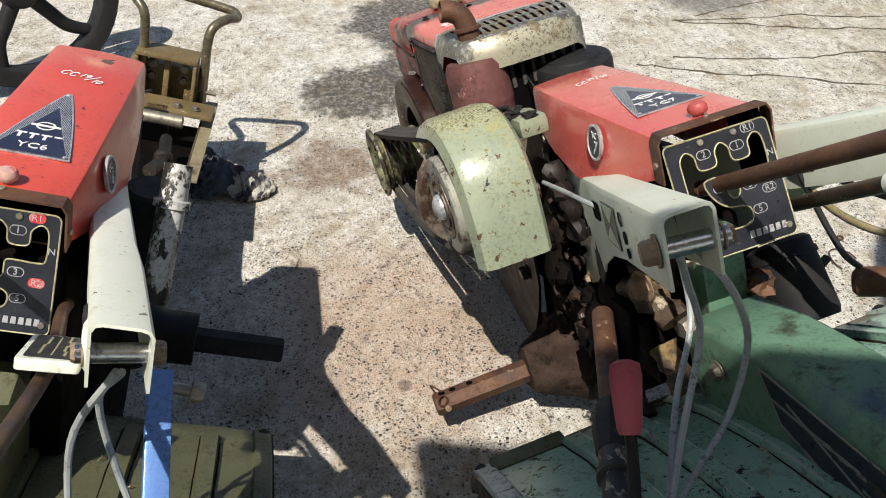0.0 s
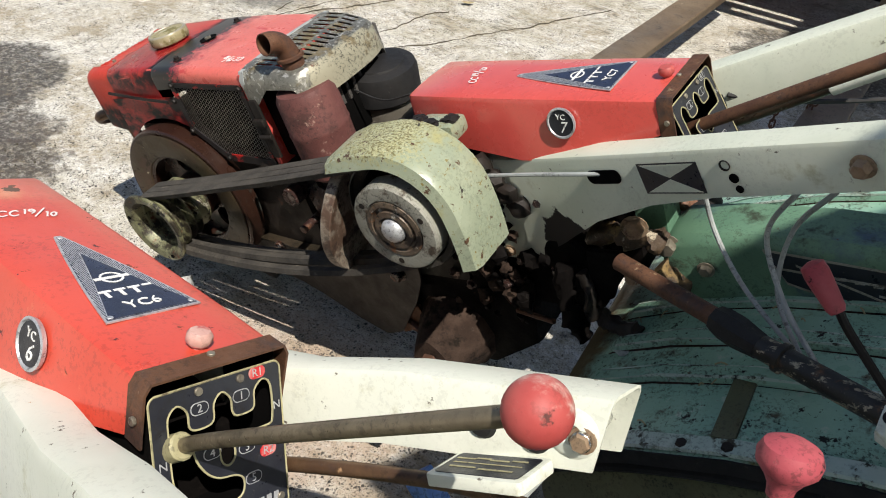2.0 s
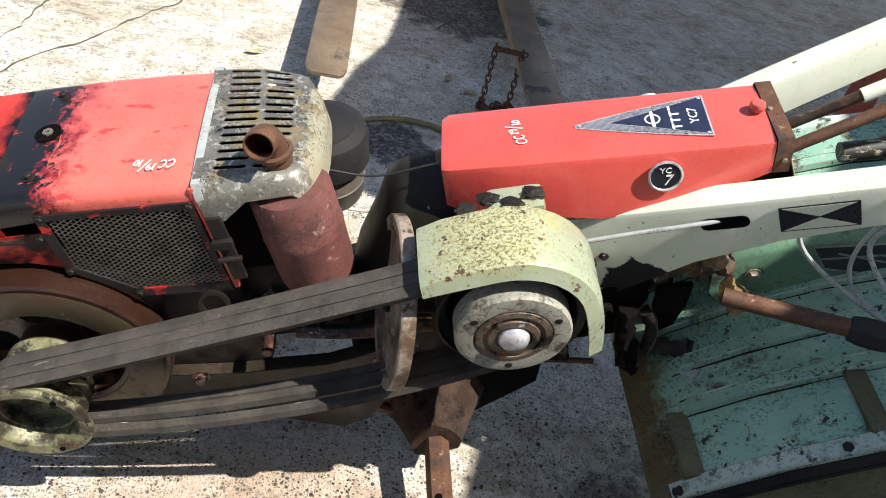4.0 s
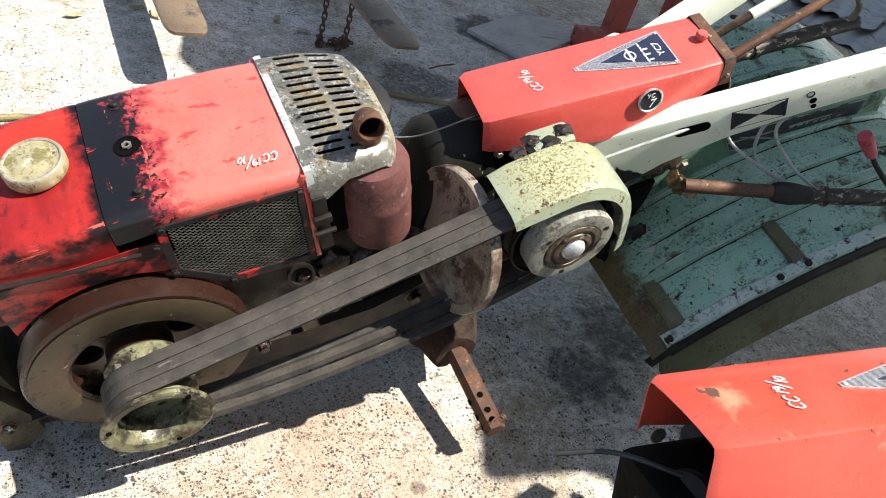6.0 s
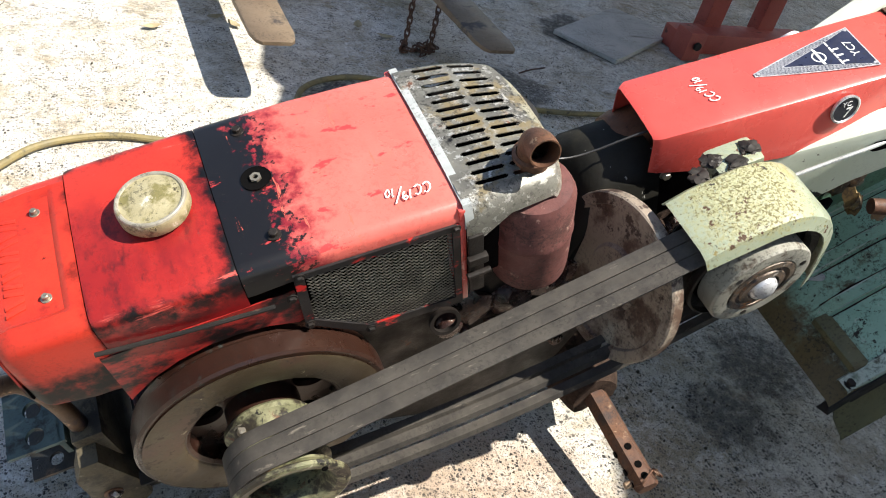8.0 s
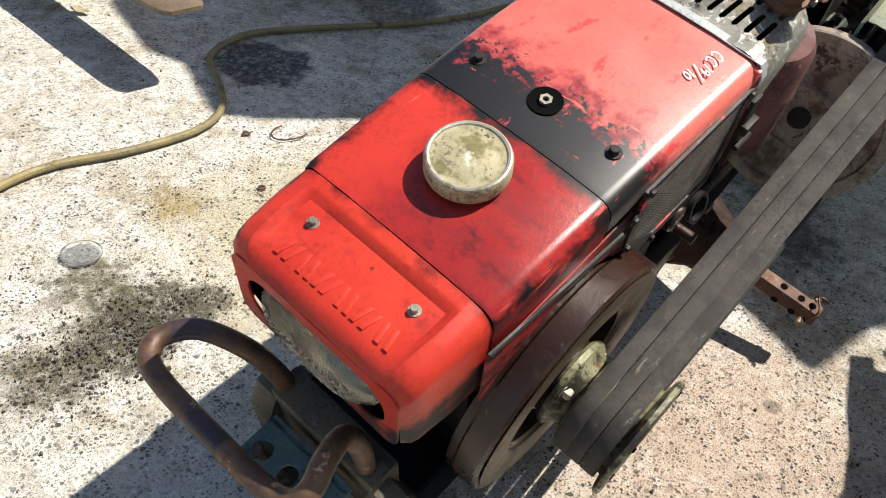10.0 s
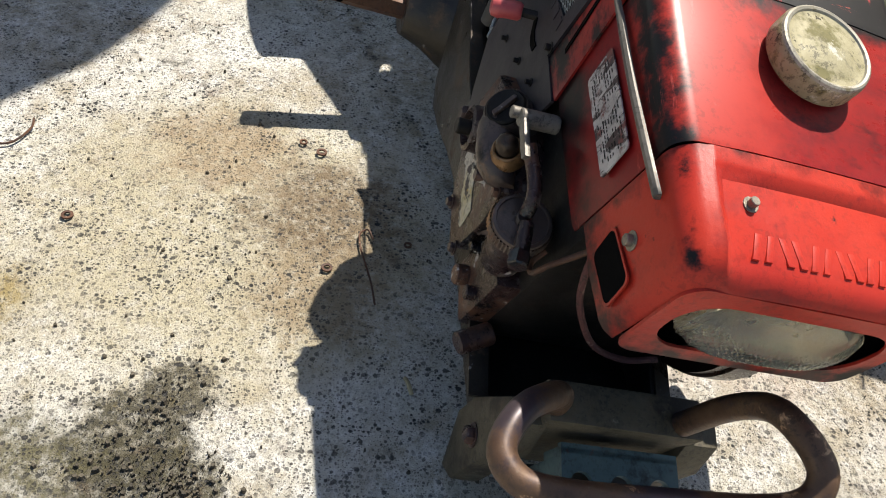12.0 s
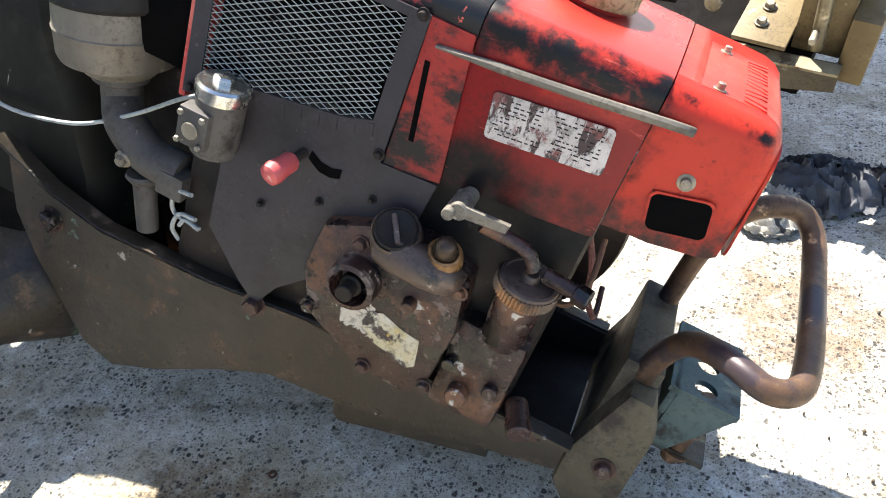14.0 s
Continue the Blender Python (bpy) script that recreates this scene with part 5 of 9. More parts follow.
def screw(bm, at, axis, r=0.0085):
    at, axis = Vector(at), Vector(axis).normalized()
    cyl(bm, at, at + axis * 0.0015, r * 1.2, seg=14)
    cyl(bm, at, at + axis * 0.008, r * 0.72, seg=12)
    return bm


for y in (-0.075, 0.075):
    bm = screw(bmesh.new(), (-0.294, y, -0.0065), (0, 0, 1), 0.0062)
    part("screw", bm, "bolt", nose)
for y in (-0.102, 0.102):
    bm = screw(bmesh.new(), (0.0, y, 0.001), (0, 0, 1), 0.0085)
    part("screw", bm, "dark_iron", engine_hood)
# socket with a hex head in the hood
bm = bmesh.new()
lathe(bm, [(0.0205, 0.0042), (0.0215, 0.0055), (0.0185, 0.0050), (0.017, 0.0046), (0, 0.0046)], (0.003, 0, 0), (0, 0, 1), 28)
socket = part("socket", bm, "void", tiller, "black round recess with a hex bolt")
bm = bmesh.new()
lathe(bm, [(0.0042, 0.0047), (0.0085, 0.0047), (0.0085, 0.0085), (0.0042, 0.0085)], (0.003, 0, 0), (0, 0, 1), 6, True)
part("hex_bolt", bm, "bolt", socket)
# filler cap
bm = bmesh.new()
lathe(bm, [(0.040, -0.002), (0.0415, 0.004), (0.0415, 0.011), (0, 0.011)], (-0.135, -0.002, 0), (0, 0, 1), 40)
part("filler_neck", bm, "tank_red", tank)
bm = bmesh.new()
lathe(bm, [(0.030, 0.010), (0.0475, 0.010), (0.0490, 0.013), (0.0490, 0.029), (0.0480, 0.0315)], (-0.135, -0.002, 0), (0, 0, 1), 56)
lathe(bm, [(0.0415, 0.0325), (0.038, 0.0318), (0.030, 0.0330), (0.018, 0.0352), (0, 0.0362)], (-0.135, -0.002, 0), (0, 0, 1), 56)
cap_ob = part("fuel_cap", bm, "cap", tank, "round corroded fuel cap")
bm = bmesh.new()
lathe(bm, [(0.0480, 0.0315), (0.0470, 0.0338), (0.0450, 0.0348), (0.0425, 0.0342), (0.0412, 0.0322)], (-0.135, -0.002, 0), (0, 0, 1), 56)
part("cap_rim", bm, "pale_rim", cap_ob, "pale rubbed metal rim")
# chalk writing on the hood
scrawl(0.0175, plane_m((0.190, -0.100, -0.0060), (-1, 0.06, 0.03), (0.06, -1, 0.0)), engine_hood)
# side rails under the tank cover
for s, pts in ((-1, [(-0.262, -0.1485, -0.053), (-0.15, -0.152, -0.067), (-0.03, -0.156, -0.077)]), (1, [(-0.288, 0.1405, -0.036), (-0.275, 0.145, -0.034), (-0.16, 0.151, -0.046), (-0.024, 0.153, -0.059)])):
    bm = bmesh.new()
    run = spline([V(*p) for p in pts], 8)
    secs = []
    for k, p in enumerate(run):
        u = k / (len(run) - 1)
        hh = 0.0052 * min(1.0, 0.22 + 3.2 * u) * min(1.0, 0.4 + 4 * (1 - u)) if s > 0 else 0.0036
        secs.append([tuple(p + V(0, s * y, z * hh)) for y, z in ((0, -1), (0.003, -0.9), (0.0050, -0.35), (0.0050, 0.35), (0.003, 0.9), (0, 1))])
    loft(bm, secs, True, True)
    part("trim_rail", bm, "dusty_steel" if s > 0 else "dark_iron", tank, "bright worn metal trim rail" if s > 0 else "sooty metal trim rail")
# lower near side of tank: sooty skirt over the flywheel
bm = bmesh.new()
sk = [(-0.262, -0.07), (0.0, -0.07), (0.012, -0.14)] + [(-0.107 + 0.212 * math.cos(t), -0.335 + 0.212 * math.sin(t)) for t in (radians(62 + 12 * k) for k in range(7))] + [(-0.263, -0.19)]
prism(bm, sk, (0, -0.1485, 0), (1, 0, 0), (0, 0, 1), (0, 0.002, 0))
part("flywheel_skirt", bm, "skirt_red", tank, "soot-streaked red skirt above the flywheel")
# data plate and louvre on the far side
bm = bmesh.new()
prism(bm, rounded(0.064, 0.0255, 0.005, 3), (-0.161, 0.1485, -0.095), (0.992, 0, -0.12), (0.12, 0, 0.992), (0, 0.0015, 0))
dp = part("data_plate", bm, "label_plate", tiller, "scratched pale data plate with unreadable rows")
bm = bmesh.new()
rnd = random.Random(21)
for k in range(9):
    a, b = -0.055, 0.019 - k * 0.0047
    while a < 0.052:
        w = rnd.uniform(0.0015, 0.0065)
        if rnd.random() < 0.62 and abs(a) > 0.004:
            prism(bm, [(a, b), (a + w, b), (a + w, b + 0.0014), (a, b + 0.0014)], (-0.161, 0.1502, -0.095), (0.992, 0, -0.12), (0.12, 0, 0.992), (0, 0.0003, 0))
        a += w + rnd.uniform(0.0008, 0.003)
part("printed_text", bm, "dark_iron", dp, "unreadable printed text as bars")
bm = bmesh.new()
ring_hole(bm, rounded(0.033, 0.023, 0.008, 4), rounded(0.0305, 0.0205, 0.008, 4), (-0.314, 0.1402, -0.120), (0.97, 0.02, -0.24), (0.24, 0, 0.97), (0, 0.0018, 0))
part("side_opening", bm, "nose_red", nose)
bm = bmesh.new()
prism(bm, rounded(0.0305, 0.0205, 0.008, 4), (-0.314, 0.1402, -0.120), (0.97, 0.02, -0.24), (0.24, 0, 0.97), (0, 0.0015, 0))
part("opening_dark", bm, "void", nose, "dark square opening")
bm = screw(bmesh.new(), (-0.304, 0.139, -0.084), (0, 1, 0), 0.008)
part("screw", bm, "bolt", nose)


def grille(s, poly, inner, y, frame_mat, bars_mat, wire_r):
    """A framed expanded-metal grille in the plane y."""
    bm = bmesh.new()
    ring_hole(bm, poly, inner, (0, y, 0), (1, 0, 0), (0, 0, 1), (0, s * 0.004, 0))
    fr = part("grille_frame", bm, frame_mat, tiller, "dark grille frame")
    bm = bmesh.new()
    x0, x1 = min(p[0] for p in inner) - 0.002, max(p[0] for p in inner) + 0.002
    z0, z1 = min(p[1] for p in inner) - 0.002, max(p[1] for p in inner) + 0.002

    def inside(x, z):
        n, ok = len(inner), False
        for k in range(n):
            (ax, az), (bx, bz) = inner[k], inner[(k + 1) % n]
            if (az > z) != (bz > z) and x < (bx - ax) * (z - az) / (bz - az) + ax:
                ok = not ok
        return ok
    px, pz = 0.0150, 0.0078
    for i in range(int((x1 - x0) / px) + 2):
        for j in range(int((z1 - z0) / pz) + 2):
            for q in ((i * px, j * pz), ((i + 0.5) * px, (j + 0.5) * pz)):
                c = (x0 + q[0], z0 + q[1])
                for e in ((px / 2, pz / 2), (px / 2, -pz / 2)):
                    mid = (c[0] + e[0] / 2, c[1] + e[1] / 2)
                    if inside(*mid):
                        a, b = V(c[0], y + s * 0.0004, c[1]), V(c[0] + e[0], y + s * 0.0026, c[1] + e[1])
                        across = V(-e[1], 0, e[0]).normalized() * wire_r * 0.75
                        out_ = V(0, s * wire_r * 1.1, 0)
                        ring_a = [bm.verts.new(a + q) for q in (-across, out_ * 0.4, across, -out_ * 0.6)]
                        ring_b = [bm.verts.new(b + q) for q in (-across, out_ * 0.4, across, -out_ * 0.6)]
                        for j in range(4):
                            bm.faces.new((ring_a[j], ring_a[(j + 1) % 4], ring_b[(j + 1) % 4], ring_b[j]))
    part("mesh", bm, bars_mat, fr, "expanded metal mesh")
    # flat near-black sheet as the shade behind the mesh
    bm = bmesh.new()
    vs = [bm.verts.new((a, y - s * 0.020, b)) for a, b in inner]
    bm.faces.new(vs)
    part("grille_backing", bm, "void", fr, "near-black sheet for the shade behind the mesh")
    return fr


near_o = [(0.004, -0.030), (0.242, -0.044), (0.242, -0.246), (0.085, -0.232), (0.0, -0.150)]
near_i = [(0.018, -0.042), (0.231, -0.055), (0.231, -0.226), (0.090, -0.214), (0.014, -0.146)]
gf = grille(-1, near_o, near_i, -0.1515, "black_panel", "brass_mesh", 0.0010)
bm = bmesh.new()
for x, z in ((0.012, -0.036), (-0.006, -0.075), (0.006, -0.152), (0.236, -0.050), (0.09, -0.224)):
    hexbolt(bm, (x, -0.155, z), (0, -1, 0), 0.006, 0.005)
parts("grille_bolt", bm, "dark_iron", gf)
far_o = [(0.246, -0.033), (-0.010, -0.033), (-0.006, -0.208), (0.10, -0.226), (0.246, -0.235)]
far_i = [(0.226, -0.043), (0.013, -0.043), (0.016, -0.164), (0.05, -0.176), (0.226, -0.206)]
gf2 = grille(1, far_o, far_i, 0.1515, "slate_plate", "cable", 0.00065)
bm = bmesh.new()
for k in range(6):
    prism(bm, [(0.128 - k * 0.021, -0.211 + k * 0.0052), (0.116 - k * 0.021, -0.209 + k * 0.0052), (0.118 - k * 0.021, -0.193 + k * 0.0052), (0.126 - k * 0.021, -0.195 + k * 0.0052)], (0, 0.1552, 0), (1, 0, 0), (0, 0, 1), (0, 0.0012, 0))
parts("name_bar", bm, "slate_plate", gf2, "raised maker's name as plain bars")
bm = bmesh.new()
for x, z in ((-0.002, -0.035), (-0.002, -0.198), (0.235, -0.09), (0.235, -0.225)):
    screw(bm, (x, 0.155, z), (0, 1, 0), 0.006)
parts("grille_bolt", bm, "dark_iron", gf2)
# strip between grille and tank with a slit
bm = bmesh.new()
prism(bm, [(-0.010, -0.034), (-0.058, -0.034), (-0.075, -0.200), (-0.008, -0.212)], (0, 0.149, 0), (1, 0, 0), (0, 0, 1), (0, 0.003, 0))
strip = part("side_strip", bm, "skirt_red", tiller, "sooty strip with a narrow slit")
bm = bmesh.new()
prism(bm, [(-0.017, -0.078), (-0.023, -0.078), (-0.033, -0.168), (-0.027, -0.168)], (0, 0.1522, 0), (1, 0, 0), (0, 0, 1), (0, 0.0012, 0))
part("slit", bm, "void", strip)

# slotted cowl behind the hood
bm = bmesh.new()
ux = [0.252, 0.262, 0.283, 0.2855, 0.3345, 0.337, 0.345, 0.3475, 0.3895, 0.392, 0.408, 0.420, 0.428, 0.433, 0.435]
# profile across: skirt, rolled shoulder, flat top with the slots between
slot_ys = [-0.124 + k * 0.0190 for k in range(14)]
prof = [(-0.157, -0.078), (-0.157, -0.040)] + [(-0.157 + 0.030 * (1 - math.cos(t)), -0.040 + 0.040 * math.sin(t)) for t in (radians(22.5 * q) for q in range(1, 4))]
for y0 in slot_ys:
    prof += [(y0, 0.0), (y0 + 0.0020, 0.0), (y0 + 0.0060, 0.0), (y0 + 0.0080, 0.0)]
prof += [(0.157 - 0.030 * (1 - math.cos(t)), -0.040 + 0.040 * math.sin(t)) for t in (radians(22.5 * q) for q in range(3, 0, -1))] + [(0.157, -0.040), (0.157, -0.078)]


def cowl(x, y, z):
    t = (x - 0.252) / 0.183
    shrink = 1 - 0.13 * t ** 2.4
    low = 0.014 + 0.024 * t ** 2.2 + (0.030 * ((t - 0.92) / 0.08) ** 2 if t > 0.92 else 0)
    bow = -0.030 * t * (abs(y) / 0.157) ** 3
    lift = 0.030 * min(1, max(0, (t - 0.25) / 0.2)) if z < -0.07 else 0
    return V(x + bow, y * shrink - 0.010 * t, 0.003 - low + z * (1 - 0.25 * t) + lift)


cv = [[bm.verts.new(cowl(x, y, z)) for y, z in prof] for x in ux]
for i in range(len(ux) - 1):
    for j in range(len(prof) - 1):
        k = j - 5
        inside = 0 <= k < 56
        if inside and k % 4 == 1 and (2 <= i <= 4 or 6 <= i <= 8):
            continue
        if inside and k % 4 in (0, 2) and i in (3, 7):
            continue
        bm.faces.new((cv[i][j], cv[i + 1][j], cv[i + 1][j + 1], cv[i][j + 1]))
# rear skirt
low = [bm.verts.new(v0.co + V(0.002, 0, -0.030)) for v0 in cv[-1][1:-1]]
for k in range(len(low) - 1):
    bm.faces.new((cv[-1][k + 1], cv[-1][k + 2], low[k + 1], low[k]))
sheet(bm, 0.0016)
cowl_ob = part("slotted_cowl", bm, "shroud", tiller, "bare steel cowl with two columns of slots")
bm = bmesh.new()
loft(bm, [[(x, -0.155, -0.060), (x, -0.1565, -0.034), (x, -0.148, -0.0145), (x, -0.07, -0.0095), (x, 0.0, -0.0085), (x, 0.07, -0.0095), (x, 0.148, -0.0145), (x, 0.1565, -0.034), (x, 0.155, -0.060)] for x in (0.250, 0.263)], False, False)
thicken(bm, 0.0015)
part("cowl_band", bm, "cable", cowl_ob, "dull grey metal band")
# core whose near-black colour carries the shade under the cowl
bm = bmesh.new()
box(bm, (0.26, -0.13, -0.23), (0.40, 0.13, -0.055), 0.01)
part("radiator_core", bm, "void", tiller, "core coloured near-black for the shade under the cowl")
bm = bmesh.new()
for k in range(9):
    box(bm, (0.388, 0.13 - k * 0.024, -0.15), (0.404, 0.121 - k * 0.024, -0.045), 0.002)
parts("cowl_fin", bm, "cast_grey", cowl_ob)
# latch on the near side of the cowl
bm = bmesh.new()
box(bm, (0.252, -0.163, -0.215), (0.276, -0.155, -0.075), 0.003)
box(bm, (0.248, -0.172, -0.135), (0.280, -0.160, -0.118), 0.003)
cyl(bm, (0.246, -0.168, -0.160), (0.284, -0.168, -0.160), 0.005, seg=10)
parts("latch", bm, "dark_iron", cowl_ob, "hinged latch, mud-stained")
bm = bmesh.new()
box(bm, (0.243, -0.1528, -0.245), (0.253, 0.1528, -0.02), 0.003)
part("hood_edge", bm, "gear_red", tiller, "narrow red edge behind the grille")
# muffler and elbow
bm = bmesh.new()
lathe(bm, [(0, -0.275), (0.050, -0.275), (0.063, -0.262), (0.065, -0.24), (0.066, -0.165), (0.0675, -0.16), (0.066, -0.155), (0.065, -0.085), (0.058, -0.070), (0.02, -0.066), (0, -0.066)], (0.378, -0.112, 0), (0, 0, 1), 36)
part("muffler", bm, "muffler", tiller, "rusty dark red muffler drum")
bm = bmesh.new()
lathe(bm, [(0.023, -0.07), (0.024, -0.05), (0.0235, -0.012), (0.029, -0.010), (0.029, -0.004), (0.0235, -0.002)], (0.374, -0.108, 0), (0, 0, 1), 24)
tube(bm, [(0.374, -0.108, -0.03), (0.374, -0.109, 0.0), (0.373, -0.116, 0.022), (0.371, -0.134, 0.036), (0.369, -0.154, 0.041)], 0.0225, 22, 6, False)
thicken(bm, 0.002)
elbow = part("exhaust_elbow", bm, "rust", tiller, "open rusted exhaust elbow")
# air cleaner drum
ct, cb = V(0.408, 0.092, -0.112), V(0.376, 0.092, -0.285)
ca = (ct - cb).normalized()
bm = bmesh.new()
lathe(bm, [(0.072, 0.088), (0.080, 0.090), (0.085, 0.096), (0.085, 0.148), (0.081, 0.160), (0.060, 0.166), (0.058, 0.170), (0.020, 0.174), (0, 0.174)], cb, ca, 44)
drum = part("air_cleaner", bm, "rubber", tiller, "round black air cleaner drum")
bm = bmesh.new()
lathe(bm, [(0, -0.004), (0.044, -0.004), (0.050, 0.004), (0.071, 0.014), (0.0745, 0.022), (0.0755, 0.052), (0.0770, 0.054), (0.0755, 0.056), (0.0745, 0.088), (0.060, 0.090)], cb, ca, 44)
part("cleaner_bowl", bm, "dusty_steel", drum, "dusty grey-tan lower bowl")
bm = bmesh.new()
lathe(bm, [(0.034, 0), (0.036, 0.002), (0.036, 0.012), (0.030, 0.016)], cb - ca * 0.016, ca, 28)
tube(bm, [cb - ca * 0.002, cb - ca * 0.040, V(0.345, 0.112, -0.345), V(0.300, 0.120, -0.368), V(0.250, 0.118, -0.372)], 0.027, 18, 6)
pipe = part("intake_pipe", bm, "cast_grey", tiller, "dusty cast intake elbow")
bm = bmesh.new()
cyl(bm, (0.322, 0.128, -0.372), (0.322, 0.146, -0.376), 0.012, seg=14)
hexbolt(bm, (0.322, 0.145, -0.376), (0, 1, -0.15), 0.0075, 0.007)
part("flange_stud", bm, "bolt", pipe)
bm = bmesh.new()
box(bm, (0.232, 0.112, -0.398), (0.272, 0.146, -0.362), 0.005)
part("elbow_foot", bm, "cast_grey", pipe)
bm = bmesh.new()
lathe(bm, [(0, 0), (0.022, 0), (0.024, 0.004), (0.020, 0.010), (0.0155, 0.014), (0.0145, 0.085), (0, 0.085)], (0.304, 0.122, -0.396), (-0.20, 0, -1), 20)
part("breather_stub", bm, "cast_grey", tiller, "grimy flanged breather stub")
for pts in ([(0.215, 0.150, -0.372), (0.244, 0.140, -0.386), (0.246, 0.132, -0.424), (0.205, 0.130, -0.430)], [(0.206, 0.146, -0.408), (0.236, 0.136, -0.420), (0.248, 0.128, -0.452), (0.238, 0.124, -0.470)], [(0.200, 0.146, -0.420), (0.226, 0.136, -0.424), (0.236, 0.132, -0.440)]):
    bm = bmesh.new()
    tube(bm, pts, 0.0030, 8)
    part("loose_wire", bm, "cable", tiller, "thin dusty wire loop")
# tall dark housing behind the intake
bm = bmesh.new()
secs = []
for z, x0, x1, w in ((-0.178, 0.560, 0.640, 0.030), (-0.186, 0.535, 0.640, 0.055), (-0.215, 0.505, 0.640, 0.080), (-0.29, 0.470, 0.640, 0.096), (-0.38, 0.420, 0.640, 0.102), (-0.47, 0.385, 0.640, 0.102), (-0.56, 0.372, 0.620, 0.100)):
    secs.append([(x0 + 0.022, -w, z), (x0 + 0.006, -w * 0.82, z), (x0, -w * 0.5, z), (x0, w * 0.5, z), (x0 + 0.006, w * 0.82, z), (x0 + 0.022, w, z), (x1, w, z), (x1, -w, z)])
loft(bm, secs)
part("clutch_housing", bm, "scuffed_black", tiller, "tall black housing with pale scrapes")

# flywheel
AX, AZ = -0.107, -0.335
bm = bmesh.new()
lathe(bm, [(0.122, 0.138), (0.196, 0.138), (0.196, 0.150), (0.200, 0.154), (0.200, 0.186), (0.196, 0.190), (0.150, 0.190), (0.146, 0.187), (0.124, 0.186), (0.119, 0.182), (0.119, 0.142)], (AX, 0, AZ), (0, -1, 0), 72, True)
fly = part("flywheel", bm, "flywheel", tiller, "brown iron flywheel with a wide rim")
bm = bmesh.new()
lathe(bm, [(0.132, 0.1865), (0.188, 0.1905), (0.190, 0.1925), (0.186, 0.1935), (0.136, 0.1925), (0.128, 0.189), (0.124, 0.182)], (AX, 0, AZ), (0, -1, 0), 72, True)
part("rim_face", bm, "fly_face", fly, "brown crusted rim face")
bm = bmesh.new()
hr, hc, half = 0.0295, 0.0905, radians(36)
for k in range(5):
    a0 = radians(72 * k + 18)
    outer, inner = [], []
    for q in range(28):
        t = 2 * math.pi * q / 28
        step = 0.0
        while True:
            px_, py_ = hc + (step + 0.0005) * math.cos(t), (step + 0.0005) * math.sin(t)
            if not (0.058 < math.hypot(px_, py_) < 0.121 and abs(math.atan2(py_, px_)) < half):
                break
            step += 0.0005
        for lst, d_ in ((outer, step), (inner, hr)):
            px_, py_ = hc + d_ * math.cos(t), d_ * math.sin(t)
            lst.append((px_ * math.cos(a0) - py_ * math.sin(a0), px_ * math.sin(a0) + py_ * math.cos(a0)))
    ring_hole(bm, outer, inner, (AX, -0.140, AZ), (1, 0, 0), (0, 0, 1), (0, -0.010, 0))
lathe(bm, [(0, 0.138), (0.060, 0.138), (0.060, 0.185), (0, 0.185)], (AX, 0, AZ), (0, -1, 0), 32)
part("web", bm, "flywheel", fly, "dished dark web with round holes")
bm = bmesh.new()
lathe(bm, [(0.02, 0.183), (0.066, 0.185), (0.070, 0.190), (0.070, 0.198), (0.060, 0.206), (0.052, 0.225), (0.02, 0.225)], (AX, 0, AZ), (0, -1, 0), 40)
flange = part("pulley_flange", bm, "pulley", tiller, "pale green pulley flange")
bm = bmesh.new()
for k in range(3):
    a = radians(120 * k + 128)
    hexbolt(bm, (AX + 0.056 * math.cos(a), -0.2, AZ + 0.056 * math.sin(a)), (0, -1, 0), 0.0095, 0.012)
parts("flange_bolt", bm, "bolt", flange)
# grooved drive pulley with an open flared end
bm = bmesh.new()
prof = [(0.030, 0.222), (0.070, 0.222), (0.078, 0.226)]
for k in range(3):
    y = 0.226 + 0.0215 * k
    prof += [(0.078, y + 0.002), (0.060, y + 0.008), (0.060, y + 0.014), (0.078, y + 0.0195)]
prof += [(0.078, 0.2925), (0.070, 0.296), (0.072, 0.300), (0.090, 0.303), (0.0955, 0.307), (0.0955, 0.313), (0.091, 0.315), (0.074, 0.311), (0.066, 0.300), (0.062, 0.262), (0.03, 0.258), (0.0, 0.258)]
lathe(bm, prof, (AX, 0, AZ), (0, -1, 0), 56)
pul = part("drive_pulley", bm, "pulley", tiller, "grooved drive pulley with an open flared rim")
bm = bmesh.new()
for k in range(3):
    a = radians(120 * k + 40)
    cyl(bm, (AX + 0.082 * math.cos(a), -0.3135, AZ + 0.082 * math.sin(a)), (AX + 0.082 * math.cos(a), -0.3165, AZ + 0.082 * math.sin(a)), 0.005, seg=10)
parts("rim_hole", bm, "void", pul)

# driven pulley, hub and half guard
DX, DZ = 0.690, -0.243
bm = bmesh.new()
prof = [(0.0, 0.205), (0.108, 0.205)]
for k in range(3):
    y = 0.208 + 0.0265 * k
    prof += [(0.114, y + 0.002), (0.098, y + 0.009), (0.098, y + 0.016), (0.114, y + 0.023)]
prof += [(0.116, 0.290), (0.116, 0.296), (0.112, 0.298)]
lathe(bm, prof, (DX, 0.009, DZ), (0, -1, 0), 56)
dp2 = part("driven_pulley", bm, "dark_iron", tiller, "dark driven pulley")
bm = bmesh.new()
HUB = V(DX, -0.014, DZ - 0.010)
lathe(bm, [(0.090, 0.262), (0.090, 0.298), (0.087, 0.302), (0.079, 0.3035), (0.062, 0.303), (0.059, 0.300), (0.055, 0.300)], HUB, (0, -1, 0), 56)
hd = part("hub_disc", bm, "hub_paint", dp2, "dull white ringed hub disc")
bm = bmesh.new()
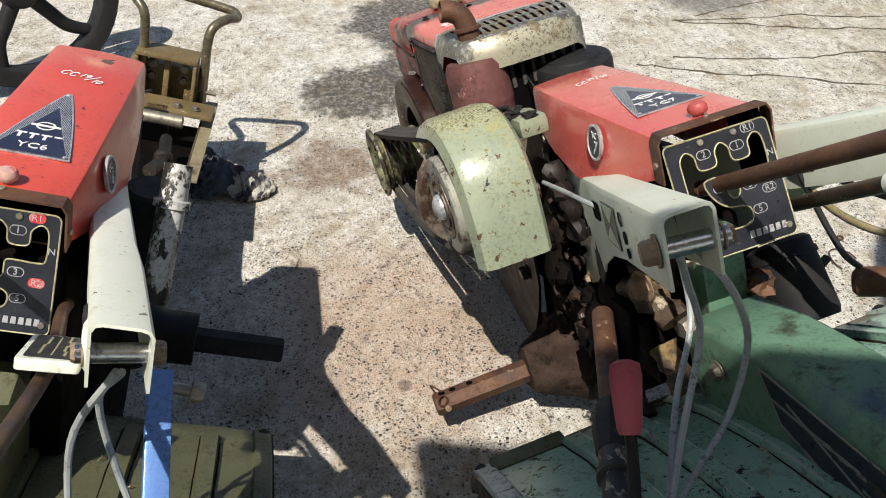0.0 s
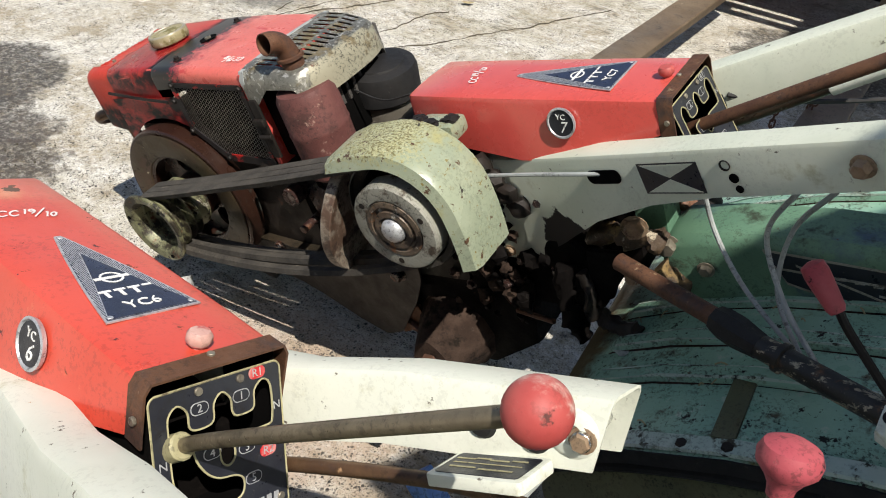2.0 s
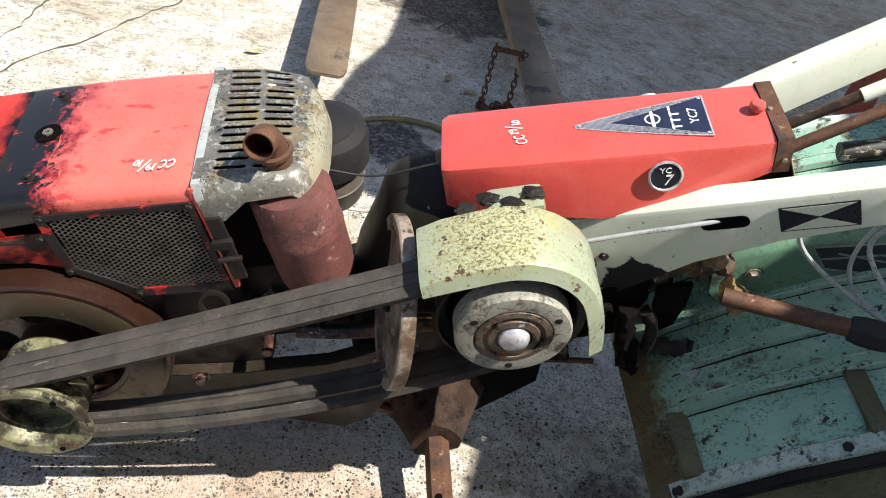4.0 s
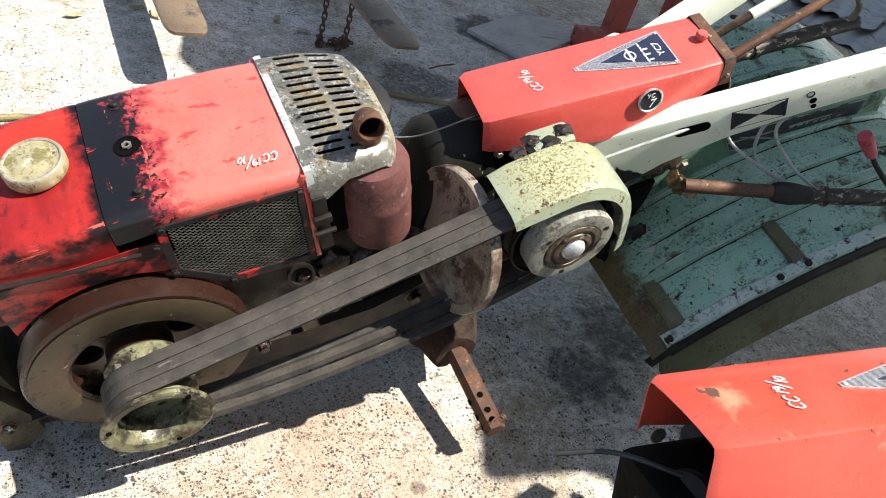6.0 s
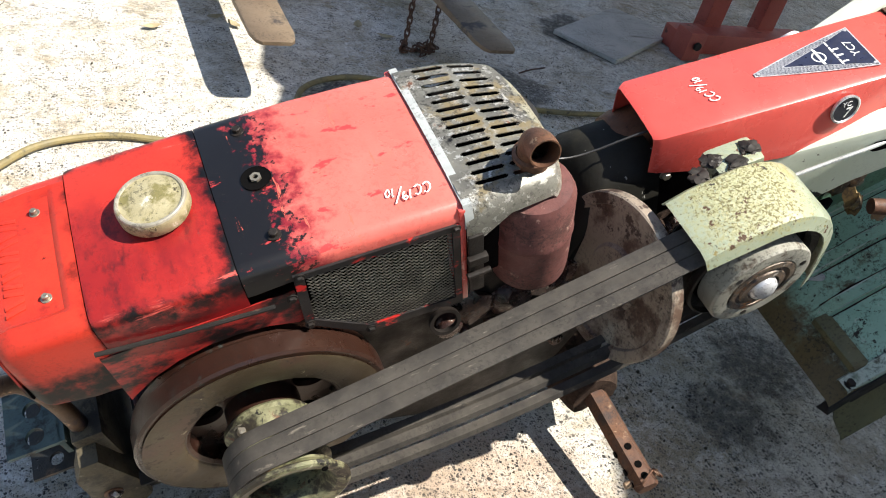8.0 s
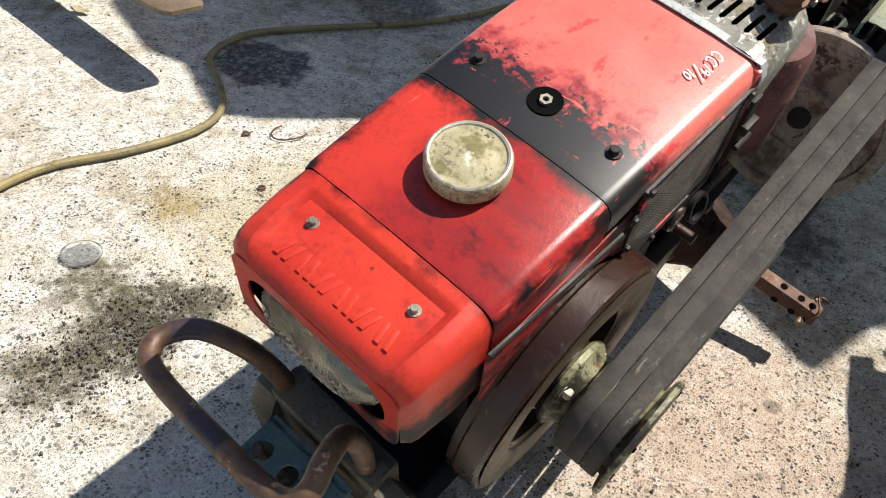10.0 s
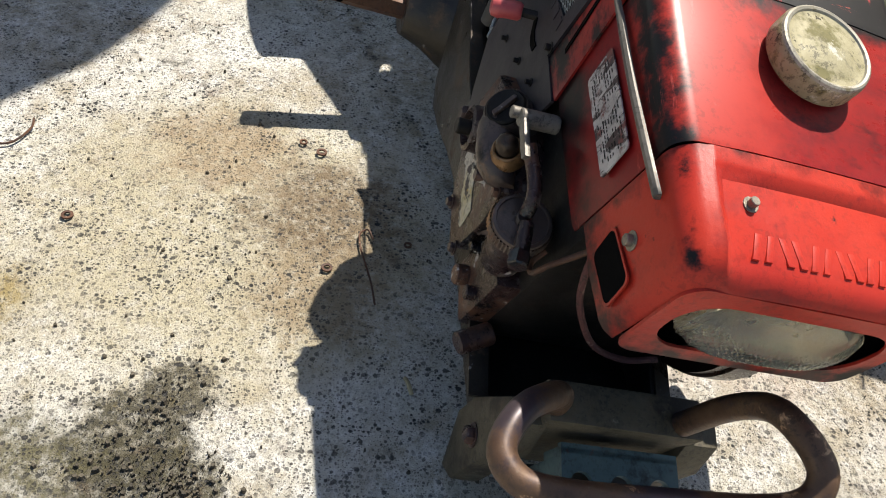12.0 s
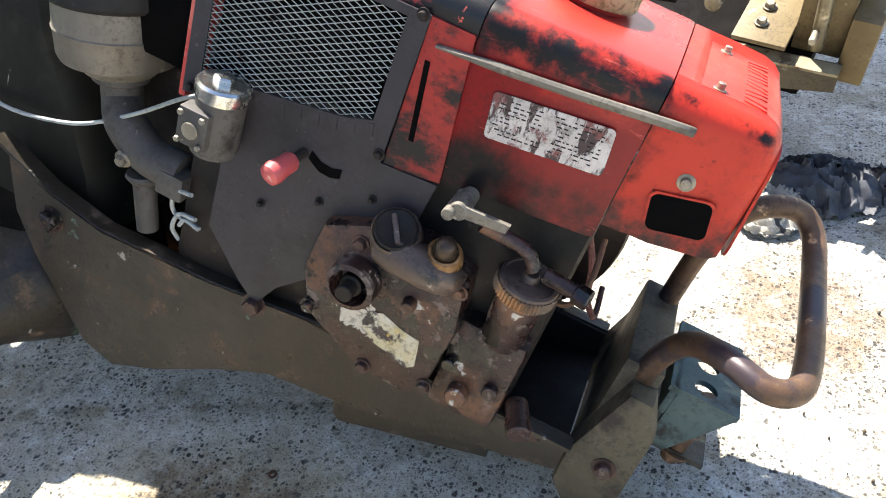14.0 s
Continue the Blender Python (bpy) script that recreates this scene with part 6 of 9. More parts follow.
lathe(bm, [(0.060, 0.298), (0.0585, 0.304), (0.049, 0.305), (0.047, 0.301), (0.041, 0.301), (0.0395, 0.306), (0.029, 0.307), (0.0275, 0.303), (0.024, 0.303)], HUB, (0, -1, 0), 48)
part("hub_ring", bm, "brass", hd, "brown crusted hub rings")
bm = bmesh.new()
lathe(bm, [(0.0245, 0.300), (0.024, 0.308), (0.021, 0.314), (0.013, 0.319), (0.005, 0.321), (0, 0.3212)], HUB, (0, -1, 0), 32)
part("hub_cap", bm, "silver", hd, "bright domed hub cap")
bm = bmesh.new()
for k in range(3):
    a = radians(120 * k + 20)
    cyl(bm, (DX + 0.073 * math.cos(a), -0.312, DZ - 0.010 + 0.073 * math.sin(a)), (DX + 0.073 * math.cos(a), -0.3180, DZ - 0.010 + 0.073 * math.sin(a)), 0.0065, seg=14)
parts("disc_hole", bm, "dark_iron", dp2)
# guard: a band wrapped over the driven pulley, its rear end straight down
bm = bmesh.new()
path = [(-0.125, 0.118), (-0.085, 0.132)] + [(0.142 * math.cos(t), 0.142 * math.sin(t)) for t in (radians(96 - 11 * k) for k in range(9))] + [(0.145, -0.025), (0.146, -0.060), (0.145, -0.098)]
secs = []
for k, (a, b) in enumerate(path):
    rr = V(-0.1, 0, 1).normalized() if k < 2 else V(a, 0, max(b, 0)).normalized()
    base = V(DX + a, 0, DZ + b)
    lip = 0.030 if k > 0 else 0.022
    row = [base + V(0, -0.180, 0) - rr * 0.012, base + V(0, -0.188, 0) - rr * 0.002, base + V(0, -0.200, 0), base + V(0, -0.286, 0) - rr * 0.002, base + V(0, -0.300, 0) - rr * 0.008, base + V(0, -0.309, 0) - rr * lip]
    secs.append([tuple(p) for p in row])
loft(bm, secs, False, False)
thicken(bm, 0.0025)
part("pulley_guard", bm, "mint", tiller, "weathered mint-green pulley guard with a rolled rim")
# guard bracket behind
bm = bmesh.new()
box(bm, (0.675, -0.170, -0.165), (0.765, -0.115, -0.130), 0.012)
part("guard_bracket", bm, "mint", tiller)
bm = bmesh.new()
lathe(bm, [(0, 0), (0.060, 0.0), (0.070, 0.008), (0.072, 0.060), (0.066, 0.085), (0.045, 0.092), (0, 0.092)], (0.690, 0.020, -0.235), (-1, 0.05, -0.1), 32)
part("clutch_drum", bm, "rust", tiller, "brown clutch drum under the gear hood")
bm = bmesh.new()
for k in range(4):
    lump(bm, (0.645 + 0.034 * k, -0.160 + 0.018 * (k % 2), -0.129), 0.011, 3.3 * k, (1.5, 1.3, 0.5), 0.6, 3)
parts("mud_lump", bm, "dark_iron", tiller, "dried mud and straw")


# belts
def belt_loop(y, sag, w=0.0225):
    r1, r2 = 0.080, 0.114
    dx, dz = DX - AX, DZ - AZ
    L = math.hypot(dx, dz)
    base = math.atan2(dz, dx)
    off = math.acos((r1 - r2) / L)
    up, dn = base + off, base - off
    pts = []
    for k in range(15):
        t = up + (2 * math.pi - 2 * off) * k / 14
        pts.append((AX + r1 * math.cos(t), AZ + r1 * math.sin(t)))
    p, q = (AX + r1 * math.cos(dn), AZ + r1 * math.sin(dn)), (DX + r2 * math.cos(dn), DZ + r2 * math.sin(dn))
    for k in range(1, 14):
        t = k / 14
        pts.append((p[0] + (q[0] - p[0]) * t, p[1] + (q[1] - p[1]) * t - sag * 4 * t * (1 - t)))
    for k in range(15):
        t = dn + 2 * off * k / 14
        pts.append((DX + r2 * math.cos(t), DZ + r2 * math.sin(t)))
    p, q = (DX + r2 * math.cos(up), DZ + r2 * math.sin(up)), (AX + r1 * math.cos(up), AZ + r1 * math.sin(up))
    for k in range(1, 14):
        t = k / 14
        pts.append((p[0] + (q[0] - p[0]) * t, p[1] + (q[1] - p[1]) * t - 0.006 * 4 * t * (1 - t) + 0.0008 * math.sin(9 * t + y * 300)))
    bm = bmesh.new()
    n = len(pts)
    rings = []
    for k in range(n):
        a, b = pts[k - 1], pts[(k + 1) % n]
        t = V(b[0] - a[0], 0, b[1] - a[1]).normalized()
        nn = V(t.z, 0, -t.x)
        c = V(pts[k][0], y, pts[k][1])
        rings.append([bm.verts.new(c + nn * h + V(0, s, 0)) for h, s in ((0, -w / 2), (0.001, -w / 2 + 0.002), (0.001, w / 2 - 0.002), (0, w / 2), (-0.012, w / 2 - 0.004), (-0.012, -w / 2 + 0.004))])
    for k in range(n):
        p, q = rings[k], rings[(k + 1) % n]
        for j in range(6):
            bm.faces.new((p[j], p[(j + 1) % 6], q[(j + 1) % 6], q[j]))
    return bm


for k, sag in enumerate((0.040, 0.034, 0.046)):
    part("drive_belt", belt_loop(-0.2375 - 0.0235 * k, sag), "belt", tiller, "dusty black rubber drive belt")

# disc standing between the belts
bm = bmesh.new()
nd = V(1, 0.065, -0.326).normalized()
ua = V(0, 1, 0) - nd * nd.y
ua.normalize()
va = nd.cross(ua)
if va.z < 0:
    va = -va
out = []
for k in range(64):
    t = 2 * math.pi * k / 64
    a, b = 0.147 * math.cos(t), 0.147 * math.sin(t)
    out.append((a, b))
c = V(0.505, -0.186, -0.293)
rows = [(1.0, 0.011), (0.985, 0.014), (0.86, 0.012), (0.84, 0.006), (0.4, 0.003), (0.36, 0.010), (0.12, 0.010)]


front = [[bm.verts.new(c + ua * q[0] + va * q[1] - nd * h) for q in ((a * s, b * s) for a, b in out)] for s, h in rows]
back = [[bm.verts.new(c + ua * q[0] + va * q[1] + nd * h * 0.7) for q in ((a * s, b * s) for a, b in out)] for s, h in rows]
for side in (front, back):
    for p, q in zip(side, side[1:]):
        for k in range(64):
            bm.faces.new((p[k], p[(k + 1) % 64], q[(k + 1) % 64], q[k]))
    bm.faces.new(side[-1])
for k in range(64):
    bm.faces.new((front[0][k], front[0][(k + 1) % 64], back[0][(k + 1) % 64], back[0][k]))
part("tension_disc", bm, "disc", tiller, "dull brown steel disc with a dished face")
bm = bmesh.new()
cyl(bm, c - nd * 0.02, c + nd * 0.16, 0.018)
part("disc_shaft", bm, "dark_iron", tiller)

# engine body under the hood
bm = bmesh.new()
box(bm, (-0.25, -0.125, -0.50), (0.24, 0.130, -0.15), 0.02)
box(bm, (0.20, -0.10, -0.46), (0.40, 0.055, -0.25), 0.02)
part("crankcase", bm, "dark_iron", tiller, "grimy dark engine casting")
bm = bmesh.new()
for k in range(4):
    lump(bm, (0.28 + 0.07 * k, -0.10, -0.36 - 0.02 * (k % 2)), 0.045, 5.1 * k + 1, (1, 0.6, 1), 0.3)
cyl(bm, (0.22, -0.15, -0.335), (0.22, -0.10, -0.335), 0.024)
cyl(bm, (0.255, -0.18, -0.40), (0.255, -0.10, -0.40), 0.010)
tube(bm, [(0.30, -0.12, -0.42), (0.42, -0.125, -0.44), (0.55, -0.12, -0.45)], 0.014, 10)
parts("side_fitting", bm, "engine_block", tiller)
bm = bmesh.new()
lathe(bm, [(0.020, 0), (0.026, 0), (0.026, 0.008), (0.020, 0.008)], (0.205, -0.165, -0.262), (0, -1, 0.3), 24, True)
part("hose_clip", bm, "dark_iron", tiller)

# slate plate with the speed lever on the far side
bm = bmesh.new()
prism(bm, [(0.235, -0.236), (0.095, -0.226), (-0.006, -0.208), (-0.074, -0.203), (-0.067, -0.256), (-0.02, -0.300), (0.0, -0.365), (0.075, -0.44), (0.098, -0.482), (0.13, -0.455), (0.182, -0.398), (0.182, -0.30), (0.235, -0.30)], (0, 0.150, 0), (1, 0, 0), (0, 0, 1), (0, 0.004, 0))
slate = part("side_plate", bm, "slate_plate", tiller, "slate-dark painted side plate")
bm = bmesh.new()
sl = [(0.076, -0.243), (0.060, -0.253), (0.046, -0.254), (0.034, -0.250), (0.034, -0.238), (0.046, -0.242), (0.060, -0.241), (0.074, -0.232)]
prism(bm, sl, (0, 0.1542, 0), (1, 0, 0), (0, 0, 1), (0, 0.0014, 0))
part("lever_slot", bm, "void", slate)
bm = bmesh.new()
cyl(bm, (0.082, 0.150, -0.238), (0.089, 0.176, -0.246), 0.006, seg=10)
lev = part("speed_lever", bm, "dark_iron", tiller)
bm = bmesh.new()
d = V(0.010, 0.04, -0.012).normalized()
p = V(0.087, 0.170, -0.244)
lathe(bm, [(0, 0), (0.009, 0.0), (0.012, 0.004), (0.0125, 0.020), (0.0145, 0.030), (0.013, 0.038), (0.008, 0.041), (0, 0.042)], p, d, 12)
part("lever_knob", bm, "pink_knob", lev, "chipped pinkish-red fluted knob")
bm = bmesh.new()
for x, z in ((0.120, -0.330), (-0.01, -0.255), (0.21, -0.275), (0.05, -0.29)):
    screw(bm, (x, 0.154, z), (0, 1, 0), 0.0045)
parts("plate_screw", bm, "dark_iron", slate)
# decompression housing with a bright cap
bm = bmesh.new()
lathe(bm, [(0, -0.275), (0.026, -0.275), (0.028, -0.265), (0.028, -0.205), (0, -0.203)], (0.181, 0.180, 0), (0, 0, 1), 28)
box(bm, (0.172, 0.192, -0.262), (0.210, 0.216, -0.216), 0.004)
hs = part("cylinder_housing", bm, "cast_grey", tiller, "dusty grey round housing")
bm = bmesh.new()
lathe(bm, [(0.016, -0.205), (0.030, -0.205), (0.031, -0.200), (0.031, -0.190), (0.028, -0.187), (0.010, -0.187)], (0.181, 0.180, 0), (0, 0, 1), 28)
lathe(bm, [(0, -0.187), (0.0125, -0.187), (0.0125, -0.181), (0.0105, -0.1795), (0, -0.1795)], (0.181, 0.180, 0), (0, 0, 1), 6)
part("bright_cap", bm, "chrome", hs, "bright hex-topped cap")
bm = bmesh.new()
for x, z in ((0.178, -0.222), (0.205, -0.222), (0.178, -0.256), (0.205, -0.256)):
    hexbolt(bm, (x, 0.216, z), (0, 1, 0), 0.004, 0.004, False)
cyl(bm, (0.191, 0.215, -0.24), (0.191, 0.220, -0.24), 0.010, seg=16)
parts("housing_bolt", bm, "bolt", hs)

# gear case on the far side: filler, brass plug, start dog, pump and filter
bm = bmesh.new()
prism(bm, [(0.03, -0.30), (-0.02, -0.275), (-0.10, -0.27), (-0.150, -0.29), (-0.160, -0.36), (-0.152, -0.44), (-0.135, -0.478), (-0.06, -0.475), (0.02, -0.43), (0.04, -0.37)], (0, 0.125, 0), (1, 0, 0), (0, 0, 1), (0, 0.052, 0), 0.008)
gear = part("gear_case", bm, "engine_block", tiller, "grimy gear case with peeling paint")
bm = bmesh.new()
prism(bm, [(-0.054, -0.384), (-0.072, -0.377), (-0.098, -0.386), (-0.124, -0.390), (-0.130, -0.428), (-0.120, -0.437), (-0.092, -0.428), (-0.070, -0.424), (-0.050, -0.404)], (0, 0.1772, 0), (1, 0, 0), (0, 0, 1), (0, 0.0010, 0))
part("sticker", bm, "old_sticker", gear, "torn yellowed paper sticker")
bm = bmesh.new()
for x, z in ((-0.02, -0.30), (-0.145, -0.30), (-0.150, -0.45), (-0.07, -0.467), (0.02, -0.42), (-0.10, -0.285)):
    hexbolt(bm, (x, 0.177, z), (0, 1, 0), 0.008, 0.007)
cyl(bm, (-0.098, 0.176, -0.345), (-0.098, 0.190, -0.345), 0.010, 0.008, 14)
parts("case_bolt", bm, "engine_block", gear)
bm = bmesh.new()
lathe(bm, [(0.019, 0), (0.030, 0), (0.032, 0.004), (0.030, 0.028), (0.024, 0.030), (0.022, 0.022), (0.019, 0.004)], (-0.028, 0.172, -0.348), (0, 1, 0), 32, True)
sd = part("start_boss", bm, "engine_block", tiller)
bm = bmesh.new()
cyl(bm, (-0.028, 0.165, -0.348), (-0.028, 0.216, -0.348), 0.0105, seg=18)
cyl(bm, (-0.028, 0.16, -0.348), (-0.028, 0.198, -0.348), 0.014, seg=18)
part("start_shaft", bm, "dark_iron", sd, "starting shaft")
# filler boss: a round neck under the plug and a saddle that runs to the plunger's collar
bm = bmesh.new()
dn = V(0.0, 0.62, 0.78).normalized()
top = V(-0.055, 0.182, -0.262)
lathe(bm, [(0, -0.050), (0.031, -0.050), (0.0305, -0.012), (0.0285, -0.004), (0.0285, 0.004), (0.0265, 0.007), (0.0235, 0.004)], top, dn, 32)
loft(bm, [[tuple(V(x, 0.150, zc) + V(0, w * 1.25 * (1 + math.cos(t)) * 0.5 + 0.012, hh * math.sin(t))) for t in (radians(30 * k) for k in range(12))] for x, zc, w, hh in ((-0.040, -0.285, 0.030, 0.022), (-0.065, -0.284, 0.038, 0.025), (-0.095, -0.284, 0.040, 0.024), (-0.122, -0.285, 0.038, 0.021), (-0.138, -0.287, 0.030, 0.016), (-0.145, -0.288, 0.018, 0.009))])
fb = part("filler_boss", bm, "stained_casting", tiller, "corroded filler boss, pale and orange")
bm = bmesh.new()
lathe(bm, [(0, 0.002), (0.0230, 0.002), (0.0245, 0.004), (0.0245, 0.0085), (0.0225, 0.0105), (0.0200, 0.0095), (0.018, 0.0085), (0, 0.0085)], top, dn, 32)
plug = part("oil_plug", bm, "dark_iron", fb, "dark round oil plug")
bm = bmesh.new()
box(bm, (-0.0175, -0.0032, 0.0075), (0.0175, 0.0032, 0.0145), 0.0022, plane_m(tuple(top), (0.55, -0.62, 0.49), dn.cross((0.55, -0.62, 0.49))))
part("plug_bar", bm, "stained_casting", plug, "tan crusted grip bar")
bm = bmesh.new()
cn = V(0, 0.45, 0.9)
lathe(bm, [(0, 0), (0.0205, 0), (0.0225, 0.004), (0.0215, 0.013), (0.0195, 0.0155), (0.0185, 0.020), (0.0165, 0.0215), (0.0145, 0.0205), (0.0135, 0.016)], (-0.114, 0.176, -0.272), cn, 28)
part("brass_collar", bm, "rust_collar", fb, "orange-brown stepped collar")
bm = bmesh.new()
lathe(bm, [(0, 0.0), (0.0130, 0.0), (0.0135, 0.022), (0.0128, 0.029), (0.0105, 0.0345), (0.006, 0.0380), (0, 0.0390)], (-0.114, 0.177, -0.270), cn, 24)
part("pump_plunger", bm, "oily_steel", fb, "dark domed plunger")
# fuel filter bowl and cock
bm = bmesh.new()
fc = V(-0.209, 0.162, -0.296)
lathe(bm, [(0, -0.055), (0.022, -0.055), (0.026, -0.045), (0.028, 0.020), (0.029, 0.030)], fc, (0, 0.15, 1), 28)
fil = part("fuel_filter", bm, "engine_block", tiller, "grimy fuel filter bowl")
bm = bmesh.new()
lathe(bm, [(0.029, 0.026), (0.0335, 0.028), (0.0355, 0.031)], fc, (0, 0.15, 1), 48)
secs = []
for h in (0.031, 0.046):
    secs.append([tuple(fc + V(0, 0.15 * h, h) + V(math.cos(t), math.sin(t), -0.15 * math.sin(t)) * (0.0368 if k % 2 else 0.0348)) for k, t in enumerate(radians(3.75 * k) for k in range(96))])
loft(bm, secs, False, True)
lathe(bm, [(0.0350, 0.046), (0.0335, 0.0495), (0.030, 0.0505), (0.029, 0.0485), (0.010, 0.0500), (0.009, 0.056), (0.0075, 0.058), (0, 0.058)], fc, (0, 0.15, 1), 48)
part("filter_ring", bm, "stained_casting", fil, "knurled corroded ring")
bm = bmesh.new()
cyl(bm, fc + V(-0.012, 0.01, 0.064), fc + V(-0.050, 0.018, 0.066), 0.009, seg=14)
cyl(bm, fc + V(-0.048, 0.018, 0.066), fc + V(-0.066, 0.022, 0.066), 0.012, seg=6)
tube(bm, [fc + V(0.0, 0.01, 0.062), fc + V(0.014, 0.008, 0.078), fc + V(0.040, 0.010, 0.084), fc + V(0.070, 0.018, 0.090)], 0.0085, 12)
parts("fuel_union", bm, "engine_block", fil)
bm = bmesh.new()
cyl(bm, (-0.112, 0.150, -0.196), (-0.112, 0.196, -0.196), 0.0105, seg=16)
prism(bm, [(-0.108, -0.203), (-0.166, -0.196), (-0.168, -0.185), (-0.108, -0.188)], (0, 0.188, 0), (1, 0, 0), (0, 0, 1), (0, 0.007, 0), 0.002)
cyl(bm, (-0.104, 0.150, -0.199), (-0.104, 0.204, -0.200), 0.0070, seg=12)
parts("fuel_cock", bm, "dusty_steel", fil, "grey fuel cock lever")
# injection pump body and fittings
bm = bmesh.new()
box(bm, (-0.245, 0.06, -0.485), (-0.155, 0.160, -0.345), 0.012)
cyl(bm, (-0.19, 0.15, -0.445), (-0.19, 0.178, -0.445), 0.014, seg=14)
cyl(bm, (-0.225, 0.15, -0.42), (-0.225, 0.172, -0.42), 0.010, seg=14)
cyl(bm, (-0.165, 0.15, -0.41), (-0.165, 0.170, -0.41), 0.008, seg=12)
cyl(bm, (-0.26, 0.12, -0.455), (-0.28, 0.165, -0.462), 0.016, seg=16)
parts("injection_pump", bm, "engine_block", tiller, "greasy pump body with stub fittings")
bm = bmesh.new()
tube(bm, [(-0.262, 0.12, -0.19), (-0.268, 0.148, -0.225), (-0.262, 0.152, -0.262), (-0.245, 0.148, -0.272), (-0.232, 0.135, -0.262)], 0.0035, 8)
parts("fuel_pipe", bm, "rust", tiller, "thin bent fuel pipe")
bm = bmesh.new()
tube(bm, [(0.205, 0.190, -0.212), (0.257, 0.145, -0.258), (0.329, 0.130, -0.319), (0.413, 0.130, -0.372), (0.527, 0.125, -0.401), (0.60, 0.10, -0.39)], 0.0028, 8)
part("throttle_wire", bm, "cable", tiller, "thin pale throttle cable")
bm = bmesh.new()
tube(bm, [(0.42, -0.02, -0.13), (0.50, -0.03, -0.150), (0.60, -0.045, -0.128), (0.64, -0.05, -0.124)], 0.0020, 8)
part("stop_wire", bm, "black_cable", tiller)
bm = bmesh.new()
tube(bm, [(-0.245, 0.105, -0.20), (-0.266, 0.099, -0.243), (-0.278, 0.078, -0.293), (-0.299, 0.037, -0.342), (-0.304, -0.014, -0.363), (-0.300, -0.06, -0.355)], 0.0042, 8)
part("drain_pipe", bm, "muffler", tiller, "thin brown bent drain pipe")

# chassis side plates
side = [(-0.345, -0.462), (0.02, -0.468), (0.17, -0.490), (0.34, -0.500), (0.43, -0.480), (0.52, -0.440), (0.50, -0.56), (0.46, -0.63), (0.37, -0.742), (0.315, -0.760), (0.24, -0.722), (0.14, -0.655), (0.065, -0.615), (-0.05, -0.598), (-0.20, -0.562), (-0.345, -0.520)]
# near plate takes the black colour for the belts' and flywheel's shadow
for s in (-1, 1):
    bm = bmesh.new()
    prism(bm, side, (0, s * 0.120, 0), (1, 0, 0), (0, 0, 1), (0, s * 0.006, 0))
    ch = part("chassis_plate", bm, "chassis" if s > 0 else "shade_black", tiller, "muddy chassis plate, green-black far, shade-black near")
    bm = bmesh.new()
    for a, b in zip(side[:5], side[1:6]):
        p, q = V(a[0], s * 0.126, a[1]), V(b[0], s * 0.126, b[1])
        prism(bm, [(0, -0.003), ((q - p).length, -0.003), ((q - p).length, 0.003), (0, 0.003)], p, (q - p).normalized(), V(0, 0, 1), V(0, s * 0.022, 0))
    bmesh.ops.remove_doubles(bm, verts=bm.verts[:], dist=0.004)
    part("chassis_flange", bm, "chassis", ch)
    bm = bmesh.new()
    hexbolt(bm, (0.44, s * 0.126, -0.545), (0, s, 0), 0.016, 0.016)
    hexbolt(bm, (0.10, s * 0.148, -0.487), (0, s, 0), 0.013, 0.014)
    hexbolt(bm, (-0.30, s * 0.126, -0.483), (0, s, 0), 0.008, 0.007)
    parts("chassis_bolt", bm, "engine_block", ch)
bm = bmesh.new()
prism(bm, [(-0.03, -0.600), (-0.25, -0.545), (-0.26, -0.575), (-0.05, -0.648), (-0.04, -0.640)], (0, -0.11, 0), (1, 0, 0), (0, 0, 1), (0, 0.22, 0))
part("belly_plate", bm, "chassis", tiller)
# added floor, coloured black as the shaded void between the rails
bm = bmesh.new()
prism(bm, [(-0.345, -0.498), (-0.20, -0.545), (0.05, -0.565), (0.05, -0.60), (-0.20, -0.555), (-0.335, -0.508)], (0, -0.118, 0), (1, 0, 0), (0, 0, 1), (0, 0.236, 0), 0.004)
part("oil_pan", bm, "shade_black", tiller, "added black floor for the shaded gap between the chassis rails")
# front cross member that bears on the ground, with bracket and guard tube
bm = bmesh.new()
prism(bm, [(-0.342, -0.470), (-0.372, -0.352), (-0.402, -0.352), (-0.425, -0.400), (-0.430, -0.560), (-0.405, -0.595), (-0.345, -0.530)], (0, 0.090, 0), (1, 0, 0), (0, 0, 1), (0, 0.046, 0), 0.008)
prism(bm, [(-0.342, -0.470), (-0.372, -0.352), (-0.402, -0.352), (-0.425, -0.400), (-0.430, -0.560), (-0.405, -0.585), (-0.345, -0.530)], (0, -0.136, 0), (1, 0, 0), (0, 0, 1), (0, 0.046, 0), 0.008)
box(bm, (-0.402, -0.10, -0.53), (-0.352, 0.10, -0.330), 0.006)
cm = part("front_casting", bm, "muddy_olive", tiller, "heavy muddy front casting resting on the concrete")
bm = bmesh.new()
for s in (-1, 1):
    hexbolt(bm, (-0.392, s * 0.136, -0.47), (0, s, 0), 0.012, 0.011)
parts("casting_bolt", bm, "engine_block", cm)
bm = bmesh.new()


def holed(bm, cx, cy, w, h, r, o, u, v, d):
    ring_hole(bm, [(cx + w * max(-1, min(1, 1.42 * math.cos(t))), cy + h * max(-1, min(1, 1.42 * math.sin(t)))) for t in (radians(15 * k) for k in range(24))], [(cx + r * math.cos(t), cy + r * math.sin(t)) for t in (radians(15 * k) for k in range(24))], o, u, v, d)


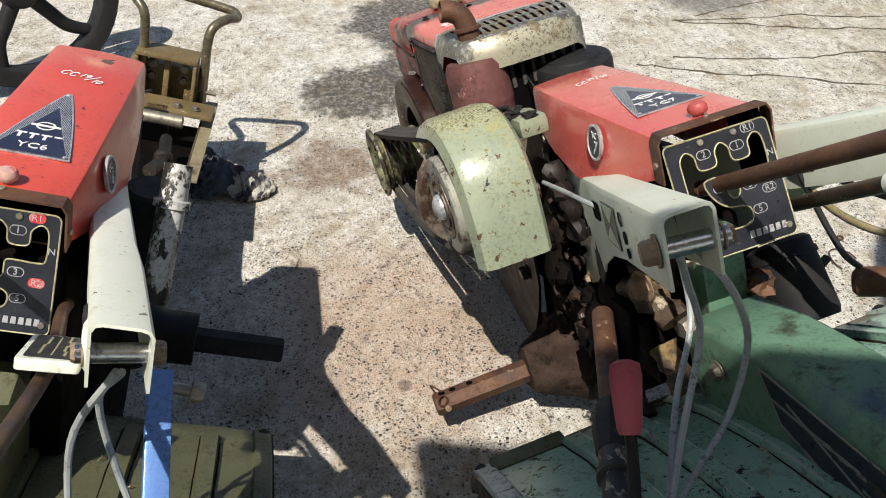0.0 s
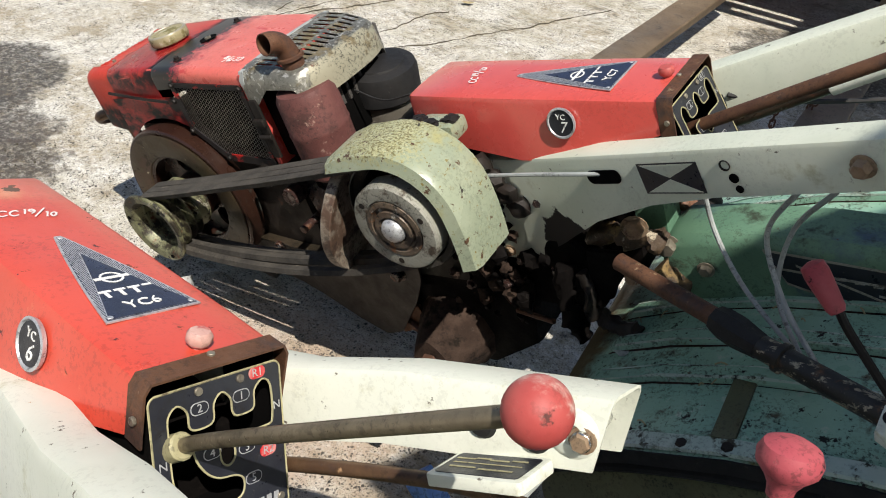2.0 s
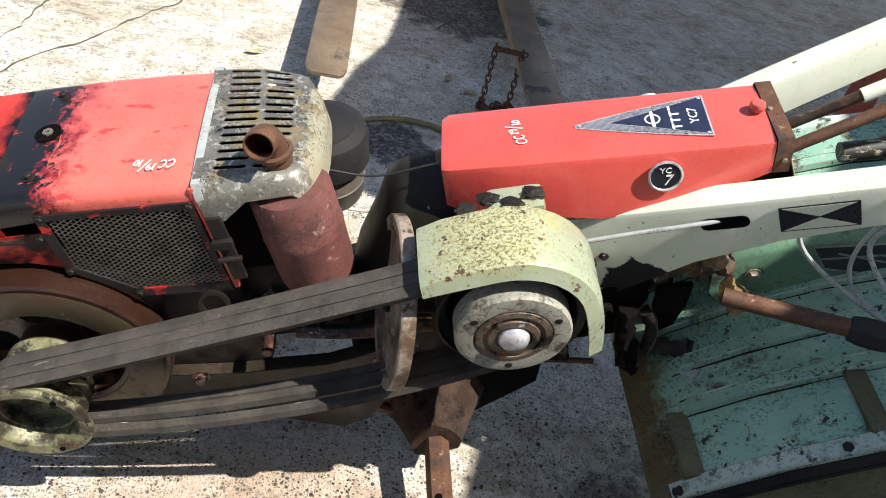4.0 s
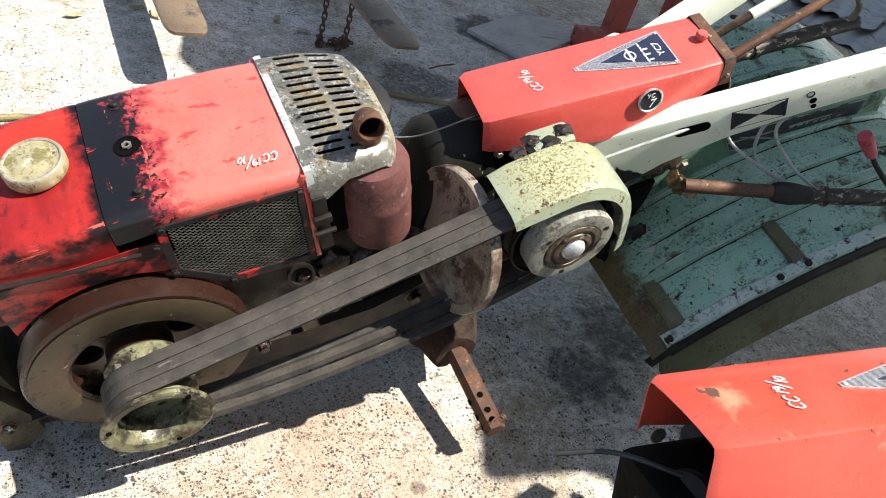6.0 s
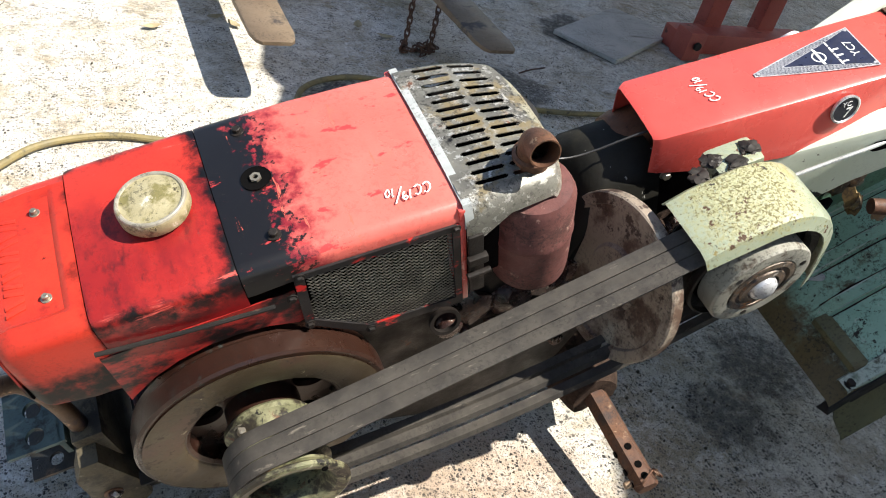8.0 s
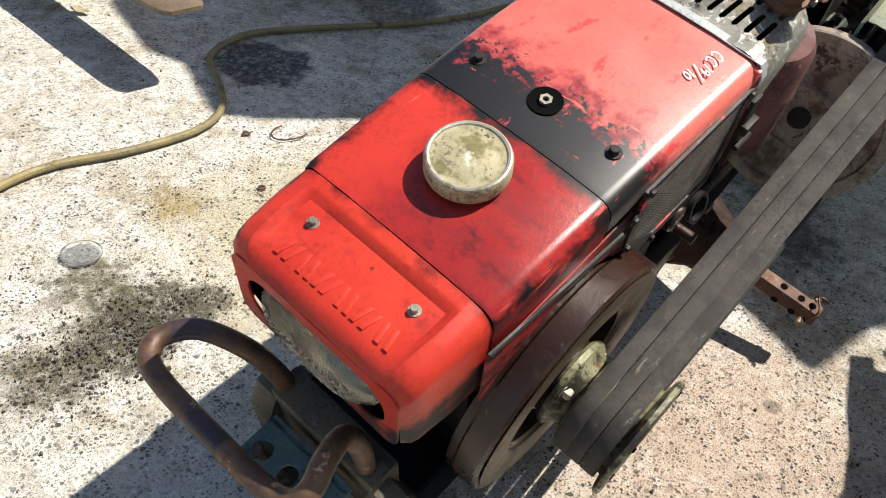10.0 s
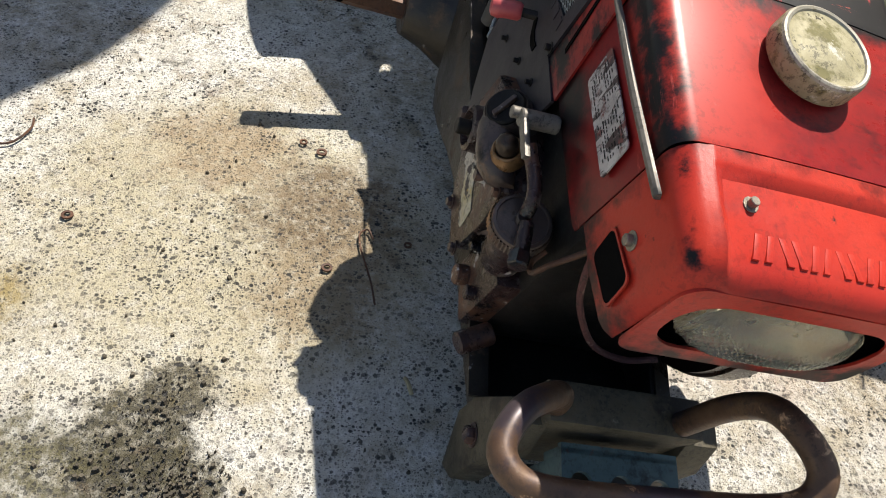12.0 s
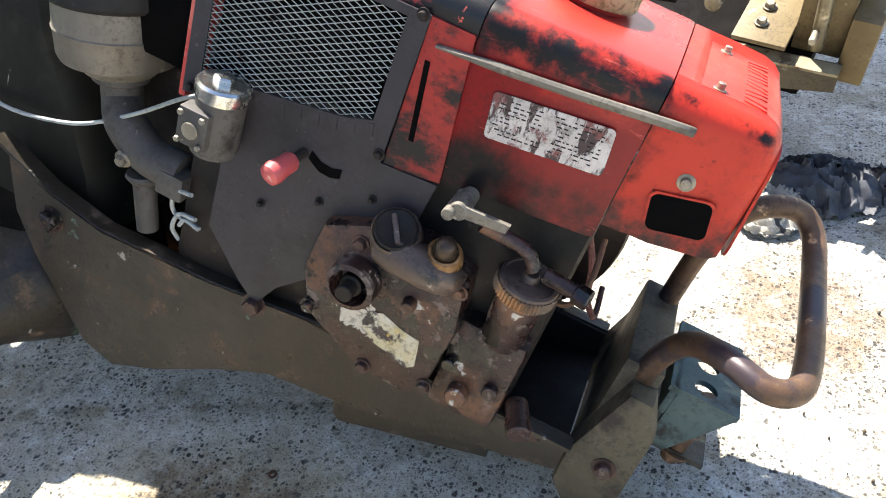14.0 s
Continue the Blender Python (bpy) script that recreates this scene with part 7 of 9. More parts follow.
for cy in (0.050, 0.0, -0.050):
    holed(bm, -0.462, cy, 0.045, 0.0250, 0.0150, (0, 0, -0.362), (1, 0, 0), (0, 1, 0), (0, 0, 0.008))
bmesh.ops.remove_doubles(bm, verts=bm.verts[:], dist=0.0006)
box(bm, (-0.430, -0.075, -0.40), (-0.420, 0.075, -0.354), 0.002)
prism(bm, [(-0.505, -0.362), (-0.43, -0.362), (-0.43, -0.45), (-0.455, -0.45)], (0, 0.0670, 0), (1, 0, 0), (0, 0, 1), (0, 0.008, 0))
part("hitch_plate", bm, "blue_plate", tiller, "blue-green hitch plate with round holes")
bm = bmesh.new()
for cy in (0.050, 0.0, -0.050):
    holed(bm, -0.466, cy, 0.041, 0.0250, 0.0120, (0, 0, -0.452), (1, 0, 0), (0, 1, 0), (0, 0, 0.007))
bmesh.ops.remove_doubles(bm, verts=bm.verts[:], dist=0.0006)
part("lower_plate", bm, "chassis", tiller, "dark lower hitch plate with holes")
bm = bmesh.new()
cyl(bm, (-0.470, 0.060, -0.356), (-0.470, 0.060, -0.470), 0.0125, seg=18)
lathe(bm, [(0.0125, 0), (0.022, 0), (0.022, 0.006), (0.0125, 0.006)], (-0.470, 0.060, -0.448), (0, 0, -1), 20)
part("hitch_pin", bm, "guard", tiller, "worn yellow-brown hitch pin")
bm = bmesh.new()
tube(bm, [(-0.386, -0.072, -0.45), (-0.385, -0.071, -0.33), (-0.388, -0.069, -0.24), (-0.405, -0.068, -0.175), (-0.440, -0.080, -0.150), (-0.472, -0.092, -0.150), (-0.495, -0.080, -0.165), (-0.503, -0.035, -0.180), (-0.504, 0.06, -0.193), (-0.503, 0.145, -0.205), (-0.494, 0.190, -0.212), (-0.465, 0.205, -0.217), (-0.425, 0.180, -0.222), (-0.396, 0.130, -0.255), (-0.383, 0.098, -0.31), (-0.382, 0.090, -0.36), (-0.384, 0.090, -0.45)], 0.0145, 16, 5)
part("front_guard", bm, "guard", tiller, "bent rust-worn steel guard tube")

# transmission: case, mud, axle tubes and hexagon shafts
# gearbox colour holds both grease and the shade under the gear hood
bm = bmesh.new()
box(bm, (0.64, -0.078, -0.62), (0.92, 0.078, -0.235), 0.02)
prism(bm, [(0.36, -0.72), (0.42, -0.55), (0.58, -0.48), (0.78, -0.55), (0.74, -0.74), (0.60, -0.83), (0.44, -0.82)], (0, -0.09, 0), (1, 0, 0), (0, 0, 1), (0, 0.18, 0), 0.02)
case = part("gearbox", bm, "grease_shade", tiller, "oily gearbox casting, blackened for the shaded gap")
for s in (-1, 1):
    bm = bmesh.new()
    yc = 0.0
    prof = [(0, 0.06), (0.115, 0.06), (0.112, 0.085), (0.092, 0.115), (0.074, 0.155), (0.060, 0.190), (0.052, 0.205), (0.0, 0.205)]
    lathe(bm, prof, (0.515, yc, -0.735), (0, s, 0), 12)
    for vtx in bm.verts:
        vtx.co += vtx.normal * 0 + V(1, 1, 1) * 0.012 * noise.noise(vtx.co * 14 + V(s, 0, 0))
    hubp = part("axle_housing", bm, "mud" if s < 0 else "chassis", tiller, "mud-caked axle housing")
    bm = bmesh.new()
    lathe(bm, [(0, 0.19), (0.0255, 0.19), (0.0255, 0.415), (0.023, 0.42), (0, 0.42)], (0.515, 0, -0.735), (0, s, 0), 6)
    shaft = part("hex_axle", bm, "rust", tiller, "hexagonal axle shaft with pin holes")
    bm = bmesh.new()
    for y in (0.335, 0.375, 0.40):
        for dz, q in ((0.0215, 1), (-0.0215, -1)):
            cyl(bm, (0.515, s * y, -0.735 + dz), (0.515, s * y, -0.735 + dz + q * 0.0015), 0.0075, seg=12)
        cyl(bm, (0.515 - 0.024, s * y, -0.735), (0.515 - 0.0265, s * y, -0.735), 0.0075, seg=12)
    parts("pin_hole", bm, "void", shaft)
    bm = bmesh.new()
    lathe(bm, [(0.026, 0), (0.040, 0), (0.043, 0.004), (0.043, 0.014), (0.026, 0.018)], (0.515, s * 0.185, -0.735), (0, s, 0), 28)
    part("axle_collar", bm, "rust", hubp)
bm = bmesh.new()
cyl(bm, (0.487, 0.372, -0.735), (0.480, 0.372, -0.735), 0.010, seg=14)
cyl(bm, (0.55, -0.398, -0.735), (0.475, -0.398, -0.735), 0.007, seg=12)
parts("axle_pin", bm, "rust_bolt", tiller)
bm = bmesh.new()
lathe(bm, [(0.010, 0.0), (0.013, 0.0), (0.013, 0.003), (0.010, 0.003)], (0.54, -0.405, -0.715), (1, 0.4, 0.2), 14, True)
tube(bm, [(0.53, -0.40, -0.70), (0.50, -0.415, -0.695), (0.49, -0.41, -0.72)], 0.0022, 6)
parts("split_pin", bm, "rust", tiller)
rnd = random.Random(4)
for k in range(60):
    bm = bmesh.new()
    if k < 34:
        x, z, y = rnd.gauss(0.745, 0.035), -0.33 - 0.24 * rnd.random(), -0.098 - 0.055 * rnd.random()
    else:
        x, z, y = 0.57 + 0.18 * rnd.random(), -0.30 - 0.38 * rnd.random(), -0.088 - 0.022 * rnd.random()
    lump(bm, (x, y, z), 0.008 + 0.017 * rnd.random() ** 2, k * 1.7, (1, 0.8, 1), 0.7, 2)
    # two of three clods blackened like the shaded gap
    part("mud_clod", bm, "mud" if k % 3 == 0 else "grease_shade", case, "clod of dried mud on the gearbox")
bm = bmesh.new()
rnd = random.Random(8)
for k in range(14):
    hexbolt(bm, (0.60 + 0.28 * rnd.random(), -0.105 - 0.025 * rnd.random(), -0.26 - 0.30 * rnd.random()), (0, -1, 0), 0.009, 0.010)
parts("case_bolt", bm, "engine_block", case)
bm = bmesh.new()
tube(bm, [(0.36, -0.10, -0.70), (0.43, -0.12, -0.73), (0.50, -0.09, -0.75)], 0.010, 8)
prism(bm, [(0.33, -0.70), (0.44, -0.66), (0.45, -0.72), (0.36, -0.76)], (0, -0.11, 0), (1, 0, 0), (0, 0, 1), (0, 0.01, 0))
parts("drain_bracket", bm, "rust", tiller)

gear_section(tiller, GB, "gear_red", "arm_green", "YC7", reach=0.024)
scrawl(0.0165, GB @ plane_m((0.125, 0.000, 0.0042), (-0.25, 1, 0), (-1, -0.25, 0)), tiller, "white hand-written marker stroke")
# clutch rod into the arm slot
bm = bmesh.new()
tube(bm, [(0.79, -0.158, -0.238), (0.90, -0.164, -0.226), (1.02, -0.172, -0.214), (1.055, -0.166, -0.213)], 0.0038, 8)
part("clutch_rod", bm, "cable", tiller, "thin pale clutch rod")
bm = bmesh.new()
for k in range(4):
    lump(bm, (0.77 + 0.02 * k, -0.13, -0.235 - 0.03 * k), 0.022, 9.1 + k, (1, 1, 1), 0.4)
parts("clevis", bm, "dark_iron", tiller)

# shift levers running out to the rear
for name, pts, r, mat in (("main_shift_lever", [(1.125, -0.062, -0.202), (1.16, -0.059, -0.190), (1.45, -0.057, -0.080), (1.85, -0.050, 0.072)], 0.0105, "rust"), ("sub_shift_lever", [(1.13, 0.052, -0.266), (1.16, 0.051, -0.254), (1.30, 0.046, -0.196), (1.36, 0.043, -0.171)], 0.0100, "oily_steel")):
    bm = bmesh.new()
    tube(bm, pts, r, 12)
    shift = part(name, bm, mat, tiller, "long bare steel shift lever")
bm = bmesh.new()
tube(bm, [(1.335, 0.044, -0.182), (1.60, 0.034, -0.072), (1.85, 0.024, 0.030)], 0.0130, 14)
part("lever_sleeve", bm, "cream", shift, "pale painted lever sleeve")
# control cables out of the near arm's end
for k, pts in enumerate(([(1.395, -0.245, -0.135), (1.345, -0.215, -0.20), (1.288, -0.181, -0.303), (1.32, -0.235, -0.385), (1.38, -0.300, -0.445)], [(1.405, -0.232, -0.135), (1.395, -0.195, -0.20), (1.315, -0.140, -0.32), (1.290, -0.165, -0.425), (1.345, -0.265, -0.455), (1.39, -0.32, -0.475)], [(1.185, -0.140, -0.22), (1.196, -0.142, -0.334), (1.258, -0.209, -0.393), (1.36, -0.290, -0.450)])):
    bm = bmesh.new()
    tube(bm, pts, 0.0042, 8)
    part("control_cable", bm, "cable", tiller, "grey control cable")

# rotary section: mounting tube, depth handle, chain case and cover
# drawbar gets the same grease colour with shade painted in
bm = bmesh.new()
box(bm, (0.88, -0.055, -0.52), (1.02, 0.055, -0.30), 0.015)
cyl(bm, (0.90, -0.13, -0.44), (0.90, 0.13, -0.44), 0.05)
part("drawbar", bm, "grease_shade", tiller, "greasy drawbar casting, blackened for the shaded gap")
def rough_bar(pts, r, seed, seg=10, flat=1.0, rough=0.25):
    """A cast bar with an uneven, crusted skin."""
    bm = bmesh.new()
    tube(bm, pts, r, seg, 8)
    for vtx in bm.verts:
        k = noise.noise(vtx.co * 38 + V(seed, 0, 0)) + 0.6 * noise.noise(vtx.co * 95 + V(0, seed, 0))
        vtx.co += V(k, k * 0.7, k * flat) * r * rough
    return bm


for pts, r, sd, mt, lb in (([(0.965, -0.112, -0.388), (1.015, -0.120, -0.372), (1.060, -0.120, -0.380), (1.088, -0.114, -0.400)], 0.0200, 2.2, "hitch_clay", "crusted tan casting arm"),
                           ([(1.085, -0.135, -0.430), (1.110, -0.135, -0.460), (1.118, -0.130, -0.490)], 0.0165, 5.2, "hitch_clay", "crusted tan casting lug"),
                           ([(0.905, -0.150, -0.440), (0.898, -0.160, -0.500), (0.905, -0.165, -0.560), (0.915, -0.160, -0.605)], 0.0190, 7.7, "grease_shade", "greasy black clamp"),
                           ([(0.940, -0.150, -0.450), (0.950, -0.160, -0.500), (0.940, -0.160, -0.555)], 0.0120, 9.1, "dark_iron", "greasy clamp strap"),
                           ([(0.945, -0.140, -0.560), (0.985, -0.150, -0.575), (1.030, -0.160, -0.585)], 0.0150, 3.9, "dark_iron", "rusted cross bar")):
    part("drawbar_piece", rough_bar(pts, r, sd, 12, 1.0, 0.55), mt, tiller, lb)
bm = bmesh.new()
prism(bm, [(0.958, -0.398), (1.020, -0.398), (1.012, -0.452), (0.992, -0.505), (0.965, -0.520), (0.952, -0.45)], (0, -0.150, 0), (1, 0, 0), (0, 0, 1), (0, 0.014, 0), 0.003)
part("drawbar_plate", bm, "grease_shade", tiller, "greasy black bracket plate")
bm = bmesh.new()
tube(bm, [(0.735, -0.115, -0.612), (0.845, -0.150, -0.592)], 0.006, 8, 0)
part("locating_pin", bm, "rust", tiller)
bm = bmesh.new()
hexbolt(bm, (1.055, -0.135, -0.345), (0.2, -1, 0), 0.018, 0.018)
hexbolt(bm, (1.072, -0.208, -0.394), (0, -1, 0.1), 0.011, 0.012)
hexbolt(bm, (1.05, -0.12, -0.29), (0, -1, 0.3), 0.009, 0.010)
parts("drawbar_bolt", bm, "rust_bolt", tiller)
bm = bmesh.new()
tube(bm, [(1.050, -0.202, -0.368), (1.26, -0.294, -0.391)], 0.0155, 16, 0)
dh = part("depth_handle", bm, "rust", tiller, "rusted depth-adjusting bar with a black boot")
bm = bmesh.new()
a, b = V(1.232, -0.281, -0.389), V(1.318, -0.325, -0.396)
lathe(bm, [(0.016, 0), (0.021, 0.003), (0.0245, 0.020), (0.0250, 0.046), (0.0215, 0.070), (0.0195, 0.086), (0.016, 0.088)], a, b - a, 8)
part("boot", bm, "rubber", dh)
bm = bmesh.new()
tube(bm, [(1.30, -0.316, -0.395), (1.50, -0.398, -0.411)], 0.0185, 16, 0)
lathe(bm, [(0.0185, 0), (0.023, 0.002), (0.023, 0.010), (0.0185, 0.012)], (1.335, -0.330, -0.398), (0.17, -0.073, -0.014), 20)
part("bar_sleeve", bm, "flaked_black", dh, "black sleeve flecked with pale rust")
bm = bmesh.new()
prism(bm, [(-0.02, -0.035), (0.035, -0.045), (0.05, 0.0), (0.04, 0.05), (-0.015, 0.04), (-0.028, 0.0)], (1.50, -0.40, -0.412), (0.9, -0.35, 0), (0.35, 0.9, 0.3), (0, 0, 0.022), 0.004)
lb = part("lever_bracket", bm, "cream", tiller, "white lever bracket with two bolts")
bm = bmesh.new()
hexbolt(bm, (1.49, -0.41, -0.390), (0, 0, 1), 0.010, 0.008)
hexbolt(bm, (1.52, -0.375, -0.390), (0, 0, 1), 0.010, 0.008)
parts("bracket_bolt", bm, "dark_iron", lb)
bm = bmesh.new()
tube(bm, [(1.49, -0.385, -0.40), (1.43, -0.345, -0.32), (1.415, -0.335, -0.29)], 0.006, 8)
gl = part("grip_lever", bm, "dark_iron", tiller, "thin lever with a pink plastic grip")
bm = bmesh.new()
d = V(-0.045, -0.010 + 0.04, 0.075).normalized()
lathe(bm, [(0, 0), (0.010, 0.0), (0.0125, 0.006), (0.0145, 0.03), (0.0165, 0.055), (0.0150, 0.068), (0.006, 0.072), (0, 0.072)], (1.415, -0.336, -0.295), d, 12)
part("grip", bm, "pink_grip", gl, "faded pink plastic grip")


bm = bmesh.new()
tube(bm, [(1.36, 0.098, -0.36), (1.43, 0.095, -0.36), (1.60, 0.087, -0.358), (1.76, 0.079, -0.36)], 0.0195, 16, 4)
lathe(bm, [(0.0195, 0), (0.024, 0.002), (0.024, 0.016), (0.0195, 0.018)], (1.44, 0.0945, -0.36), (1, -0.045, 0), 20)
pp = part("depth_pipe", bm, "flaked_black", tiller, "black pipe with flaking pale specks")
bm = bmesh.new()
tube(bm, [(1.735, 0.080, -0.350), (1.735, 0.074, -0.305), (1.705, 0.070, -0.262), (1.66, 0.068, -0.236)], 0.0085, 10, 5)
part("pipe_lever", bm, "dusty_steel", pp, "flat grey lever")


def arch(x, base):
    """Height of the rotary cover's top along x."""
    pts = [(0.90, -0.655), (0.935, -0.625), (1.0, -0.592), (1.12, -0.548), (1.28, -0.512), (1.45, -0.497), (1.62, -0.505), (1.78, -0.545), (1.92, -0.62), (2.06, -0.72)]
    for (a, za), (b, zb) in zip(pts, pts[1:]):
        if x <= b:
            return za + (zb - za) * (x - a) / (b - a) + base
    return pts[-1][1] + base


def rotary_cover(parent, m, y0, y1, ribs, mat, skirt=True):
    xs_ = [0.90, 0.935, 0.97, 1.0, 1.06, 1.12, 1.2, 1.28, 1.36, 1.45, 1.54, 1.62, 1.7, 1.78, 1.86, 1.92, 2.0, 2.06]
    ys_ = sorted(set([y0, y0 + 0.012, y1 - 0.012, y1] + [r + d for r in ribs for d in (-0.016, -0.012, 0.012, 0.016)]))
    bm = bmesh.new()
    rows = []
    for x in xs_:
        row = []
        for y in ys_:
            h = 0.0
            for r in ribs:
                if abs(y - r) < 0.0125 and 0.99 < x < 1.80:
                    h = 0.013
            if y in (y0, y1):
                h = -0.006
            h += 0.003 * noise.noise(V(x * 5, y * 5, 1))
            row.append(bm.verts.new((x, y, arch(x, h))))
        rows.append(row)
    for p, q in zip(rows, rows[1:]):
        for k in range(len(ys_) - 1):
            bm.faces.new((p[k], p[k + 1], q[k + 1], q[k]))
    thicken(bm, 0.003)
    cov = part("rotary_cover", bm, mat, parent, m=m)
    # dirt gathered along the ribs, and straw
    rn = random.Random(int(100 * y1))
    for rr in ribs:
        for s in (-1, 1):
            bm = bmesh.new()
            secs = []
            for k in range(48):
                x = 0.985 + 0.84 * k / 47
                w = max(0.0006, 0.0016 + 0.006 * max(0.0, noise.noise(V(x * 9, rr * 7 + s, 2))) + 0.002 * noise.noise(V(x * 50, rr, s)))
                y = rr + s * 0.0165
                secs.append([(x, y - 0.0012 * s, arch(x, 0.0005)), (x, y + s * w * 0.4, arch(x, 0.0035)), (x, y + s * w, arch(x, -0.003))])
            loft(bm, secs, False, False)
            part("dirt_line", bm, "mud", cov, "dirt caked along a rib", m=m)
            if mat == "cover_green":
                bm = bmesh.new()
                secs = []
                for k in range(60):
                    x = 1.0 + 0.79 * k / 59
                    w = max(0.0003, 0.0016 + 0.0030 * noise.noise(V(x * 14, rr * 9 + s, 5)))
                    y = rr + s * 0.0122
                    secs.append([(x, y - s * w, arch(x, 0.0150)), (x, y, arch(x, 0.0157)), (x, y + s * w * 0.6, arch(x, 0.0120))])
                loft(bm, secs, False, False)
                part("rib_wear", bm, "cover_pale", cov, "pale line along a rib's edge", m=m)
    bm = bmesh.new()
    for k in range(70):
        x, y, a = rn.uniform(0.95, 1.7), rn.uniform(y0 + 0.03, y1 - 0.03), rn.uniform(0, 6.28)
        ln = rn.uniform(0.006, 0.022)
        p = V(x, y, arch(x, 0.006))
        q = V(x + ln * math.cos(a), y + ln * math.sin(a), arch(x + ln * math.cos(a), 0.006))
        tube(bm, [p, (p + q) / 2 + V(0, 0.002, 0.003), q], rn.uniform(0.0008, 0.0016), 5, 2)
    straw = part("straw", bm, "leaf", cov, "scattered straw and crumbs", m=m)
    straw["kind"] = "stuff"
    # turned-down edges, in black rubber colour to paint in their shade
    for y, s in ((y0, -1), (y1, 1)):
        bm = bmesh.new()
        secs = [[(x, y, arch(x, -0.006)), (x, y + s * 0.004, arch(x, -0.030)), (x, y - s * 0.020, arch(x, -0.045))] for x in xs_]
        loft(bm, secs, False, False)
        thicken(bm, 0.003)
        part("cover_edge", bm, "rubber", cov, "turned-down cover edge, black for its shade", m=m)
    bm = bmesh.new()
    for y in (y0 + 0.014, y1 - 0.014):
        for x in (0.945, 1.28, 1.21, 1.62):
            hexbolt(bm, (x, y, arch(x, 0.0)), (0, 0, 1), 0.010, 0.008)
    parts("cover_bolt", bm, "dark_iron", cov, m=m)
    for y, s in ((y0, 1), (y1, -1)):
        bm = bmesh.new()
        secs = [[(x, y + s * a, arch(x, h + 0.0015 * noise.noise(V(x * 7, y, 3)))) for a, h in ((0.001, 0.0), (0.003, 0.0060), (0.030, 0.0066), (0.034, 0.0))] for x in [0.93 + 0.02 * k for k in range(49)]]
        loft(bm, secs, False, False)
        part("edge_flange", bm, "cover_pale" if mat == "cover_green" else mat, cov, "rubbed flat edge flange", m=m)
    bm = bmesh.new()
    for x in (0.955, 1.25):
        box(bm, (x, y0 + 0.028, arch(x, 0.001)), (x + 0.036, y0 + 0.155, arch(x + 0.03, 0.006)), 0.003)
    parts("cross_strap", bm, "cover_olive", cov, "rust-stained cross strap", m=m)
    return cov


cov = rotary_cover(tiller, Matrix(), -0.435, 0.36, (-0.275, -0.185, -0.09, 0.02, 0.12, 0.22), "cover_green")
cov["label"] = "scuffed green ribbed rotary cover, dirt and straw on it"
bm = bmesh.new()
prism(bm, rounded(0.022, 0.010, 0.009), (1.01, -0.20, arch(1.01, 0.0012)), (0.75, -0.66, 0.3), (0.66, 0.75, 0), (0, 0, 0.0015))
part("cast_mark", bm, "silver", cov, "worn pale oval mark")
bm = bmesh.new()
for s0, yy in ((1, -0.415), (1, 0.345)):
    secs = []
    for x in (0.93, 1.0, 1.1, 1.25, 1.4, 1.55, 1.7):
        sg = -1 if yy < 0 else 1
        secs.append([(x, yy + sg * 0.012, arch(x, -0.055)), (x, yy + sg * 0.030, arch(x, -0.095)), (x + 0.02, yy + sg * 0.058, arch(x, -0.150)), (x + 0.02, yy + sg * 0.062, arch(x, -0.158))])
    loft(bm, secs, False, False)
thicken(bm, 0.003)
parts("cover_skirt", bm, "cover_olive", tiller, "dirty olive-green side skirt")
for yy in (-0.432, 0.358):
    bm = bmesh.new()
    tube(bm, [(x, yy, arch(x, -0.052)) for x in (0.95, 1.0, 1.12, 1.28, 1.45, 1.62, 1.78, 1.92)], 0.010, 10, 4)
    part("edge_rubber", bm, "rubber", tiller, "black bead under the cover's edge")
bm = bmesh.new()
cyl(bm, (1.28, -0.40, -0.74), (1.28, 0.34, -0.74), 0.028, seg=14)
part("rotor_shaft", bm, "rust", tiller)
for k in range(8):
    bm = bmesh.new()
    y = -0.37 + 0.1 * k
    for q in range(2):
        a = radians(70 * k + 180 * q)
        pts = [V(1.28 + r * math.cos(a + w), y + dy, -0.74 + r * math.sin(a + w)) for r, w, dy in ((0.02, 0, 0), (0.09, 0.1, 0), (0.15, 0.4, 0.012), (0.19, 0.7, 0.04))]
        tube(bm, pts, 0.010, 6, 4, True, 0.006)
    part("tine", bm, "rust", tiller, "curved rusted tine")
bm = bmesh.new()
secs = []
for x, zt, zb in ((1.075, -0.420, -0.50), (1.10, -0.398, -0.54), (1.20, -0.386, -0.56), (1.35, -0.386, -0.58), (1.55, -0.405, -0.60), (1.78, -0.455, -0.64)):
    secs.append([(x, y, z) for y, z in ((-0.090, zb), (-0.090, zt - 0.022), (-0.086, zt - 0.010), (-0.074, zt), (0.012, zt), (0.024, zt - 0.010), (0.028, zt - 0.022), (0.028, zb))])
loft(bm, secs)
part("chain_case", bm, "chain_case", tiller, "green chain case with an angular dark decal")
bm = bmesh.new()
prism(bm, [(1.250, -0.404), (1.70, -0.456), (1.70, -0.555), (1.46, -0.530), (1.285, -0.470)], (0, -0.0905, 0), (1, 0, 0), (0, 0, 1), (0, -0.001, 0))
dk = part("case_decal", bm, "badge_black", tiller, "black decal crossed by silver lines")
bm = bmesh.new()
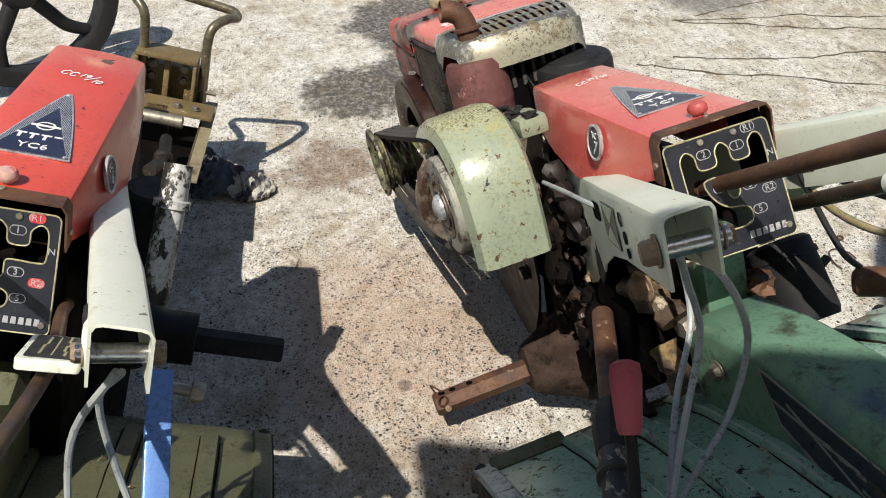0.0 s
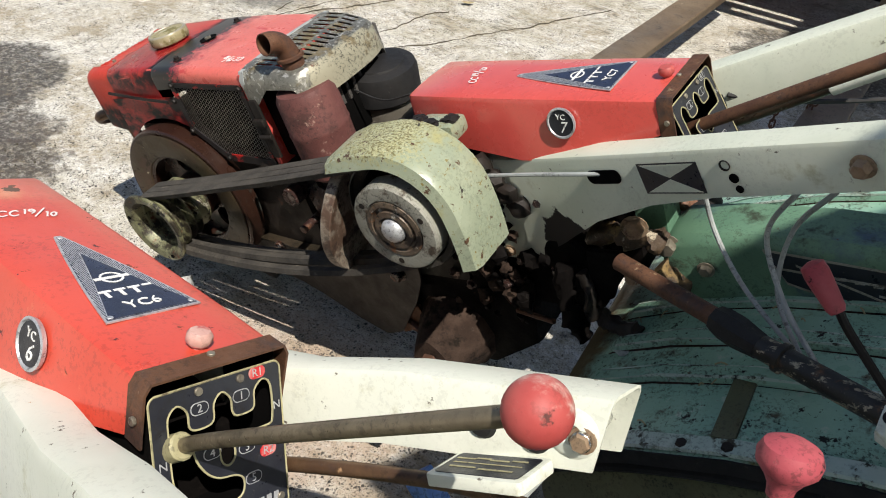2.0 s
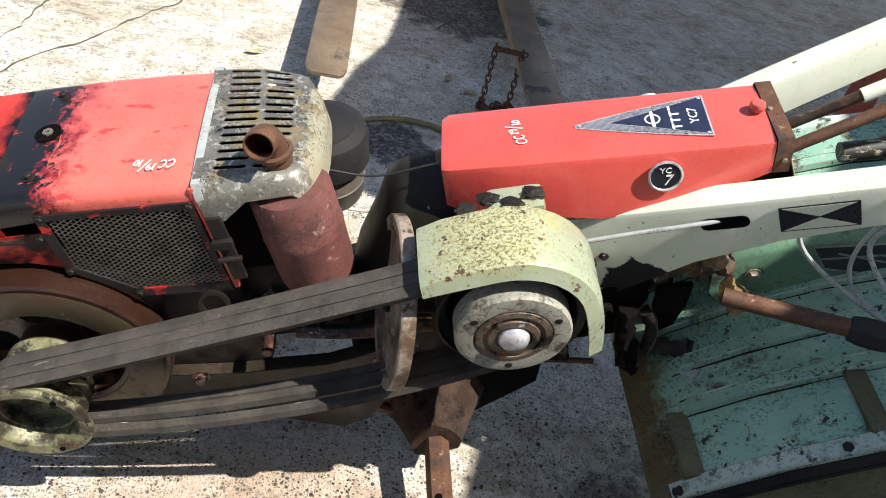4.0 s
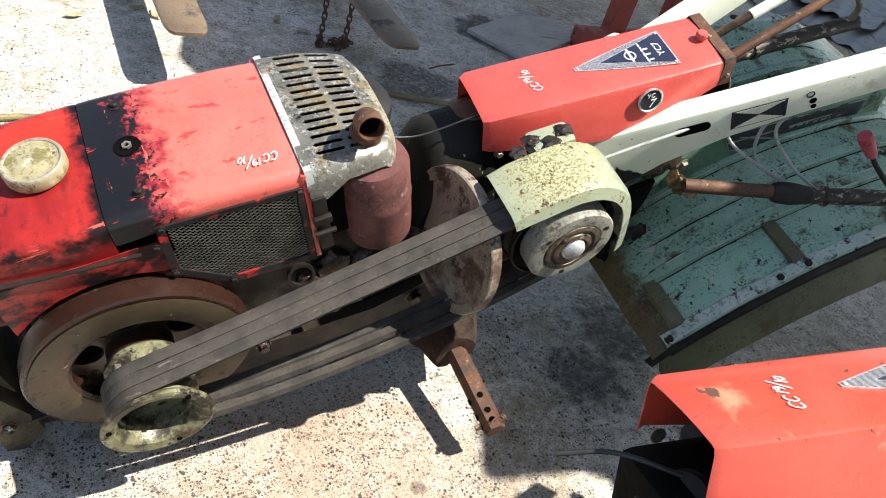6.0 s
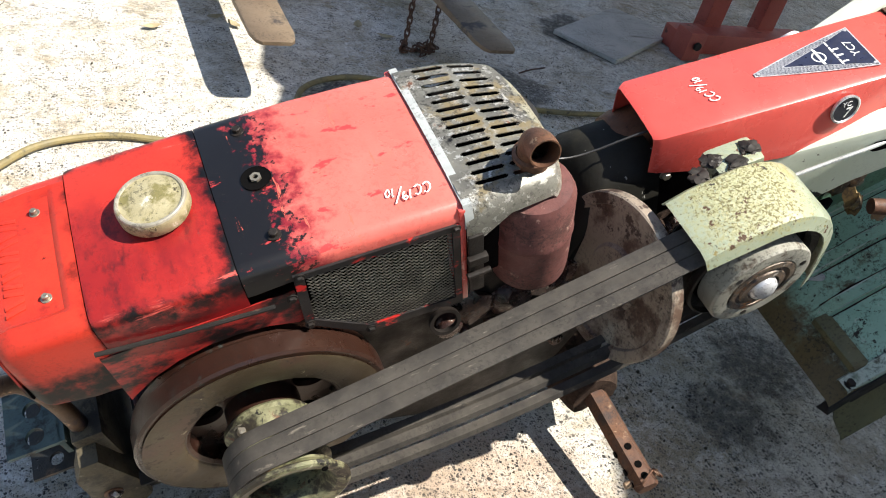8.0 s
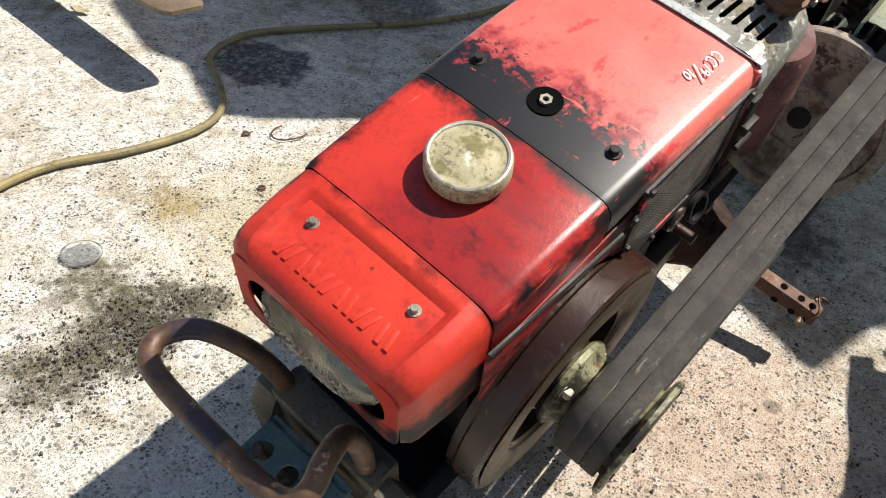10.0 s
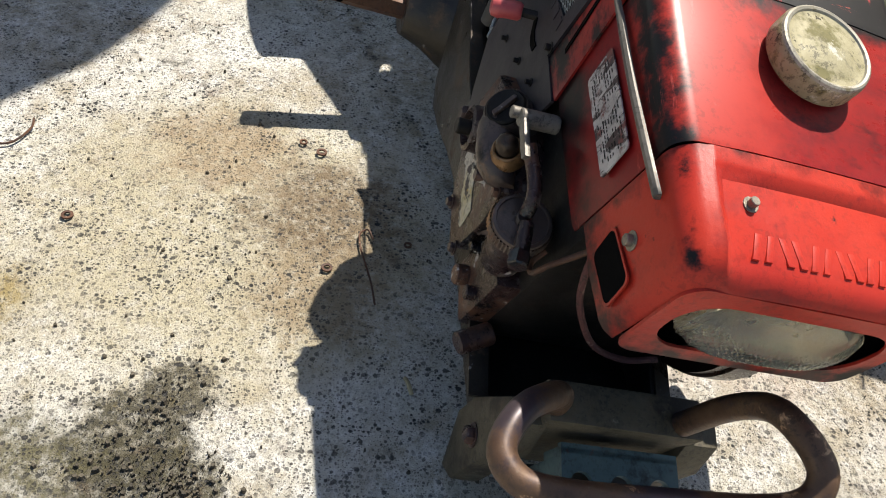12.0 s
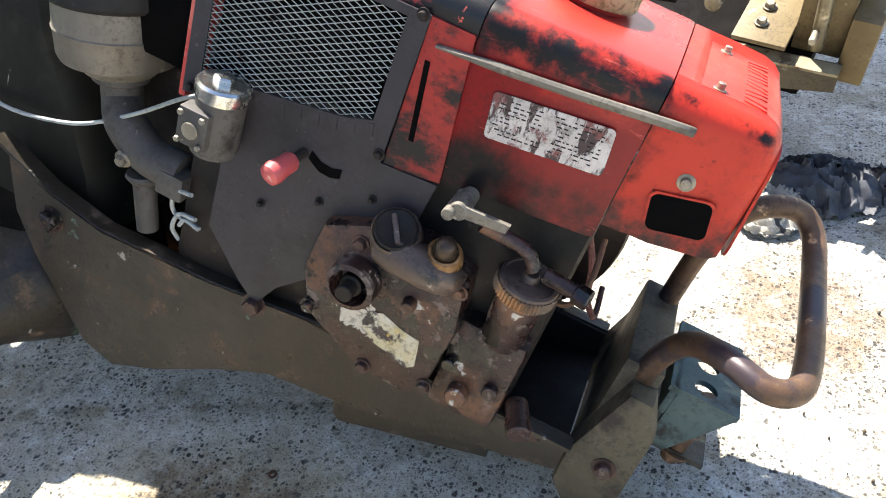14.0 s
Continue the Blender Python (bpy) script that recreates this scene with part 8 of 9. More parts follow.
for a, b in (((1.250, -0.404), (1.70, -0.456)), ((1.250, -0.404), (1.285, -0.470)), ((1.285, -0.470), (1.46, -0.530)), ((1.46, -0.530), (1.70, -0.555)), ((1.270, -0.440), (1.60, -0.470)), ((1.300, -0.430), (1.55, -0.540)), ((1.42, -0.475), (1.70, -0.520))):
    p, q = V(a[0], -0.0917, a[1]), V(b[0], -0.0917, b[1])
    prism(bm, [(0, -0.0022), ((q - p).length, -0.0022), ((q - p).length, 0.0022), (0, 0.0022)], p, (q - p).normalized(), V(0, 0, 1), V(0, -0.0006, 0))
part("decal_line", bm, "hub_paint", dk, "thin silver lines")
bm = bmesh.new()
rn = random.Random(5)
for k in range(11):
    x = 1.36 + k * 0.026
    box(bm, (x, -0.0924, -0.452 - k * 0.0036), (x + 0.008 + 0.009 * rn.random(), -0.0914, -0.446 - k * 0.0036))
parts("decal_bar", bm, "hub_paint", dk, "unreadable print as bars")
# green bracket, rusty clamp and bolts where the case meets the gearbox
bm = bmesh.new()
box(bm, (1.00, -0.05, -0.44), (1.075, 0.02, -0.30), 0.008)
part("case_bracket", bm, "chain_case", tiller)
bm = bmesh.new()
hexbolt(bm, (1.085, -0.088, -0.415), (0.2, -1, 0), 0.017, 0.018)
hexbolt(bm, (1.045, -0.052, -0.335), (0, -1, 0), 0.011, 0.012)
hexbolt(bm, (1.15, -0.091, -0.46), (0, -1, 0), 0.012, 0.010)
parts("clamp_bolt", bm, "bolt", tiller)
bm = bmesh.new()
lump(bm, (1.06, 0.04, -0.405), 0.030, 6.4, (1.0, 0.8, 0.7), 0.5, 3)
part("clamp", bm, "rust", tiller, "rusted clamp")
# round lamp-like canister behind the panel
bm = bmesh.new()
lathe(bm, [(0, 0), (0.044, 0.0), (0.050, 0.006), (0.050, 0.020), (0.053, 0.022), (0.053, 0.030), (0.050, 0.032), (0.050, 0.120), (0.046, 0.130), (0, 0.132)], (1.005, 0.118, -0.385), (0.55, -0.05, -0.83), 30)
can = part("tool_canister", bm, "rubber", tiller, "dark round canister")
bm = bmesh.new()
tube(bm, [(1.035, 0.150, -0.43), (1.030, 0.172, -0.435), (1.025, 0.190, -0.43)], 0.007, 10)
part("canister_spout", bm, "rubber", can)
bm = bmesh.new()
lathe(bm, [(0, 0), (0.014, 0), (0.020, 0.006), (0.020, 0.075), (0.016, 0.08), (0, 0.08)], (1.205, 0.09, -0.368), (0.75, 0.65, 0.05), 18)
part("side_lever_boss", bm, "rust", tiller, "rust-brown lever boss")
for pts in ([(1.16, 0.055, -0.20), (1.17, 0.075, -0.27), (1.19, 0.09, -0.33), (1.21, 0.10, -0.35)], [(1.17, 0.06, -0.20), (1.24, 0.10, -0.235), (1.32, 0.16, -0.27), (1.40, 0.22, -0.30)]):
    bm = bmesh.new()
    tube(bm, pts, 0.0045, 8)
    part("shift_cable", bm, "black_cable", tiller, "black control cable")


# ---- the second tiller, its engine taken out ----
MA = Matrix(((0.98353, 0.16923, -0.06348, 0.60465), (-0.1445, 0.94718, 0.28628, -0.78766), (0.10857, -0.2724, 0.95604, 0.86557), (0, 0, 0, 1)))
spare = thing("stripped_tiller", MA, (-0.1, 0.0, -0.80), "faded orange-red walking tiller with its engine removed", "tiller")
GA = Matrix()
gear_section(spare, GA, "gear_orange", "cream", "YC6", 0.035)
scrawl(0.0175, plane_m((0.140, 0.000, 0.0042), (0.22, 1, 0), (-1, 0.22, 0)), spare, "white hand-written marker stroke")
# ball-topped shift lever
bm = bmesh.new()
tube(bm, [(0.540, -0.045, -0.070), (0.62, -0.046, -0.012), (0.870, -0.040, 0.152)], 0.0072, 12)
lever = part("ball_lever", bm, "bronze_steel", spare, "bare steel shift lever")
bm = bmesh.new()
bmesh.ops.create_uvsphere(bm, u_segments=28, v_segments=16, radius=0.0215, matrix=Matrix.Translation((0.879, -0.039, 0.159)))
part("ball_knob", bm, "dull_knob", lever, "dusty scuffed red ball knob")
bm = bmesh.new()
cyl(bm, (0.535, -0.05, -0.075), (0.56, -0.047, -0.055), 0.013, seg=14)
part("lever_collar", bm, "yellow_edge", lever)
# second lever with a mushroom knob and its gate plate
bm = bmesh.new()
tube(bm, [(0.53, 0.080, -0.145), (0.595, 0.088, -0.112), (0.68, 0.104, -0.075), (0.77, 0.118, -0.042), (0.93, 0.117, 0.004), (0.978, 0.117, 0.028), (0.990, 0.117, 0.060), (0.987, 0.116, 0.105)], 0.0078, 12)
lever2 = part("sub_lever", bm, "guard", spare, "brown bare steel lever with an upturned end")
bm = bmesh.new()
lathe(bm, [(0, 0), (0.0085, 0.0), (0.0095, 0.008), (0.0135, 0.015), (0.0205, 0.023), (0.0215, 0.030), (0.0185, 0.037), (0.011, 0.041), (0, 0.042)], (0.987, 0.116, 0.100), (-0.08, 0.0, 1), 26)
part("mushroom_knob", bm, "pink_grip", lever2, "worn magenta mushroom knob")
gu, gv_ = V(0.895, 0.07, 0.44).normalized(), V(-0.05, 1, 0)
gn = gu.cross(gv_).normalized()
bm = bmesh.new()
prism(bm, rounded(0.050, 0.028, 0.005, 3), V(0.770, 0.123, -0.030), gu, gv_, gn * 0.012, 0.002)
gp = part("gate_plate", bm, "cream", spare, "cream gate plate with a black lettered face")
bm = bmesh.new()
prism(bm, rounded(0.044, 0.022, 0.004, 3), V(0.770, 0.123, -0.030) + gn * 0.0122, gu, gv_, gn * 0.0006)
part("plate_face", bm, "badge_black", gp)
bm = bmesh.new()
for a, b, w, h in ((-0.030, 0.010, 0.010, 0.0012), (-0.012, 0.012, 0.008, 0.0012), (0.006, 0.010, 0.010, 0.0012), (0.026, 0.012, 0.008, 0.0012), (-0.022, -0.008, 0.014, 0.0012), (0.014, -0.010, 0.018, 0.0012), (-0.002, 0.001, 0.036, 0.0008)):
    prism(bm, [(a - w, b - h), (a + w, b - h), (a + w, b + h), (a - w, b + h)], V(0.770, 0.123, -0.030) + gn * 0.0129, gu, gv_, gn * 0.0004)
parts("plate_bar", bm, "yellow_edge", gp, "pale worn line")
# rubber plugs and end washer on the arm's inner face
for x, y, z in ((0.735, 0.1470, 0.000), (0.785, 0.1570, 0.010)):
    bm = bmesh.new()
    lathe(bm, [(0, 0), (0.014, 0), (0.0145, 0.004), (0.011, 0.008), (0, 0.009)], (x, y + 0.001, z), (0.2, -0.98, 0), 16)
    part("arm_plug", bm, "rubber", spare, "black rubber plug")
bm = bmesh.new()
lathe(bm, [(0.008, 0), (0.024, 0), (0.024, 0.003), (0.019, 0.006), (0.010, 0.007), (0.008, 0.002)], (0.815, 0.1625, 0.031), (0.2, -0.98, 0), 24, True)
part("end_washer", bm, "cream", spare, "pale dished washer")
# chrome stay with blue film
bm = bmesh.new()
box(bm, (0, -0.0150, -0.012), (0.40, 0.0150, 0.012), 0.003, plane_m((0.630, 0.210, -0.150), (0.260, 0.050, -0.230), (-0.19, 0.98, 0)))
part("chrome_stay", bm, "blue_grip", spare, "chrome stay partly under blue film")
bm = bmesh.new()
cyl(bm, (0.642, 0.212, -0.163), (0.642, 0.262, -0.168), 0.0075, seg=12)
hexbolt(bm, (0.642, 0.250, -0.167), (0, 1, -0.1), 0.013, 0.016)
part("stay_bolt", bm, "bolt", spare)
for pts in ([(0.80, 0.19, -0.01), (0.73, 0.16, -0.12), (0.72, 0.19, -0.25), (0.76, 0.25, -0.36), (0.80, 0.27, -0.42)], [(0.80, 0.185, -0.01), (0.76, 0.14, -0.15), (0.78, 0.15, -0.30), (0.84, 0.17, -0.40)]):
    bm = bmesh.new()
    tube(bm, pts, 0.0042, 8)
    part("control_cable", bm, "cable", spare, "grey control cable")
# gearbox, axle, cover
bm = bmesh.new()
box(bm, (-0.02, -0.075, -0.70), (0.50, 0.075, -0.10), 0.02)
prism(bm, [(-0.10, -0.70), (0.02, -0.50), (0.34, -0.45), (0.42, -0.62), (0.22, -0.84), (-0.02, -0.86)], (0, -0.09, 0), (1, 0, 0), (0, 0, 1), (0, 0.18, 0), 0.015)
part("gearbox", bm, "grease_shade", spare, "oily gearbox casting, blackened for the shaded gap")
for s in (-1, 1):
    bm = bmesh.new()
    lathe(bm, [(0, 0.06), (0.085, 0.06), (0.075, 0.12), (0.055, 0.16), (0.055, 0.225), (0.0, 0.225)], (0.05, 0, -0.56), (0, s, 0), 24)
    part("axle_housing", bm, "dark_iron", spare)
    bm = bmesh.new()
    lathe(bm, [(0, 0.20), (0.026, 0.20), (0.026, 0.40), (0.024, 0.405), (0, 0.405)], (0.05, 0, -0.56), (0, s, 0), 6)
    part("hex_axle", bm, "rubber", spare, "black hexagonal axle shaft")
cova = rotary_cover(spare, Matrix.Translation((-0.60, 0.03, 0.10)), -0.43, 0.36, (0.255, 0.13, -0.0, -0.13, -0.26), "cover_olive")
cova["label"] = "dusty olive-green ribbed rotary cover"
bm = bmesh.new()
prism(bm, [(0.30, -0.36), (0.50, -0.28), (0.95, -0.40), (0.95, -0.46), (0.40, -0.46)], (0, -0.05, 0), (1, 0, 0), (0, 0, 1), (0, 0.08, 0), 0.012)
part("chain_case", bm, "cover_olive", spare, "dusty olive chain case")
bm = bmesh.new()
prism(bm, [(0.545, -0.30), (0.60, -0.30), (0.66, -0.205), (0.62, -0.19)], (0, -0.05, 0), (1, 0, 0), (0, 0, 1), (0, 0.10, 0), 0.006)
tube(bm, [(0.635, -0.02, -0.215), (0.66, -0.01, -0.20), (0.67, 0.015, -0.20), (0.655, 0.03, -0.215)], 0.006, 8)
part("hitch_tongue", bm, "cover_olive", spare)
bm = bmesh.new()
cyl(bm, (0.68, -0.36, -0.60), (0.68, 0.36, -0.60), 0.026, seg=12)
part("rotor_shaft", bm, "rust", spare)
for k in range(7):
    bm = bmesh.new()
    y = -0.34 + 0.11 * k
    for q in range(2):
        a = radians(75 * k + 180 * q)
        tube(bm, [V(0.68 + r * math.cos(a + w), y + dy, -0.60 + r * math.sin(a + w)) for r, w, dy in ((0.02, 0, 0), (0.09, 0.1, 0), (0.16, 0.4, 0.012), (0.20, 0.7, 0.04))], 0.010, 6, 4, True, 0.006)
    part("tine", bm, "rust", spare, "curved rusted tine")
# dark canister and pale tube beside the gear hood
bm = bmesh.new()
lathe(bm, [(0, 0), (0.040, 0), (0.045, 0.006), (0.045, 0.10), (0.040, 0.106), (0, 0.106)], (0.17, 0.125, -0.26), (0, 0, 1), 24)
part("oil_canister", bm, "rubber", spare, "black oily canister")
bm = bmesh.new()
tube(bm, [(0.205, 0.165, -0.085), (0.240, 0.164, -0.15), (0.315, 0.160, -0.285)], 0.0225, 16, 4)
lathe(bm, [(0.0225, 0), (0.029, 0.002), (0.029, 0.014), (0.0225, 0.016)], (0.232, 0.164, -0.135), (0.4, 0, -0.9), 18)
part("pale_tube", bm, "peeled", spare, "pale worn metal tube with a collar")
bm = bmesh.new()
lathe(bm, [(0, 0), (0.052, 0), (0.055, 0.01), (0.055, 0.05), (0.045, 0.06), (0, 0.062)], (0.035, -0.02, -0.165), (-0.6, 0, 0.8), 24)
part("clutch_drum", bm, "rubber", spare, "dark round drum under the hood")
for pts in ([(0.03, 0.0, -0.10), (-0.04, 0.045, -0.088), (-0.105, 0.070, -0.098)], [(0.04, -0.05, -0.12), (-0.01, -0.08, -0.13), (-0.03, -0.10, -0.20)]):
    bm = bmesh.new()
    tube(bm, pts, 0.0032, 8)
    part("loose_cable", bm, "black_cable", spare, "loose black cable end")
# empty engine bed
for s in (-1, 1):
    bm = bmesh.new()
    prism(bm, [(-0.96, -0.455), (-0.60, -0.470), (-0.30, -0.475), (-0.05, -0.42), (0.0, -0.52), (-0.10, -0.72), (-0.35, -0.66), (-0.96, -0.52)], (0, s * 0.115, 0), (1, 0, 0), (0, 0, 1), (0, s * 0.006, 0))
    rail = part("bed_rail", bm, "muddy_olive", spare, "muddy dark olive engine-bed rail")
    bm = bmesh.new()
    prism(bm, [(-0.96, -0.458), (-0.60, -0.473), (-0.47, -0.476), (-0.47, -0.470), (-0.60, -0.467), (-0.96, -0.452)], (0, s * 0.121, 0), (1, 0, 0), (0, 0, 1), (0, s * 0.030, 0))
    part("bed_flange", bm, "worn_flange", rail, "tan worn flange")
    bm = bmesh.new()
    for x in (-0.86, -0.74, -0.50):
        prism(bm, rounded(0.022, 0.008, 0.0078), (x, s * 0.136, -0.4555 - (x + 0.96) * 0.042), (1, 0, -0.04), (0, 1, 0), (0, 0, 0.002))
    parts("bed_slot", bm, "void", rail)
bm = bmesh.new()
box(bm, (-1.00, -0.11, -0.50), (-0.95, 0.11, -0.36), 0.004)
br = part("front_bracket", bm, "bed_olive", spare, "brown-olive front bracket with ribs and bolts")
for lo, hi in (((-0.949, -0.085, -0.47), (-0.86, -0.075, -0.320)), ((-0.949, 0.075, -0.47), (-0.86, 0.085, -0.320)), ((-0.949, -0.008, -0.47), (-0.90, 0.008, -0.33))):
    bm = box(bmesh.new(), lo, hi, 0.003)
    part("rib", bm, "bed_olive", br)
bm = box(bmesh.new(), (-0.97, -0.085, -0.318), (-0.87, 0.085, -0.306), 0.003)
part("top_strap", bm, "bed_olive", br)
bm = box(bmesh.new(), (-0.86, -0.12, -0.43), (-0.76, 0.15, -0.42), 0.003)
part("foot_plate", bm, "bed_olive", br)
bm = bmesh.new()
for y in (-0.045, 0.045):
    for z in (-0.36, -0.395):
        hexbolt(bm, (-0.949, y, z), (1, 0, 0), 0.012, 0.014)
hexbolt(bm, (-0.80, 0.10, -0.418), (0, 0, 1), 0.010, 0.009)
hexbolt(bm, (-0.80, 0.05, -0.418), (0, 0, 1), 0.010, 0.009)
cyl(bm, (-0.90, 0.085, -0.40), (-0.90, 0.145, -0.40), 0.007, seg=10)
cyl(bm, (-0.70, -0.10, -0.42), (-0.70, 0.08, -0.42), 0.018, seg=14)
parts("bracket_bolt", bm, "bolt", br)
bm = bmesh.new()
tube(bm, [(-0.905, 0.105, -0.44), (-0.900, 0.104, -0.34), (-0.890, 0.103, -0.255), (-0.900, 0.112, -0.205), (-0.945, 0.145, -0.185), (-0.990, 0.168, -0.190), (-1.020, 0.160, -0.185), (-1.030, 0.125, -0.18), (-1.030, -0.08, -0.165), (-1.020, -0.135, -0.165), (-0.99, -0.145, -0.165), (-0.945, -0.115, -0.175), (-0.915, -0.078, -0.205), (-0.915, -0.070, -0.27), (-0.920, -0.070, -0.44)], 0.0135, 16, 5)
part("front_guard", bm, "guard_steel", spare, "bent worn steel guard tube")
bm = bmesh.new()
tube(bm, [(-0.62, 0.05, -0.44), (-0.50, 0.06, -0.44), (-0.35, 0.05, -0.40)], 0.016, 12)
lathe(bm, [(0.016, 0), (0.024, 0.004), (0.024, 0.022), (0.016, 0.026)], (-0.52, 0.06, -0.44), (1, 0, 0), 14)
part("bed_pipe", bm, "dark_iron", spare)
bm = bmesh.new()
box(bm, (-0.80, -0.035, -0.815), (-0.755, 0.035, -0.42), 0.008)
part("front_stand", bm, "dark_iron", spare, "front stand on the concrete")
bm = bmesh.new()
box(bm, (-0.90, -0.112, -0.56), (-0.12, 0.112, -0.515), 0.01)
part("sump_plate", bm, "grease_shade", spare, "oil-black sump pan")

# ---- forklift at the back of the yard ----
lift = thing("forklift", Matrix(), (0.9, 3.6, 0.0), "old forklift with worn steel forks low over the concrete", "forklift")
for cx in (0.525, 1.325):
    bm = bmesh.new()
    secs = []
    for y, w, t in ((1.385, 0.045, 0.012), (1.405, 0.062, 0.014), (1.46, 0.072, 0.017), (1.8, 0.074, 0.028), (2.4, 0.074, 0.040), (3.22, 0.074, 0.045)):
        secs.append([(cx + sx * w, y, 0.235 - q * t) for sx, q in ((-1, 0.15), (-0.93, 0), (0.93, 0), (1, 0.15), (1, 1), (-1, 1))])
    loft(bm, secs)
    part("fork", bm, "fork", lift, "worn brown steel fork")
    bm = bmesh.new()
    box(bm, (cx - 0.074, 3.20, 0.19), (cx + 0.074, 3.245, 0.80), 0.008)
    part("fork_heel", bm, "fork", lift)
bm = bmesh.new()
box(bm, (0.10, 3.25, 0.28), (1.75, 3.30, 0.40), 0.008)
box(bm, (0.10, 3.25, 0.66), (1.75, 3.30, 0.78), 0.008)
parts("carriage", bm, "dark_iron", lift)
for cx in (0.52, 1.34):
    bm = bmesh.new()
    box(bm, (cx - 0.06, 3.32, 0.12), (cx + 0.06, 3.46, 2.1), 0.01)
    part("mast", bm, "dark_iron", lift)
for cx in (0.28, 1.62):
    bm = bmesh.new()
    lathe(bm, [(0.14, -0.09), (0.30, -0.10), (0.325, -0.085), (0.33, 0), (0.325, 0.085), (0.30, 0.10), (0.14, 0.09)], (cx, 3.72, 0.33), (1, 0, 0), 36)
    ty = part("tyre", bm, "tyre", lift)
    bm = bmesh.new()
    lathe(bm, [(0, -0.05), (0.13, -0.05), (0.145, -0.08), (0.145, 0.08), (0.13, 0.05), (0, 0.05)], (cx, 3.72, 0.33), (1, 0, 0), 28)
    part("rim", bm, "fork_red", ty)
bm = bmesh.new()
box(bm, (0.42, 3.5, 0.25), (1.48, 5.1, 1.05), 0.06)
part("body", bm, "fork_red", lift, "faded red body")

# chain looped round one fork, its end heaped on the ground
chain = thing("chain", Matrix(), (1.17, 1.83, 0.0), "rusty steel chain hanging from a fork to the ground", "chain")


def link(a, d, n, ln=0.030, r=0.0036):
    bm = bmesh.new()
    d, n = Vector(d).normalized(), Vector(n)
    n = (n - d * n.dot(d)).normalized()
    line = []
    for k in range(12):
        t = 2 * math.pi * k / 12
        line.append(Vector(a) + d * (math.sin(t) * 0.0095 + (0.0085 if math.sin(t) > 0 else -0.0085)) + n * math.cos(t) * 0.0095)
    tube(bm, line + line[:1], r, 6, 0, False)
    return bm


rnd = random.Random(3)
for x0, y0, top in ((1.155, 1.835, 0.265), (1.262, 1.825, 0.265)):
    z, k = top, 0
    while z > 0.02:
        part("link", link((x0 + 0.002 * rnd.random(), y0 + 0.002 * rnd.random(), z), (0, 0, 1), (1, 0, 0) if k % 2 else (0, 1, 0)), "rust", chain)
        z -= 0.0265
        k += 1
for k in range(26):
    a = rnd.random() * 6.28
    part("link", link((1.15 + 0.13 * rnd.random(), 1.80 + 0.06 * rnd.random(), 0.006 + 0.012 * (k % 3)), (math.cos(a), math.sin(a), 0.1), (0, 0, 1) if k % 2 else (math.sin(a), -math.cos(a), 0.2)), "rust", chain)
for k in range(7):
    part("link", link((1.165 + 0.017 * k * 1.0, 1.832 - 0.001 * k, 0.262 + 0.002 * (k % 2)), (1, 0, 0), (0, 1, 0) if k % 2 else (0, 0, 1)), "rust", chain)

# red implement and board
imp = thing("implement_stand", Matrix(), (2.95, 2.0, 0.0), "faded red steel implement frame standing on the concrete", "implement")
for x in (2.86, 3.22):
    bm = bmesh.new()
    box(bm, (x - 0.055, 2.02, 0.0), (x + 0.055, 2.10, 1.0), 0.008)
    part("post", bm, "fork_red", imp)
bm = bmesh.new()
box(bm, (2.60, 1.92, 0.0), (3.45, 2.06, 0.10), 0.01)
box(bm, (2.58, 1.84, 0.0), (2.68, 1.95, 0.14), 0.008)
bs = parts("base_beam", bm, "fork_red", imp)
bm = bmesh.new()
cyl(bm, (2.63, 1.835, 0.08), (2.63, 1.82, 0.08), 0.02, seg=14)
cyl(bm, (3.22, 2.02, 0.30), (3.22, 2.0, 0.30), 0.02, seg=14)
parts("base_bolt", bm, "dark_iron", bs)
bm = bmesh.new()
box(bm, (0, 0, 0), (0.62, 0.34, 0.022), 0.004, pose(2.16, 1.78, 0, 0, 0, 30))
tagged(part("board", bm, "board"), "grey weathered board lying on the concrete", "board")

# wheel of another machine at the edge
wheel = thing("steel_wheel", pose(-1.23, -1.30, 0.37, 4, 0, -66), (0, 0, -0.37), "black cast wheel with curved spokes beside the tillers", "wheel")
bm = bmesh.new()
lathe(bm, [(0.300, -0.050), (0.315, -0.056), (0.355, -0.050), (0.372, -0.020), (0.372, 0.020), (0.355, 0.050), (0.315, 0.056), (0.300, 0.050), (0.292, 0)], (0, 0, 0), (0, 1, 0), 64, True)
part("rim", bm, "rubber", wheel)
for k in range(5):
    a = radians(72 * k + 10)
    bm = bmesh.new()
    pts = [(0.04, 0.0), (0.14, 0.10), (0.22, 0.10), (0.305, -0.02)]
    tube(bm, [(q * math.cos(a + w), 0.0, q * math.sin(a + w)) for q, w in pts], 0.030, 12, 6, True, 0.024)
    part("spoke", bm, "rubber", wheel)
bm = bmesh.new()
lathe(bm, [(0, -0.075), (0.05, -0.075), (0.062, -0.06), (0.075, 0.0), (0.062, 0.06), (0.05, 0.075), (0, 0.075)], (0, 0, 0), (0, 1, 0), 28)
part("hub", bm, "rubber", wheel)


